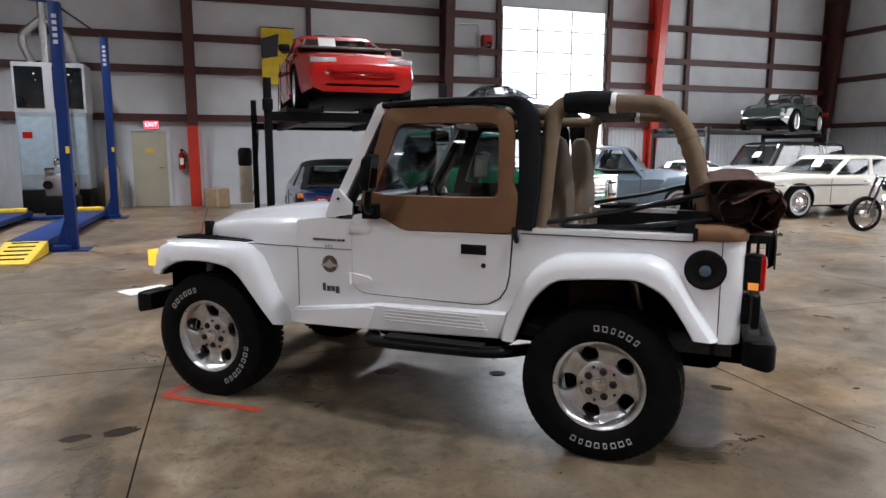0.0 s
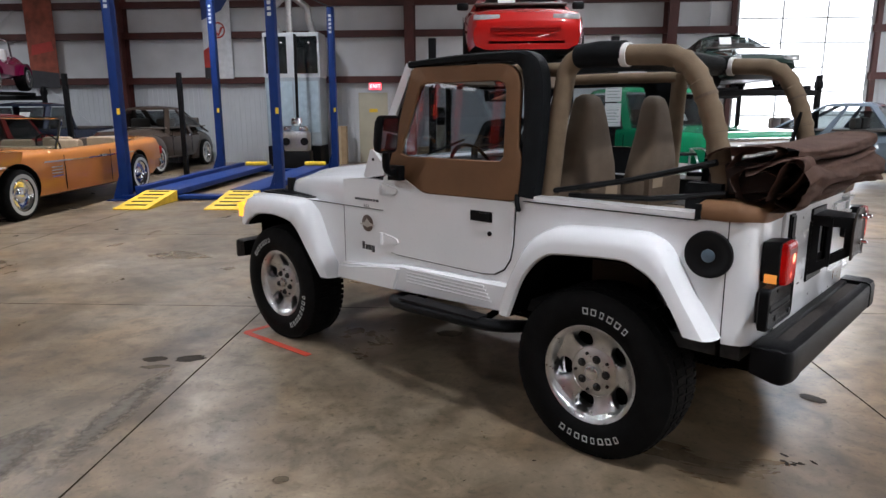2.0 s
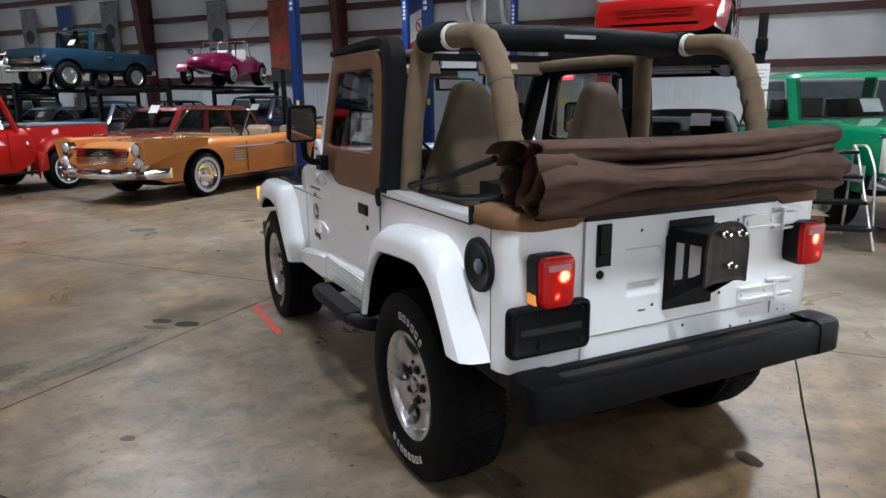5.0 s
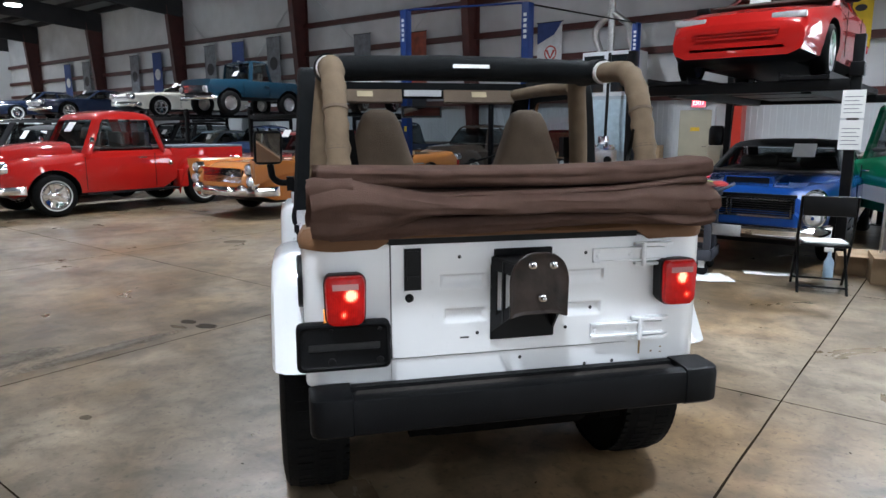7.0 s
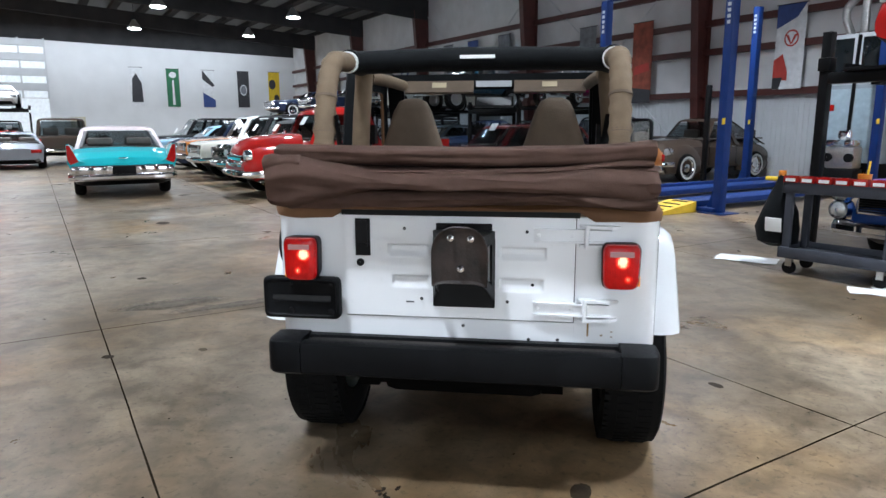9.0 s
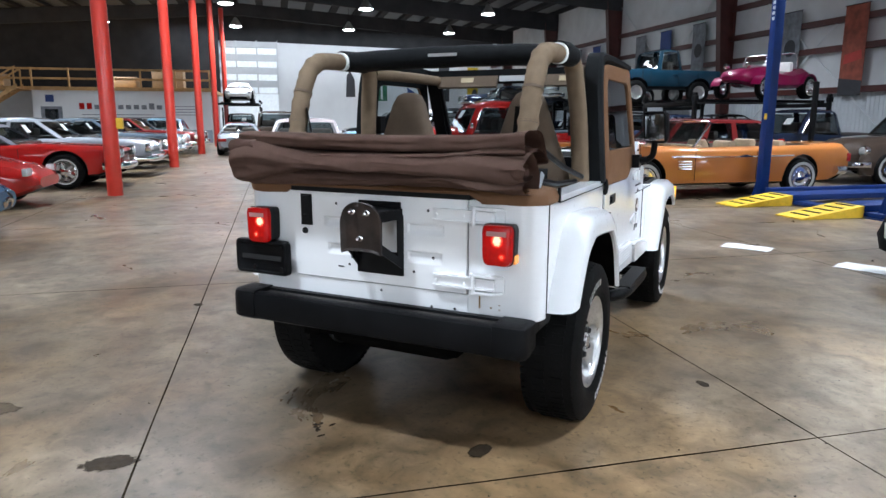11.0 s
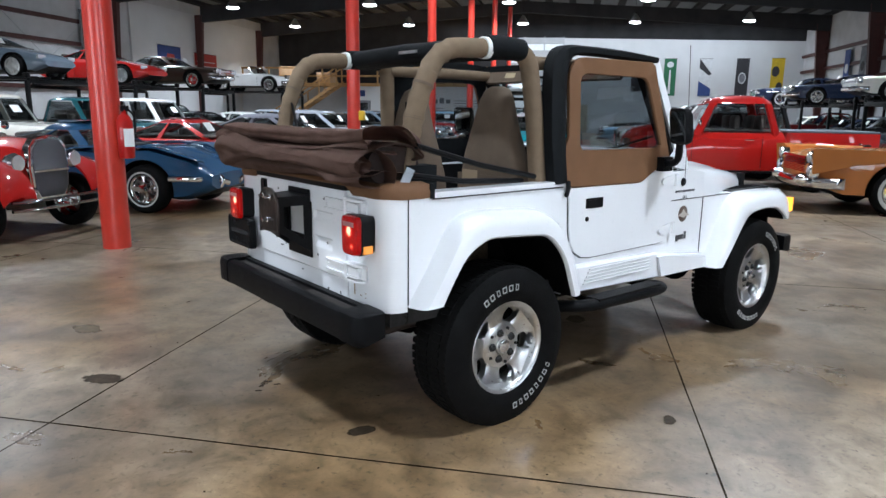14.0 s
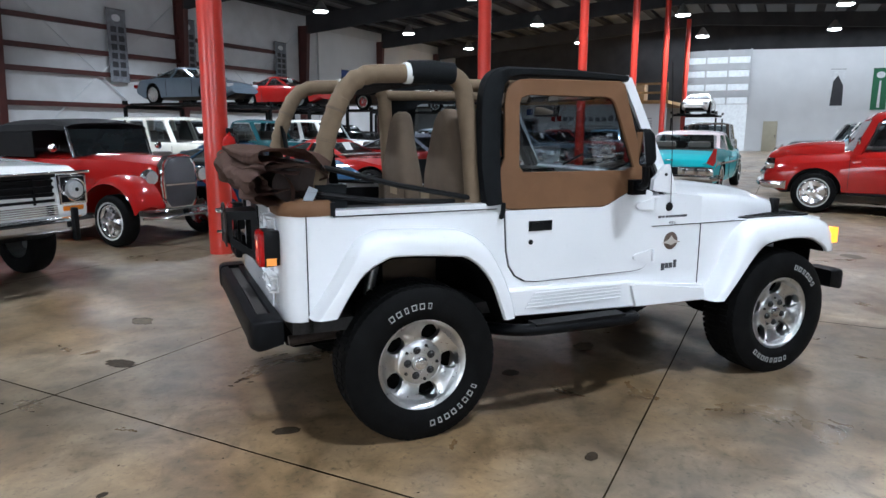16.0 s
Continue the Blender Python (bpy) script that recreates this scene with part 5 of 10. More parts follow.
def lit_lens():
    """A ribbed red lens lit from behind: one ragged bright image of the bulb above, a fainter one below."""
    m = mat("lit red lens", (0.09, 0.002, 0.002), 0.12, var=0.15, scale=40, coat=0.1, bump=0.25, bump_scale=150, spec=0.25)
    nt = m.node_tree
    p = nt.nodes["Principled BSDF"]
    tc = nt.nodes.new("ShaderNodeTexCoord")
    ab = nt.nodes.new("ShaderNodeVectorMath")
    ab.operation = "ABSOLUTE"
    nt.links.new(tc.outputs["Object"], ab.inputs[0])
    rag = nt.nodes.new("ShaderNodeTexNoise")
    rag.inputs["Scale"].default_value, rag.inputs["Detail"].default_value = 55, 3
    nt.links.new(tc.outputs["Object"], rag.inputs["Vector"])
    rib = nt.nodes.new("ShaderNodeTexWave")
    rib.bands_direction = "Y"
    rib.inputs["Scale"].default_value = 55
    nt.links.new(tc.outputs["Object"], rib.inputs["Vector"])

    def math_node(op, a, b):
        n = nt.nodes.new("ShaderNodeMath")
        n.operation = op
        for k, v in enumerate((a, b)):
            if isinstance(v, float):
                n.inputs[k].default_value = v
            else:
                nt.links.new(v, n.inputs[k])
        return n.outputs[0]

    def spot(centre, radius, gain):
        ds, mr = nt.nodes.new("ShaderNodeVectorMath"), nt.nodes.new("ShaderNodeMapRange")
        ds.operation = "DISTANCE"
        nt.links.new(ab.outputs[0], ds.inputs[0])
        ds.inputs[1].default_value = centre
        mr.inputs["From Min"].default_value, mr.inputs["From Max"].default_value = radius, 0.0
        nt.links.new(ds.outputs["Value"], mr.inputs["Value"])
        r = math_node("POWER", mr.outputs[0], 1.2)
        r = math_node("MULTIPLY", r, math_node("MULTIPLY_ADD", rag.outputs["Fac"], 2.0))
        return math_node("MULTIPLY", r, gain)

    glow = spot((1.90, 0.602, 0.95), 0.14, 0.20)
    total = math_node("ADD", math_node("ADD", spot((1.90, 0.594, 0.975), 0.032, 1.3), spot((1.90, 0.618, 0.910), 0.020, 0.55)), glow)
    total = math_node("MULTIPLY", total, math_node("ADD", math_node("MULTIPLY", rib.outputs["Fac"], 0.45), 0.65))
    rp = nt.nodes.new("ShaderNodeValToRGB")
    e = rp.color_ramp.elements
    e[0].position, e[0].color = 0.0, (0.03, 0.0, 0.0, 1)
    e[1].position, e[1].color = 1.0, (1.0, 0.75, 0.42, 1)
    for pos, col in ((0.35, (0.36, 0.002, 0.001, 1)), (0.66, (0.85, 0.035, 0.012, 1))):
        e.new(pos).color = col
    nt.links.new(total, rp.inputs[0])
    nt.links.new(rp.outputs[0], p.inputs["Emission Color"])
    p.inputs["Emission Strength"].default_value = 1.15
    return m


M_LIT_RED = lit_lens()
M_LIT_AMBER = mat("lit amber lens", (0.8, 0.35, 0.05), 0.2, emit=(1.0, 0.40, 0.03, 1.3))
M_MIRROR = mat("mirror glass", (0.85, 0.86, 0.87), 0.02, 1.0, 0.02)
M_DECAL = mat("dark decal", (0.05, 0.05, 0.055), 0.5)


M_PANE = clear_glass("clear plastic window", (0.44, 0.48, 0.50))

WAGON_AT = pose(0.794, 3.936, 0, 0, 0, 140.53)
wagon_root = thing("off_road_car", "white open-top off-road car with brown folded soft top and half doors", "car", WAGON_AT)


def jp(name, bm, material, parent=None, label="", smooth=40, at=None):
    return part(name, bm, material, parent or wagon_root, label, smooth, at)


def side_plate(outline, y0, y1, s):
    """An outline in x, z given thickness across the car, on side s."""
    bm = bmesh.new()
    a = [bm.verts.new((x, s * y0, z)) for x, z in outline]
    b = [bm.verts.new((x, s * y1, z)) for x, z in outline]
    bm.faces.new(a), bm.faces.new(b[::-1])
    for i in range(len(a)):
        j = (i + 1) % len(a)
        bm.faces.new((a[i], b[i], b[j], a[j]))
    return bm


def soft(bm, width, seg=2, angle=50):
    es = [e for e in bm.edges if len(e.link_faces) == 2 and e.calc_face_angle(0) > radians(angle)]
    bmesh.ops.bevel(bm, geom=es, offset=width, segments=seg, profile=0.5, affect="EDGES", clamp_overlap=True)
    return bm


def round2(pts, r, n=4, closed=True):
    """A flat outline with its corners rounded; r is one radius or one a corner."""
    out = []
    m = len(pts)
    rs = r if isinstance(r, (list, tuple)) else [r] * m
    for i in range(m):
        a, b, c = (Vector((*pts[(i + d) % m], 0)) for d in (-1, 0, 1))
        k = min(rs[i], (a - b).length * 0.49, (c - b).length * 0.49)
        if k < 1e-4:
            out.append(pts[i])
            continue
        s, e = b + (a - b).normalized() * k, b + (c - b).normalized() * k
        for q in range(n + 1):
            t = q / n
            p = (1 - t) ** 2 * s + 2 * t * (1 - t) * b + t * t * e
            out.append((p.x, p.y))
    return out


TUB = 0.745
ARCH_O = [(-0.68, 0.56), (-0.70, 0.66), (-0.77, 0.82), (-0.85, 0.94), (-0.95, 1.0), (-1.05, 1.018), (-1.35, 1.032), (-1.43, 1.018), (-1.50, 0.975), (-1.605, 0.805), (-1.712, 0.65)]
ARCH_I = [(-0.76, 0.56), (-0.79, 0.64), (-0.83, 0.74), (-0.885, 0.82), (-0.96, 0.882), (-1.04, 0.90), (-1.31, 0.918), (-1.39, 0.90), (-1.475, 0.85), (-1.55, 0.75), (-1.602, 0.66)]
FEND_O = [(1.605, 0.75), (1.605, 0.81), (1.57, 0.905), (1.50, 0.945), (1.40, 0.96), (1.15, 0.966), (0.94, 0.962), (0.87, 0.93), (0.805, 0.87), (0.71, 0.68), (0.60, 0.51)]
FEND_I = [(1.51, 0.745), (1.495, 0.77), (1.45, 0.80), (1.385, 0.83), (1.30, 0.845), (1.15, 0.848), (1.01, 0.828), (0.95, 0.797), (0.90, 0.75), (0.79, 0.62), (0.69, 0.51)]


def flare(outer, inner, s, y_in):
    o = [(p.x, p.y) for p in curve([(x, z, 0) for x, z in outer], 3)]
    i = [(p.x, p.y) for p in curve([(x, z, 0) for x, z in inner], 3)]
    loops = []
    for (ox, oz), (ix, iz) in zip(o, i):
        def mix(t, y):
            return (ox + (ix - ox) * t, s * y, oz + (iz - oz) * t)
        loops.append([mix(0, y_in), mix(0.0, TUB + 0.035), mix(0.08, TUB + 0.075), mix(0.28, TUB + 0.105), mix(0.6, TUB + 0.115), mix(0.93, TUB + 0.118), mix(1.0, TUB + 0.11), mix(1.0, TUB + 0.09), mix(0.9, TUB + 0.085), mix(0.85, y_in)])
    return rings(bmesh.new(), loops)


for s in (1, -1):
    # side of the tub, with the arch cut out of it
    top = [(0.575, 0.60), (0.575, 1.115), (0.40, 1.135), (0.22, 1.13), (-0.02, 1.115), (-0.73, 1.10), (-0.74, 1.118), (-1.708, 1.118), (-1.708, 0.64)]
    out = top + [(x, z) for x, z in ARCH_I[::-1][0:]] + [(-0.74, 0.545), (-0.30, 0.545)]
    jp("side_panel", side_plate(out, TUB - 0.03, TUB, s), M_WHITE, smooth=0)
    jp("arch_flare", flare(ARCH_O, ARCH_I, s, TUB - 0.01), M_WHITE)
    jp("wing_flare", flare(FEND_O, FEND_I, s, TUB - 0.22), M_WHITE)
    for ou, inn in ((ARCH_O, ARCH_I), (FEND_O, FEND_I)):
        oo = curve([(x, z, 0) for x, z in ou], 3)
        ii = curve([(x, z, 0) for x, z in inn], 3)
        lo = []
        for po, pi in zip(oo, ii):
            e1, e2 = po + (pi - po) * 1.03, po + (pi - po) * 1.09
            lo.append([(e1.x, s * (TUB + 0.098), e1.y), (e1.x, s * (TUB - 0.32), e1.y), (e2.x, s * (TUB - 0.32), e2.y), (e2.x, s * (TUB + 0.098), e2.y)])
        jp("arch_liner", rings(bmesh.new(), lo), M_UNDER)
    o = [(0.575, 0.51), (0.575, 0.955), (0.93, 0.957), (0.87, 0.925), (0.805, 0.865), (0.71, 0.675), (0.61, 0.51)]
    jp("wing_side", side_plate(o, TUB - 0.03, TUB, s), M_WHITE, smooth=0)
    jp("wing_seam", boxed(0.573, s * TUB - 0.004, 0.61, 0.577, s * TUB + 0.0012, 0.958), M_SEAM, smooth=0)
    jp("bonnet_line", boxed(0.22, s * TUB - 0.004, 0.957, 0.93, s * TUB + 0.0012, 0.961), M_SEAM, smooth=0)
    # seam of the rear corner
    jp("corner_seam", boxed(-1.7105, s * TUB - 0.004, 0.64, -1.7065, s * TUB + 0.0012, 1.115), M_SEAM, smooth=0)
    # rounded rear corner with its back face
    plan = [(-1.71, TUB), (-1.745, TUB - 0.003), (-1.78, TUB - 0.018), (-1.803, TUB - 0.05), (-1.81, TUB - 0.09), (-1.81, 0.55), (-1.81, 0.455 if s > 0 else 0.435)]
    inner = [(-1.71, TUB - 0.03), (-1.735, TUB - 0.033), (-1.755, TUB - 0.045), (-1.773, TUB - 0.07), (-1.78, TUB - 0.1), (-1.78, 0.55), (-1.78, 0.455 if s > 0 else 0.435)]
    loops = [[(x, s * y, z) for x, y in plan + inner[::-1]] for z in (0.626, 0.636, 1.114, 1.12)]
    jp("rear_corner", rings(bmesh.new(), loops), M_WHITE)
    # rail on the edge of the tub
    jp("tub_rail", soft(boxed(-1.60, min(s * 0.665, s * 0.752), 1.105, -0.73, max(s * 0.665, s * 0.752), 1.128), 0.006), M_WHITE)
    jp("rail_groove", boxed(-1.59, min(s * 0.7525, s * 0.7535), 1.098, -0.76, max(s * 0.7525, s * 0.7535), 1.103), M_SEAM, smooth=0)
    # door: lower steel half over a dark gap
    d = round2([(0.21, 1.118), (0.21, 0.72), (-0.69, 0.712), (-0.715, 1.09), (-0.11, 1.088), (0.05, 1.158), (0.13, 1.17), (0.20, 1.16)], [0.02, 0.10, 0.17, 0.01, 0.03, 0.03, 0.02, 0.02])
    g = round2([(0.216, 1.12), (0.216, 0.714), (-0.697, 0.705), (-0.722, 1.092), (-0.11, 1.089), (0.05, 1.159), (0.13, 1.171), (0.205, 1.162)], [0.02, 0.105, 0.175, 0.01, 0.03, 0.03, 0.02, 0.02])
    door = jp("door", side_plate(d, TUB - 0.02, TUB + 0.010, s), M_WHITE, smooth=0)
    jp("door_gap", side_plate(g, TUB - 0.022, TUB + 0.0015, s), M_SEAM, smooth=0)
    # handle and lock
    y = s * (TUB + 0.010)
    jp("handle_cup", soft(boxed(-0.580, y - 0.004, 0.978, -0.442, y + 0.004, 1.030), 0.012), M_BLACK, door)
    jp("handle_paddle", soft(boxed(-0.572, y - 0.002, 0.985, -0.50, y + s * 0.012 if s > 0 else y - 0.012, 1.022) if s > 0 else boxed(-0.572, y - 0.012, 0.985, -0.50, y + 0.002, 1.022), 0.006), M_DARK, door)
    jp("door_lock", lathe(bmesh.new(), [(0.013, 0.0), (0.013, 0.004), (0.008, 0.006), (0.001, 0.004)], 16, "y", Matrix.Translation((-0.566, y, 0.922)) @ Matrix.Scale(s, 4, (0, 1, 0))), M_DARK, door)
    # hinges
    for z in (0.80, 1.085):
        bm = bmesh.new()
        o = round2([(0.225, z + 0.028), (0.20, z + 0.03), (0.10, z + 0.012), (0.085, z - 0.008), (0.11, z - 0.026), (0.225, z - 0.03)], 0.012)
        h = side_plate(o, TUB + 0.008, TUB + 0.019, s)
        jp("door_hinge", h, M_WHITE, door)
        bm = bmesh.new()
        tube(bm, [(0.222, s * (TUB + 0.022), z - 0.034), (0.222, s * (TUB + 0.022), z + 0.034)], 0.011, 10)
        jp("hinge_pin", bm, M_WHITE, door)
    # upper half door of vinyl with a clear window
    o = round2([(0.175, 1.175), (0.03, 1.155), (-0.11, 1.085), (-0.735, 1.093), (-0.745, 1.30), (-0.715, 1.33), (-0.71, 1.735), (0.01, 1.742), (0.02, 1.70)], [0.01, 0.03, 0.03, 0.02, 0.04, 0.03, 0.13, 0.02, 0.01], 5)
    w = round2([(0.075, 1.275), (-0.635, 1.278), (-0.628, 1.655), (-0.065, 1.655)], [0.03, 0.03, 0.05, 0.05], 5)
    bm = bmesh.new()
    ys = (s * (TUB - 0.005), s * (TUB + 0.016))

    def lean(x, z, y):
        return (x, y - s * 0.045 * max(0, (z - 1.12)) / 0.62, z)

    # frame between the outline and the window: bridge by nearest angle
    c = Vector((-0.3, 1.46))

    def resample(pts, n=72):
        res = []
        for k in range(n):
            a = 2 * math.pi * k / n
            d0 = Vector((math.cos(a), math.sin(a)))
            best = None
            for q in range(len(pts)):
                p1, p2 = Vector(pts[q]) - c, Vector(pts[(q + 1) % len(pts)]) - c
                e = p2 - p1
                den = d0.x * e.y - d0.y * e.x
                if abs(den) < 1e-9:
                    continue
                t = (p1.x * e.y - p1.y * e.x) / den
                u = (p1.x * d0.y - p1.y * d0.x) / den
                if t > 0 and -1e-6 <= u <= 1 + 1e-6:
                    best = t if best is None else max(best, t)
            res.append(c + d0 * best)
        return res

    ro, ri = resample(o), resample(w)
    loops = []
    for src, k, yy in ((ro, 0.0, ys[0]), (ro, 0.0, ys[1] - s * 0.006), (ro, 0.03, ys[1]), (ri, -0.03, ys[1]), (ri, 0.0, ys[1] - s * 0.006), (ri, 0.0, ys[0])):
        loops.append([lean(*(c + (p - c) * (1 - k * 0.6)), yy) for p in src])
    loops.append(loops[0])
    up = jp("door_top", rings(bmesh.new(), loops, cap=False), M_DOORFAB, door, "brown vinyl upper door")
    ins = [[lean(*p, ys[0] - s * d) for p in src] for src, d in ((ro, 0.0), (ro, 0.005), (ri, 0.005), (ri, 0.0))]
    jp("door_lining", rings(bmesh.new(), ins, cap=False), M_BLKFAB, door, "black inner lining")
    bm = bmesh.new()
    mid = (ys[0] + ys[1]) / 2
    bm.faces.new([bm.verts.new(lean(*(c + (p - c) * 1.03), mid)) for p in ri])
    pane = jp("window_pane", bm, M_PANE, door, "clear plastic window", smooth=0)
    pane.visible_shadow = False
    # black surround of the soft top: a strip along the roof edge and a wide band behind the door
    band = [(0.03, 1.755), (-0.30, 1.768), (-0.62, 1.768), (-0.72, 1.745), (-0.765, 1.69), (-0.785, 1.55), (-0.79, 1.32), (-0.775, 1.12)]
    wid = [0.016, 0.02, 0.022, 0.04, 0.052, 0.052, 0.05, 0.045]
    loops = []
    pts = curve([(x, z, w_) for (x, z), w_ in zip(band, wid)], 4)
    for n, p in enumerate(pts):
        q0, q1 = pts[max(n - 1, 0)], pts[min(n + 1, len(pts) - 1)]
        d = Vector((q1.x - q0.x, q1.y - q0.y)).normalized()
        nx, nz = -d.y, d.x
        k = p.z
        ysd = TUB + 0.012 - 0.045 * max(0, (p.y - 1.12)) / 0.62
        loops.append([(p.x + nx * k, s * (ysd - 0.07), p.y + nz * k), (p.x + nx * k, s * (ysd - 0.004), p.y + nz * k), (p.x + nx * k * 0.6, s * (ysd + 0.008), p.y + nz * k * 0.6), (p.x - nx * k * 0.6, s * (ysd + 0.01), p.y - nz * k * 0.6), (p.x - nx * k, s * (ysd - 0.004), p.y - nz * k), (p.x - nx * k, s * (ysd - 0.07), p.y - nz * k)])
    jp("top_surround", rings(bmesh.new(), loops), M_BLKFAB, None, "black canvas door surround")
    bm = bmesh.new()
    tube(bm, curve([(-0.73, s * (TUB + 0.012), 1.13), (-0.735, s * (TUB + 0.02), 1.09), (-0.745, s * (TUB + 0.015), 1.05)], 4), [0.012] * 8 + [0.006], 8)
    jp("surround_strap", bm, M_BLKFAB)
    # sill moulding with ribs, side step
    o = [(0.625, 0.505), (0.61, 0.59), (0.58, 0.605), (0.10, 0.660), (0.05, 0.672), (-0.70, 0.688), (-0.70, 0.655), (-0.665, 0.545), (0.08, 0.515)]
    loops = []
    for yy, k in ((TUB - 0.01, 1.0), (TUB + 0.022, 1.0), (TUB + 0.034, 0.96)):
        cx, cz = -0.05, 0.59
        loops.append([(x if k == 1 else cx + (x - cx) * 0.99, s * yy, z if k == 1 else cz + (z - cz) * 0.86) for x, z in o])
    jp("sill_moulding", rings(bmesh.new(), loops), M_WHITE, smooth=30)
    # raised plain front part of the moulding
    o2 = [(0.60, 0.52), (0.585, 0.585), (0.12, 0.648), (0.06, 0.645), (0.10, 0.525)]
    jp("sill_front", soft(side_plate(o2, TUB + 0.02, TUB + 0.052, s), 0.016, 3), M_WHITE)
    for k in range(5):
        z = 0.575 + 0.018 * k
        jp("sill_rib", soft(boxed(-0.60 + 0.012 * k, min(s * (TUB + 0.03), s * (TUB + 0.041)), z + 0.006, 0.0, max(s * (TUB + 0.03), s * (TUB + 0.041)), z + 0.013), 0.003, 1), M_WHITE)
    bm = bmesh.new()
    tube(bm, rounded([(0.16, s * 0.60, 0.44), (0.06, s * 0.84, 0.478), (-0.10, s * 0.865, 0.482), (-0.60, s * 0.865, 0.492), (-0.70, s * 0.84, 0.495), (-0.78, s * 0.62, 0.46)], 0.10), 0.042, 12, flat=0.75)
    step = jp("side_step", bm, M_TRIMBLK, None, "black tubular side step")
    jp("step_pad", soft(boxed(-0.60, min(s * 0.81, s * 0.895), 0.514, -0.05, max(s * 0.81, s * 0.895), 0.526), 0.004, 1), M_DARK, step)
    for x in (-0.05, -0.55):
        bm = bmesh.new()
        tube(bm, [(x, s * 0.55, 0.52), (x, s * 0.85, 0.47)], 0.018, 8)
        jp("step_bracket", bm, M_UNDER, step)
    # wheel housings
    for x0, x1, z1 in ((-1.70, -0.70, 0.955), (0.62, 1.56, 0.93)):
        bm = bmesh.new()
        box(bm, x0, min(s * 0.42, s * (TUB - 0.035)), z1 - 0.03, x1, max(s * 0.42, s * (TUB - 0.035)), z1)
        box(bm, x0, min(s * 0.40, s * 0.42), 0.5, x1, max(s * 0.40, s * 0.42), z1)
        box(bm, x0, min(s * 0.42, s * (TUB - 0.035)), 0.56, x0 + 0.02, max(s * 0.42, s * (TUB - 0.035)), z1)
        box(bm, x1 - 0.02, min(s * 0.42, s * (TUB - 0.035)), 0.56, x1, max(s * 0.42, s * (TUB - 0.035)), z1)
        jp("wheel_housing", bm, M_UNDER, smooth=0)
    # wing top and front lip, black tread strip beside the bonnet
    o = round2([(0.56, 0.50), (1.52, 0.47), (1.56, 0.60), (1.53, 0.80), (1.40, 0.82), (1.02, 0.81), (0.92, 0.742), (0.56, 0.742)], [0, 0.03, 0.05, 0.08, 0.03, 0.04, 0.03, 0])
    bm = extruded(bmesh.new(), [(x, s * y_) for x, y_ in o], 0.018, Matrix.Translation((0, 0, 0.935)))
    jp("wing_top", bm, M_WHITE, smooth=0)
    o = [(0.93, 0.60), (1.49, 0.535), (1.52, 0.62), (1.50, 0.715), (0.96, 0.735)]
    jp("wing_tread", soft(extruded(bmesh.new(), [(x, s * y_) for x, y_ in o], 0.012, Matrix.Translation((0, 0, 0.958))), 0.004, 1), M_TRIMBLK)
    for k in range(9):
        jp("tread_rib", boxed(1.02 + 0.05 * k, min(s * 0.59, s * 0.69), 0.969, 1.03 + 0.05 * k, max(s * 0.59, s * 0.69), 0.974), M_DARK, smooth=0)
    lamp = jp("indicator", soft(boxed(1.545, min(s * 0.745, s * 0.842), 0.797, 1.603, max(s * 0.745, s * 0.842), 0.893), 0.027), M_LIT_AMBER, None, "lit amber indicator")
    lamp.matrix_basis = Matrix.Translation((0.004, s * 0.012, 0))
    bm = lathe(bmesh.new(), [(0.001, 0.03), (0.06, 0.028), (0.088, 0.0), (0.09, -0.05)], 24, "x", Matrix.Translation((1.445, s * 0.40, 0.88)))
    jp("headlamp", bm, M_LENS)
    # bonnet latch
    jp("bonnet_latch", soft(boxed(1.33, s * 0.578 - 0.02, 0.965, 1.375, s * 0.578 + 0.02, 1.06), 0.012), M_DARK)

    # door mirror
    mo = round2([(-0.082, -0.098), (0.082, -0.098), (0.082, 0.098), (-0.082, 0.098)], 0.035, 5)
    bm = rings(bmesh.new(), [[(x, y * k, z * k) for y, z in mo] for x, k in ((-0.026, 0.97), (-0.018, 1.0), (0.010, 0.96), (0.032, 0.72))])
    mir = jp("door_mirror", bm, M_TRIMBLK, None, "black door mirror", at=pose(0.02, s * 0.90, 1.40, 0, -7, 12 if s > 0 else -27))
    jp("mirror_glass", boxed(-0.0285, -0.068, -0.082, -0.0262, 0.068, 0.082), M_MIRROR, mir, smooth=0)
    bm = bmesh.new()
    tube(bm, rounded([(0.03, s * 0.89, 1.31), (0.045, s * 0.88, 1.22), (0.06, s * 0.84, 1.19), (0.07, s * 0.76, 1.19)], 0.05), 0.02, 10)
    soft(box(bm, 0.03, min(s * 0.755, s * 0.80), 1.145, 0.12, max(s * 0.755, s * 0.80), 1.225), 0.01)
    jp("mirror_arm", bm, M_TRIMBLK, mir, at=(pose(0.02, s * 0.90, 1.40, 0, -7, 12 if s > 0 else -27)).inverted())
    # emblem, name bars and engine script beside the door
    e = jp("emblem", lathe(bmesh.new(), [(0.001, 0.003), (0.046, 0.003), (0.05, 0.0)], 24, "y", Matrix.Translation((0.361, s * (TUB + 0.001), 0.870)) @ Matrix.Scale(s, 4, (0, 1, 0))), mat("brown emblem", (0.09, 0.06, 0.045), 0.5), None, "round brown emblem")
    bm = bmesh.new()
    o = [(x + 0.036, z - 0.005) for x, z in ((0.392, 0.865), (0.345, 0.882), (0.325, 0.905), (0.305, 0.882), (0.258, 0.865), (0.30, 0.86), (0.325, 0.85), (0.35, 0.86))]
    jp("emblem_wing", side_plate(o, TUB + 0.004, TUB + 0.0065, s), mat("pale emblem", (0.42, 0.38, 0.33), 0.5), e, smooth=0)
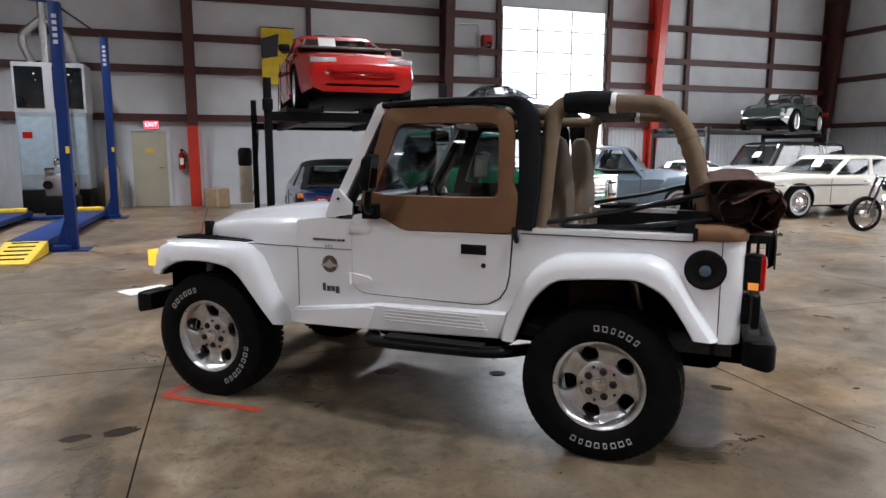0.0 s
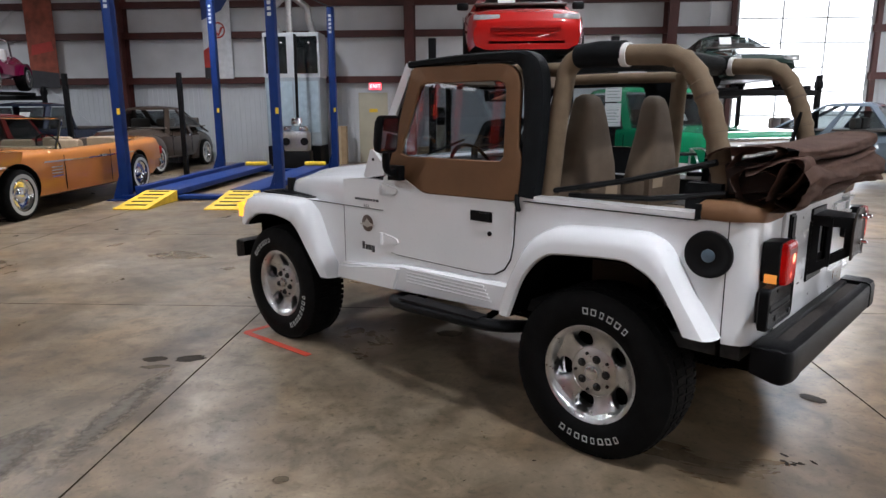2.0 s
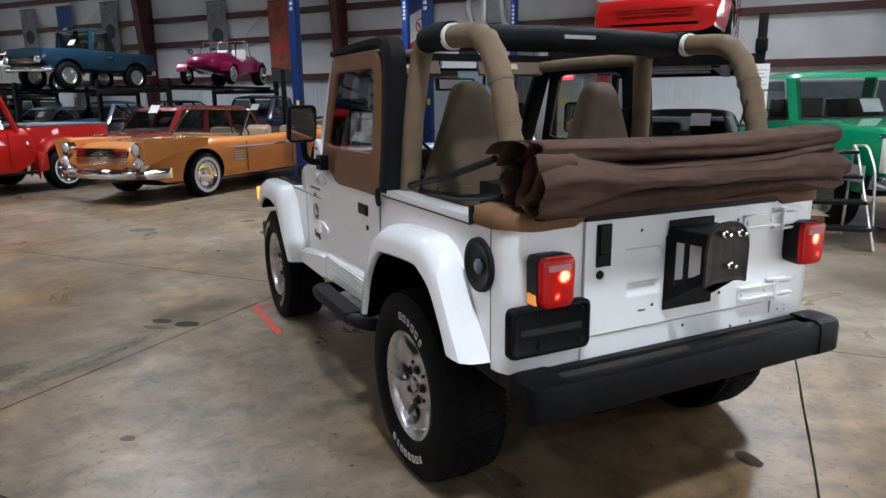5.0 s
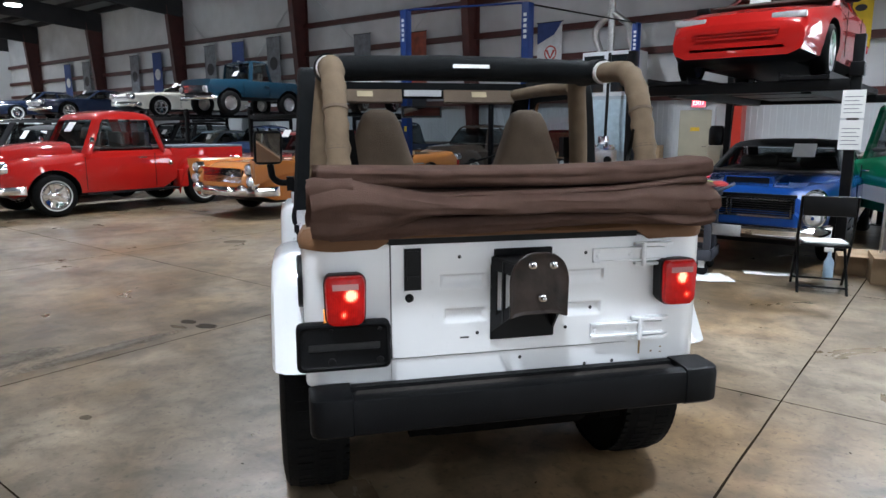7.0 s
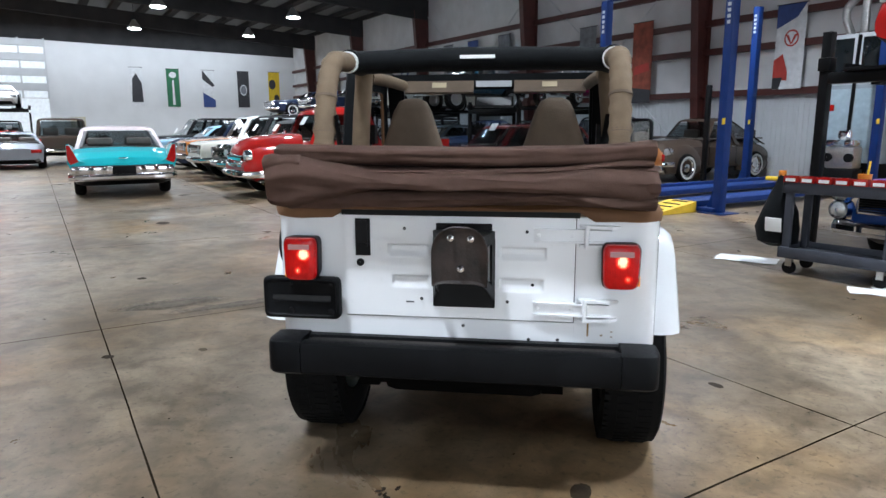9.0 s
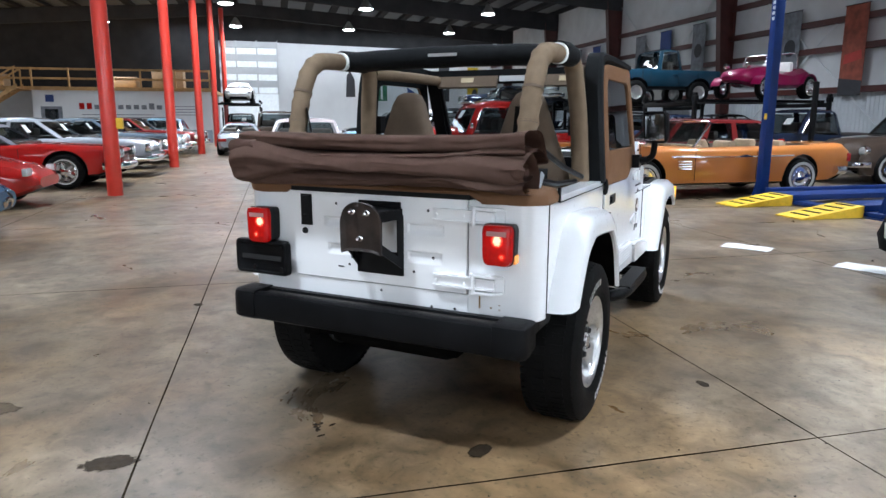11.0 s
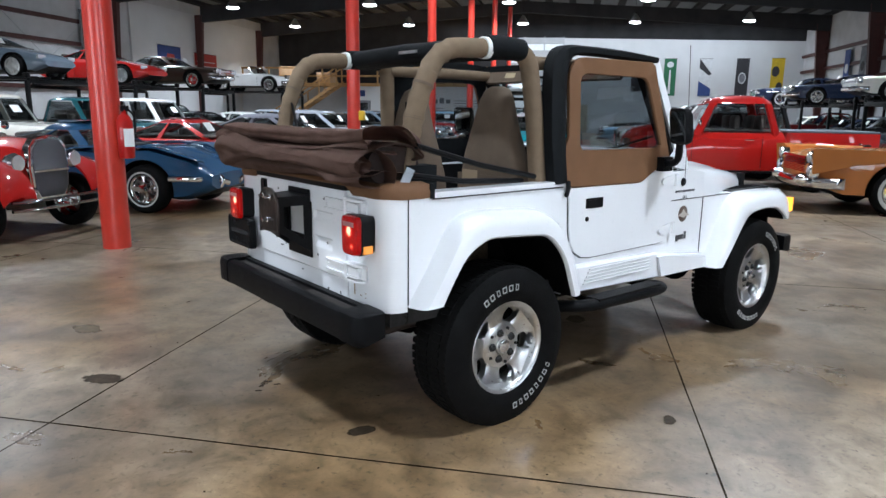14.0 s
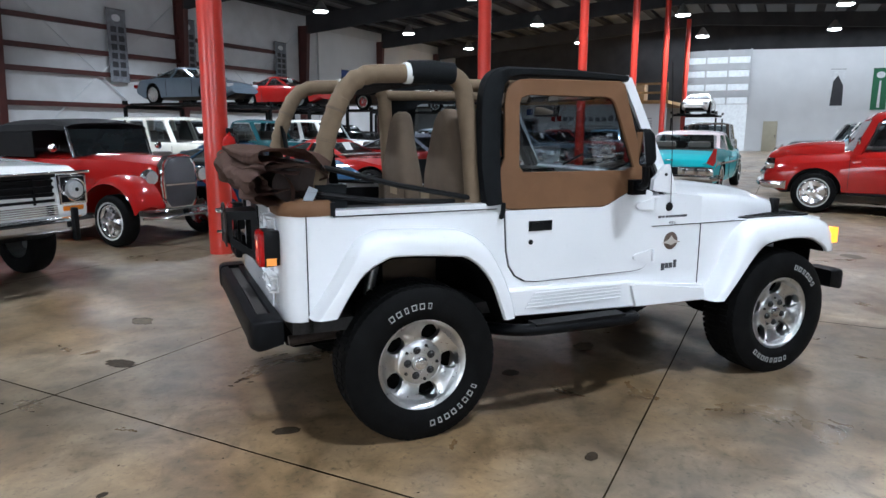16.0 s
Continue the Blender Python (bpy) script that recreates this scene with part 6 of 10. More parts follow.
    for k, wd in enumerate((0.026, 0.021, 0.024, 0.021, 0.024, 0.018, 0.019, 0.021)):
        x = 0.455 - 0.0262 * k
        jp("name_bar", boxed(x - wd / 2, min(s * TUB, s * (TUB + 0.002)), 1.003, x + wd / 2, max(s * TUB, s * (TUB + 0.002)), 1.016), M_DECAL, smooth=0)
    for x, wd, ht in ((0.365, 0.02, 0.045), (0.335, 0.024, 0.03), (0.307, 0.024, 0.03), (0.278, 0.024, 0.036)):
        xx = x + 0.036
        jp("maker_bar", soft(boxed(xx - wd / 2, min(s * TUB, s * (TUB + 0.003)), 0.712 if ht != 0.036 else 0.702, xx + wd / 2, max(s * TUB, s * (TUB + 0.003)), 0.712 + ht if ht != 0.036 else 0.742), 0.004, 1), M_DECAL, smooth=0)
    me = letters("4.0 L", 0.026, 0.0008)
    me.materials.append(M_DECAL)
    jp("engine_script", me, None, at=pose(0.365, s * (TUB + 0.002), 0.972, 90, 0, 180 if s > 0 else 0))

# bonnet, cowl and grille
loops = []
for x, w, ze, zc, z0 in ((0.578, 0.737, 1.128, 1.185, 0.955), (0.70, 0.722, 1.124, 1.180, 0.955), (0.95, 0.672, 1.102, 1.160, 0.955), (1.20, 0.612, 1.074, 1.130, 0.955), (1.34, 0.578, 1.05, 1.105, 0.955), (1.40, 0.56, 1.03, 1.085, 0.955), (1.435, 0.545, 0.99, 1.04, 0.955), (1.445, 0.54, 0.965, 0.99, 0.955)):
    half = [(w, z0), (w, z0 + 0.35 * (ze - z0)), (w - 0.004, ze - 0.045), (w - 0.018, ze - 0.015), (w - 0.05, ze), (0.40, ze + 0.42 * (zc - ze)), (0.34, ze + 0.75 * (zc - ze)), (0.29, ze + 0.92 * (zc - ze)), (0.0, zc)]
    loops.append([(x, y, z) for y, z in half] + [(x, -y, z) for y, z in half[-2::-1]])
bonnet = jp("bonnet", rings(bmesh.new(), loops), M_WHITE, None, "white bonnet with raised centre")
for y in (-0.2, 0.2):
    jp("washer_nozzle", soft(boxed(0.66, y - 0.015, 1.178, 0.69, y + 0.015, 1.192), 0.005, 1), M_DARK, bonnet)
loops = []
for x, w, ze, zc in ((0.572, 0.738, 1.128, 1.184), (0.45, 0.742, 1.133, 1.19), (0.36, 0.743, 1.137, 1.195), (0.22, 0.744, 1.137, 1.195)):
    half = [(w, 0.96), (w, ze - 0.06), (w - 0.008, ze - 0.02), (w - 0.05, ze), (0.36, ze + 0.8 * (zc - ze)), (0.0, zc)]
    loops.append([(x, y, z) for y, z in half] + [(x, -y, z) for y, z in half[-2::-1]])
jp("cowl", rings(bmesh.new(), loops), M_WHITE)
jp("bonnet_seam", boxed(0.5735, -0.7395, 0.955, 0.5775, 0.7395, 1.095), M_SEAM, smooth=0)
jp("grille", soft(boxed(1.40, -0.53, 0.60, 1.44, 0.53, 0.97), 0.02), M_WHITE)
for k in range(7):
    y = (k - 3) * 0.078
    jp("grille_slot", soft(boxed(1.436, y - 0.02, 0.70, 1.446, y + 0.02, 0.93), 0.008, 1), M_SEAM, smooth=0)
jp("engine_bay", boxed(0.60, -0.50, 0.50, 1.40, 0.50, 0.95), M_UNDER, smooth=0)
# windscreen frame
A0, A1 = Vector((0.355, 0, 1.185)), Vector((0.045, 0, 1.752))
bm = bmesh.new()


def bar4(bm, p, q, wx, wy):
    """A straight bar from p to q, of section wx along the screen's slope normal and wy across."""
    p, q = Vector(p), Vector(q)
    d = (q - p).normalized()
    up = Vector((0.85, 0, 0.5)).normalized()
    a = d.cross(up).normalized() * wy / 2
    b = d.cross(a).normalized() * wx / 2
    return rings(bm, [[o + a + b, o - a + b, o - a - b, o + a - b] for o in (p, q)])


for s in (1, -1):
    bar4(bm, (A0.x, s * 0.685, A0.z - 0.04), (A1.x, s * 0.655, A1.z), 0.055, 0.075)
bar4(bm, (A1.x, -0.69, A1.z - 0.015), (A1.x, 0.69, A1.z - 0.015), 0.05, 0.06)
bar4(bm, (A0.x - 0.02, -0.70, A0.z + 0.01), (A0.x - 0.02, 0.70, A0.z + 0.01), 0.05, 0.10)
frame_ws = jp("windscreen_frame", soft(bm, 0.012), M_WHITE)
for s in (1, -1):
    o = [(0.215, 1.16), (0.37, 1.135), (0.385, 1.15), (0.325, 1.30), (0.30, 1.30), (0.22, 1.22)]
    jp("frame_bracket", soft(side_plate(o, 0.715, 0.742, s), 0.008), M_WHITE, frame_ws)
    jp("bracket_bolt", lathe(bmesh.new(), [(0.009, 0), (0.008, 0.006), (0.001, 0.007)], 10, "y", Matrix.Translation((0.30, s * 0.742, 1.245)) @ Matrix.Scale(s, 4, (0, 1, 0))), M_DARK, frame_ws)
bm = bmesh.new()
bm.faces.new([bm.verts.new(v) for v in ((A0.x - 0.04, -0.65, A0.z + 0.05), (A0.x - 0.04, 0.65, A0.z + 0.05), (A1.x, 0.62, A1.z - 0.03), (A1.x, -0.62, A1.z - 0.03))])
ws = jp("windscreen", bm, M_PANE, frame_ws, smooth=0)
ws.visible_shadow = False
bm = bmesh.new()
for s in (1, -1):
    bar4(bm, (A0.x - 0.05, s * 0.635, A0.z + 0.03), (A1.x - 0.03, s * 0.61, A1.z - 0.04), 0.03, 0.05)
bar4(bm, (A1.x - 0.04, -0.62, A1.z - 0.045), (A1.x - 0.04, 0.62, A1.z - 0.045), 0.03, 0.05)
jp("screen_rubber", bm, M_DARK, frame_ws)
for s in (1, -1):
    jp("pillar_trim", bar4(bmesh.new(), (A0.x - 0.065, s * 0.672, A0.z - 0.02), (A1.x - 0.04, s * 0.645, A1.z - 0.03), 0.02, 0.085), M_DARK, frame_ws)
jp("header_rail", soft(boxed(-0.06, -0.66, 1.705, 0.02, 0.66, 1.768), 0.015), M_BLKFAB, frame_ws)
for s in (1, -1):
    v = jp("sun_visor", soft(boxed(-0.012, -0.215, -0.052, 0.012, 0.215, 0.052), 0.01), M_SEAT, None, "brown sun visor", at=pose(-0.06, s * 0.34, 1.700, 0, 25, 0))
    jp("visor_label", boxed(-0.016, -0.045, -0.022, -0.0135, 0.045, 0.012), mat("pale label", (0.45, 0.36, 0.22), 0.6), v, smooth=0)
jp("header_trim", soft(boxed(-0.075, -0.11, 1.69, -0.05, 0.11, 1.725), 0.006), M_BOARD)
m_ = jp("rear_view_mirror", soft(boxed(-0.015, -0.12, -0.033, 0.015, 0.12, 0.033), 0.012), M_DARK, None, at=pose(-0.02, 0.0, 1.60, 0, 8, 0))
jp("rear_view_glass", boxed(-0.0175, -0.108, -0.025, -0.0160, 0.108, 0.025), M_MIRROR, m_, smooth=0)
for s in (1, -1):
    bm = bmesh.new()
    tube(bm, [(0.36, s * 0.1 + 0.25, 1.20), (0.31, s * 0.28 + 0.0, 1.25)], 0.006, 6)
    tube(bm, [(0.31, s * 0.28, 1.252), (0.26, s * 0.28 - 0.28, 1.33)], 0.008, 6)
    jp("wiper", bm, M_DARK, frame_ws)

# roll cage with padded covers
for s in (1, -1):
    bm = bmesh.new()
    tube(bm, rounded([(-0.835, s * 0.655, 1.05), (-0.862, s * 0.635, 1.45), (-0.885, s * 0.605, 1.70), (-0.93, s * 0.60, 1.745), (-1.0, s * 0.60, 1.75)], 0.10), 0.045, 14)
    jp("cage_post", bm, M_PAD, None, "tan padded roll bar")
    bm = bmesh.new()
    path = rounded([(-1.14, s * 0.605, 1.748), (-1.445, s * 0.605, 1.735), (-1.555, s * 0.602, 1.52), (-1.615, s * 0.598, 1.25), (-1.655, s * 0.595, 1.0)], 0.13, 8)
    bar = jp("cage_stay", tube(bmesh.new(), path, [0.044 + 0.003 * math.sin(9 * k) + 0.002 * math.sin(23 * k) for k in range(len(path))], 14), M_PAD, None, "tan padded roll bar")
    for k in (0.45, 0.62, 0.78):
        n = int(k * (len(path) - 1))
        d = (path[n + 1] - path[n]).normalized()
        bm = bmesh.new()
        tube(bm, [path[n] - d * 0.006, path[n] + d * 0.006], 0.0475, 14)
        jp("pad_seam", bm, M_SEAT, bar)
    bm = bmesh.new()
    tube(bm, [(-1.162, s * 0.605, 1.748), (-1.192, s * 0.605, 1.747)], 0.050, 16)
    jp("white_tape", bm, M_PAPER, bar, "white tape round the roll bar")
    bm = bmesh.new()
    tube(bm, [(-0.94, s * 0.602, 1.752), (-1.05, s * 0.603, 1.757), (-1.17, s * 0.605, 1.754)], [0.052, 0.056, 0.053], 16)
    jp("side_pad", bm, M_BLKFAB, None, "black padded roll bar cover")
    bm = bmesh.new()
    tube(bm, rounded([(-0.88, s * 0.585, 1.70), (-0.40, s * 0.575, 1.705), (0.0, s * 0.57, 1.70)], 0.1), 0.033, 10)
    jp("cage_rail", bm, M_PAD)
    bm = bmesh.new()
    tube(bm, curve([(-0.80, s * 0.60, 1.42), (-0.79, s * 0.60, 1.28), (-0.70, s * 0.58, 1.12), (-0.62, s * 0.52, 0.80)], 5), 0.022, 6, flat=0.12)
    jp("seat_belt", bm, M_BLACK, None, "black seat belt")
    jp("belt_reel", soft(boxed(-0.83, s * 0.60 - 0.03, 1.36, -0.77, s * 0.60 + 0.03, 1.46), 0.012), M_DARK)
    bm = bmesh.new()
    tube(bm, curve([(-1.56, s * 0.56, 1.50), (-1.54, s * 0.54, 1.35), (-1.50, s * 0.50, 1.10), (-1.45, s * 0.45, 0.85)], 5), 0.024, 6, flat=0.12)
    jp("rear_belt", bm, M_BLACK, None, "black seat belt")
    # folded bows of the soft top
    bm = bmesh.new()
    tube(bm, [(-0.86, s * 0.665, 1.15), (-1.25, s * 0.672, 1.225), (-1.62, s * 0.68, 1.32)], 0.013, 8)
    tube(bm, [(-0.95, s * 0.65, 1.135), (-1.35, s * 0.665, 1.155), (-1.66, s * 0.67, 1.20)], 0.013, 8)
    jp("top_bow", bm, M_BLACK, None, "black folding top bow")
    bm = soft(boxed(-1.64, min(s * 0.58, s * 0.67), 1.13, -1.50, max(s * 0.58, s * 0.67), 1.235), 0.04, 3)
    jp("bow_pivot", bm, M_BLKFAB)
    if s < 0:
        jp("bow_tag", boxed(-0.022, -0.002, -0.036, 0.022, 0.002, 0.036), mat("pale grey tag", (0.36, 0.40, 0.44), 0.6), smooth=0, at=pose(-1.675, s * 0.694, 1.195, 8, 24, 0))
bm = bmesh.new()
loops = []
for k in range(29):
    y = -0.60 + 1.2 * k / 28
    h = 0.052 + 0.006 * noise.noise(Vector((y * 5, 0, 3)))
    cz = 1.752 + 0.012 * math.cos(y * 2.4)
    loops.append([(-1.05 + 0.115 * math.copysign(abs(math.cos(a)) ** 0.7, math.cos(a)), y, cz + h * math.copysign(abs(math.sin(a)) ** 0.7, math.sin(a))) for a in (2 * math.pi * q / 16 for q in range(16))])
pad = jp("cross_pad", rings(bm, loops), M_BLKFAB, None, "black padded cross bar")
jp("pad_badge", soft(boxed(-1.169, -0.08, 1.757, -1.163, 0.08, 1.772), 0.002, 1), M_ALU, pad)
# seats
for s in (1, -1):
    seat = jp("front_seat", soft(boxed(-0.80, s * 0.36 - 0.25, 0.72, -0.28, s * 0.36 + 0.25, 0.90), 0.06, 3), M_SEAT, None, "brown cloth high-back seat")
    loops = []
    for k, (z, hw_, d, x) in enumerate(((0.80, 0.235, 0.075, -0.80), (0.95, 0.245, 0.085, -0.83), (1.10, 0.24, 0.085, -0.85), (1.25, 0.195, 0.08, -0.86), (1.36, 0.152, 0.07, -0.862), (1.46, 0.118, 0.062, -0.86), (1.53, 0.095, 0.055, -0.856), (1.575, 0.07, 0.042, -0.852), (1.592, 0.035, 0.02, -0.85))):
        loops.append([(x + d * math.copysign(abs(math.cos(a)) ** 0.6, math.cos(a)), s * 0.36 + hw_ * math.copysign(abs(math.sin(a)) ** 0.55, math.sin(a)), z) for a in (2 * math.pi * q / 24 for q in range(24))])
    jp("backrest", rings(bmesh.new(), loops), M_SEAT, seat)
    jp("seat_pocket", soft(boxed(-0.945, s * 0.36 - 0.20, 0.90, -0.90, s * 0.36 + 0.20, 1.14), 0.012), M_SEAT, seat)
    jp("seat_tag", boxed(-0.948, s * 0.36 - 0.06 - 0.1 * s, 1.09, -0.9455, s * 0.36 + 0.06 - 0.1 * s, 1.16), M_TAN, seat, smooth=0)
# dashboard, wheel, tub floor
bm = bmesh.new()
soft(box(bm, 0.02, -0.66, 0.98, 0.30, 0.66, 1.20), 0.04, 3)
dash = jp("dashboard", bm, M_TRIMBLK)
jp("instrument_hood", soft(boxed(-0.02, 0.16, 1.12, 0.16, 0.54, 1.235), 0.03), M_DARK, dash)
jp("glove_box", soft(boxed(0.005, -0.58, 1.02, 0.03, -0.20, 1.13), 0.01), mat("warm grey plastic", (0.20, 0.15, 0.10), 0.6), dash)
bm = lathe(bmesh.new(), [(0.175, 0.0), (0.186, 0.014), (0.198, 0.0), (0.186, -0.014)], 32, "x")
for k in range(4):
    box(bm, -0.012, -0.18, -0.02, 0.012, -0.03, 0.02, 0.005, Matrix.Rotation(radians(90 * k + 25), 4, "X"), 1)
lathe(bm, [(0.001, -0.03), (0.06, -0.025), (0.065, 0.02)], 20, "x")
jp("steering_wheel", bm, M_DARK, None, "black four-spoke steering wheel", at=pose(-0.13, 0.36, 1.15, 0, 22, 0))
bm = bmesh.new()
box(bm, -1.775, -0.71, 0.56, 0.35, 0.71, 0.62)
box(bm, -1.70, 0.40, 0.957, -0.75, 0.66, 0.985)
box(bm, -1.70, -0.66, 0.957, -0.75, -0.40, 0.985)
jp("tub_floor", bm, mat("black carpet", (0.016, 0.015, 0.014), 0.95, var=0.3, scale=40), smooth=0)
for s in (1, -1):
    jp("door_card", soft(boxed(-0.66, min(s * 0.66, s * 0.70), 0.75, 0.10, max(s * 0.66, s * 0.70), 1.10), 0.02), M_DARK)
    jp("inner_panel", boxed(-1.77, min(s * 0.66, s * 0.668), 0.93, -0.74, max(s * 0.66, s * 0.668), 1.10), M_DARK, smooth=0)
jp("rear_seat", soft(boxed(-1.25, -0.42, 0.64, -0.95, 0.42, 0.98), 0.06), M_SEAT)
jp("firewall", boxed(0.30, -0.70, 0.60, 0.34, 0.70, 1.14), M_DARK, smooth=0)
bm = bmesh.new()
tube(bm, [(-0.1, 0.0, 0.62), (-0.16, 0.0, 0.95)], 0.014, 8)
lathe(bm, [(0.001, 0.03), (0.025, 0.02), (0.028, 0), (0.012, -0.03)], 12, "z", Matrix.Translation((-0.165, 0, 0.97)))
jp("gear_lever", bm, M_DARK)

# tailgate with its fittings
XB = -1.81
RIBS = ((0.121, 0.281, 0.984), (0.121, 0.268, 0.862), (-0.327, -0.150, 0.980), (-0.318, -0.150, 0.858))


def gate_skin():
    """The gate's outer sheet with four shallow ribs pressed inwards, and its returned edges."""
    y0, y1, z0, z1 = -0.431, 0.452, 0.722, 1.119

    def dent(y, z):
        d = 0.0
        for a, b, zc in RIBS:
            inside = min(y - a, b - y, 0.026 - abs(z - zc))
            if inside > 0:
                # steep upper edge, long lower slope
                up = min(1.0, (zc + 0.026 - z) / 0.007)
                down = min(1.0, (z - zc + 0.026) / 0.026)
                side = min(1.0, min(y - a, b - y) / 0.010)
                d = max(d, 0.013 * min(up, down, side))
        return d

    bm = bmesh.new()
    ny, nz = 110, 84
    rows = []
    for j in range(nz + 1):
        z = z0 + (z1 - z0) * j / nz
        rows.append([bm.verts.new((XB - 0.012 + dent(y0 + (y1 - y0) * i / ny, z), y0 + (y1 - y0) * i / ny, z)) for i in range(ny + 1)])
    for a, b in zip(rows, rows[1:]):
        for i in range(ny):
            bm.faces.new((a[i], a[i + 1], b[i + 1], b[i]))
    rim = rows[0] + [r[-1] for r in rows[1:]] + rows[-1][-2::-1] + [r[0] for r in rows[-2:0:-1]]
    back = [bm.verts.new((XB + 0.022, v.co.y, v.co.z)) for v in rim]
    for k in range(len(rim)):
        q = (k + 1) % len(rim)
        bm.faces.new((rim[k], rim[q], back[q], back[k]))
    bm.faces.new(back)
    return bm


gate = jp("tailgate", gate_skin(), M_WHITE, None, "white tailgate with pressed ribs", smooth=35)
jp("gate_gap", boxed(XB + 0.003, -0.4345, 0.7165, XB + 0.02, 0.4545, 1.119), M_SEAM, gate, smooth=0)
jp("gate_seal", soft(boxed(XB - 0.02, -0.445, 1.120, XB + 0.03, 0.46, 1.141), 0.007), M_DARK, gate)
jp("rear_sill", soft(boxed(XB - 0.006, -0.4345, 0.632, XB + 0.03, 0.4545, 0.716), 0.004), M_WHITE)
h = jp("gate_handle", soft(boxed(XB - 0.020, 0.350, 0.962, XB - 0.010, 0.408, 1.106), 0.013), M_BLACK, gate, "black recessed handle")
jp("gate_paddle", soft(boxed(XB - 0.026, 0.358, 1.005, XB - 0.018, 0.400, 1.098), 0.006), M_DARK, h)
jp("paddle_lip", soft(boxed(XB - 0.029, 0.359, 1.000, XB - 0.022, 0.399, 1.012), 0.003, 1), M_BLACK, h)
jp("gate_lock", lathe(bmesh.new(), [(0.015, 0.0), (0.015, -0.006), (0.009, -0.008), (0.001, -0.004)], 16, "x", Matrix.Translation((XB - 0.012, 0.391, 0.934))), M_DARK, gate)
for y, z in ((0.215, 1.070), (-0.252, 1.065), (-0.276, 0.862), (0.150, 0.795), (-0.182, 0.793), (-0.012, 0.690), (-0.265, 0.645), (-0.375, 0.648)):
    jp("bolt_hole", lathe(bmesh.new(), [(0.0065, -0.0135), (0.001, -0.0138)], 10, "x", Matrix.Translation((XB + (0.0065 if z < 0.70 else 0), y, z))), M_SEAM, gate, smooth=0)
jp("gate_scratch", boxed(XB - 0.0138, 0.180, 0.778, XB - 0.0125, 0.212, 0.784), M_DECAL, gate, smooth=0)
# spare wheel carrier: a plate on the gate, a tapered box of folded steel, and the round-topped wheel plate
M_RUSTBLK = mat("worn black steel with rust", (0.020, 0.013, 0.010), 0.45, var=0.6, scale=14, bump=0.15, bump_scale=60, spec=0.3)
yc_ = -0.014
bm = bmesh.new()
for y0, y1, z0, z1 in ((-0.120, 0.118, 0.768, 0.872), (-0.108, 0.106, 1.040, 1.094), (-0.120, -0.100, 0.8725, 1.0395), (0.098, 0.118, 0.8725, 1.0395)):
    box(bm, XB - 0.022, yc_ + y0, z0, XB - 0.0125, yc_ + y1, z1, 0.003, seg=1)
car_ = jp("wheel_carrier", bm, M_BLACK, gate, "black spare wheel carrier", smooth=30)


def windowed(corners, inset, thick):
    """A four-cornered plate with one rounded window in it."""
    c4 = [Vector(v) for v in corners]
    nrm = (c4[1] - c4[0]).cross(c4[3] - c4[0]).normalized() * thick / 2
    cen = sum(c4, Vector()) / 4
    n = 6
    outer = [c4[k].lerp(c4[(k + 1) % 4], i / n) for k in range(4) for i in range(n)]
    hole = []
    for p_ in outer:
        d = p_ - cen
        hole.append(cen + d * inset)
    lo = [[v - nrm for v in outer], [v + nrm for v in outer], [v + nrm for v in hole], [v - nrm for v in hole], [v - nrm for v in outer]]
    return rings(bmesh.new(), lo, cap=False)


XO = XB - 0.172
inner_l, outer_l = ((XB - 0.022, yc_ + 0.114, 0.800), (XB - 0.022, yc_ + 0.114, 1.066)), ((XO, yc_ + 0.070, 0.905), (XO, yc_ + 0.070, 1.062))
inner_r, outer_r = ((XB - 0.022, yc_ - 0.116, 0.800), (XB - 0.022, yc_ - 0.116, 1.066)), ((XO, yc_ - 0.078, 0.905), (XO, yc_ - 0.078, 1.062))
jp("carrier_side", windowed((inner_l[0], inner_l[1], outer_l[1], outer_l[0]), 0.60, 0.006), M_BLACK, car_, smooth=0)
jp("carrier_side", windowed((inner_r[0], inner_r[1], outer_r[1], outer_r[0]), 0.60, 0.006), M_BLACK, car_, smooth=0)
bm = bmesh.new()
lo = [[Vector(inner_l[1]) + Vector((0, 0, d)), Vector(inner_r[1]) + Vector((0, 0, d)), Vector(outer_r[1]) + Vector((0, 0, d)), Vector(outer_l[1]) + Vector((0, 0, d))] for d in (-0.003, 0.003)]
jp("carrier_top", rings(bm, lo), M_BLACK, car_, smooth=0)
jp("carrier_web", boxed(XB - 0.098, yc_ + 0.088, 0.845, XB - 0.082, yc_ + 0.098, 1.062), M_BLACK, car_, smooth=0)
wp = round2([(yc_ + 0.098, 0.884), (yc_ + 0.060, 0.896), (yc_ - 0.062, 0.896), (yc_ - 0.104, 0.884), (yc_ - 0.106, 1.030), (yc_ - 0.085, 1.078), (yc_ - 0.045, 1.104), (yc_ + 0.035, 1.106), (yc_ + 0.078, 1.080), (yc_ + 0.100, 1.030)], [0.006, 0.02, 0.02, 0.006, 0.03, 0.03, 0.05, 0.05, 0.03, 0.03], 4)
cz_ = 0.99
lo = [[(x, yc_ + (y - yc_) * k, cz_ + (z - cz_) * k) for y, z in wp] for x, k in ((XO, 1.0), (XO - 0.006, 1.0), (XO - 0.009, 0.97), (XO - 0.003, 0.86), (XO - 0.003, 0.6))]
jp("carrier_plate", rings(bmesh.new(), lo), M_RUSTBLK, car_, "worn black wheel mounting plate with rust", smooth=30)
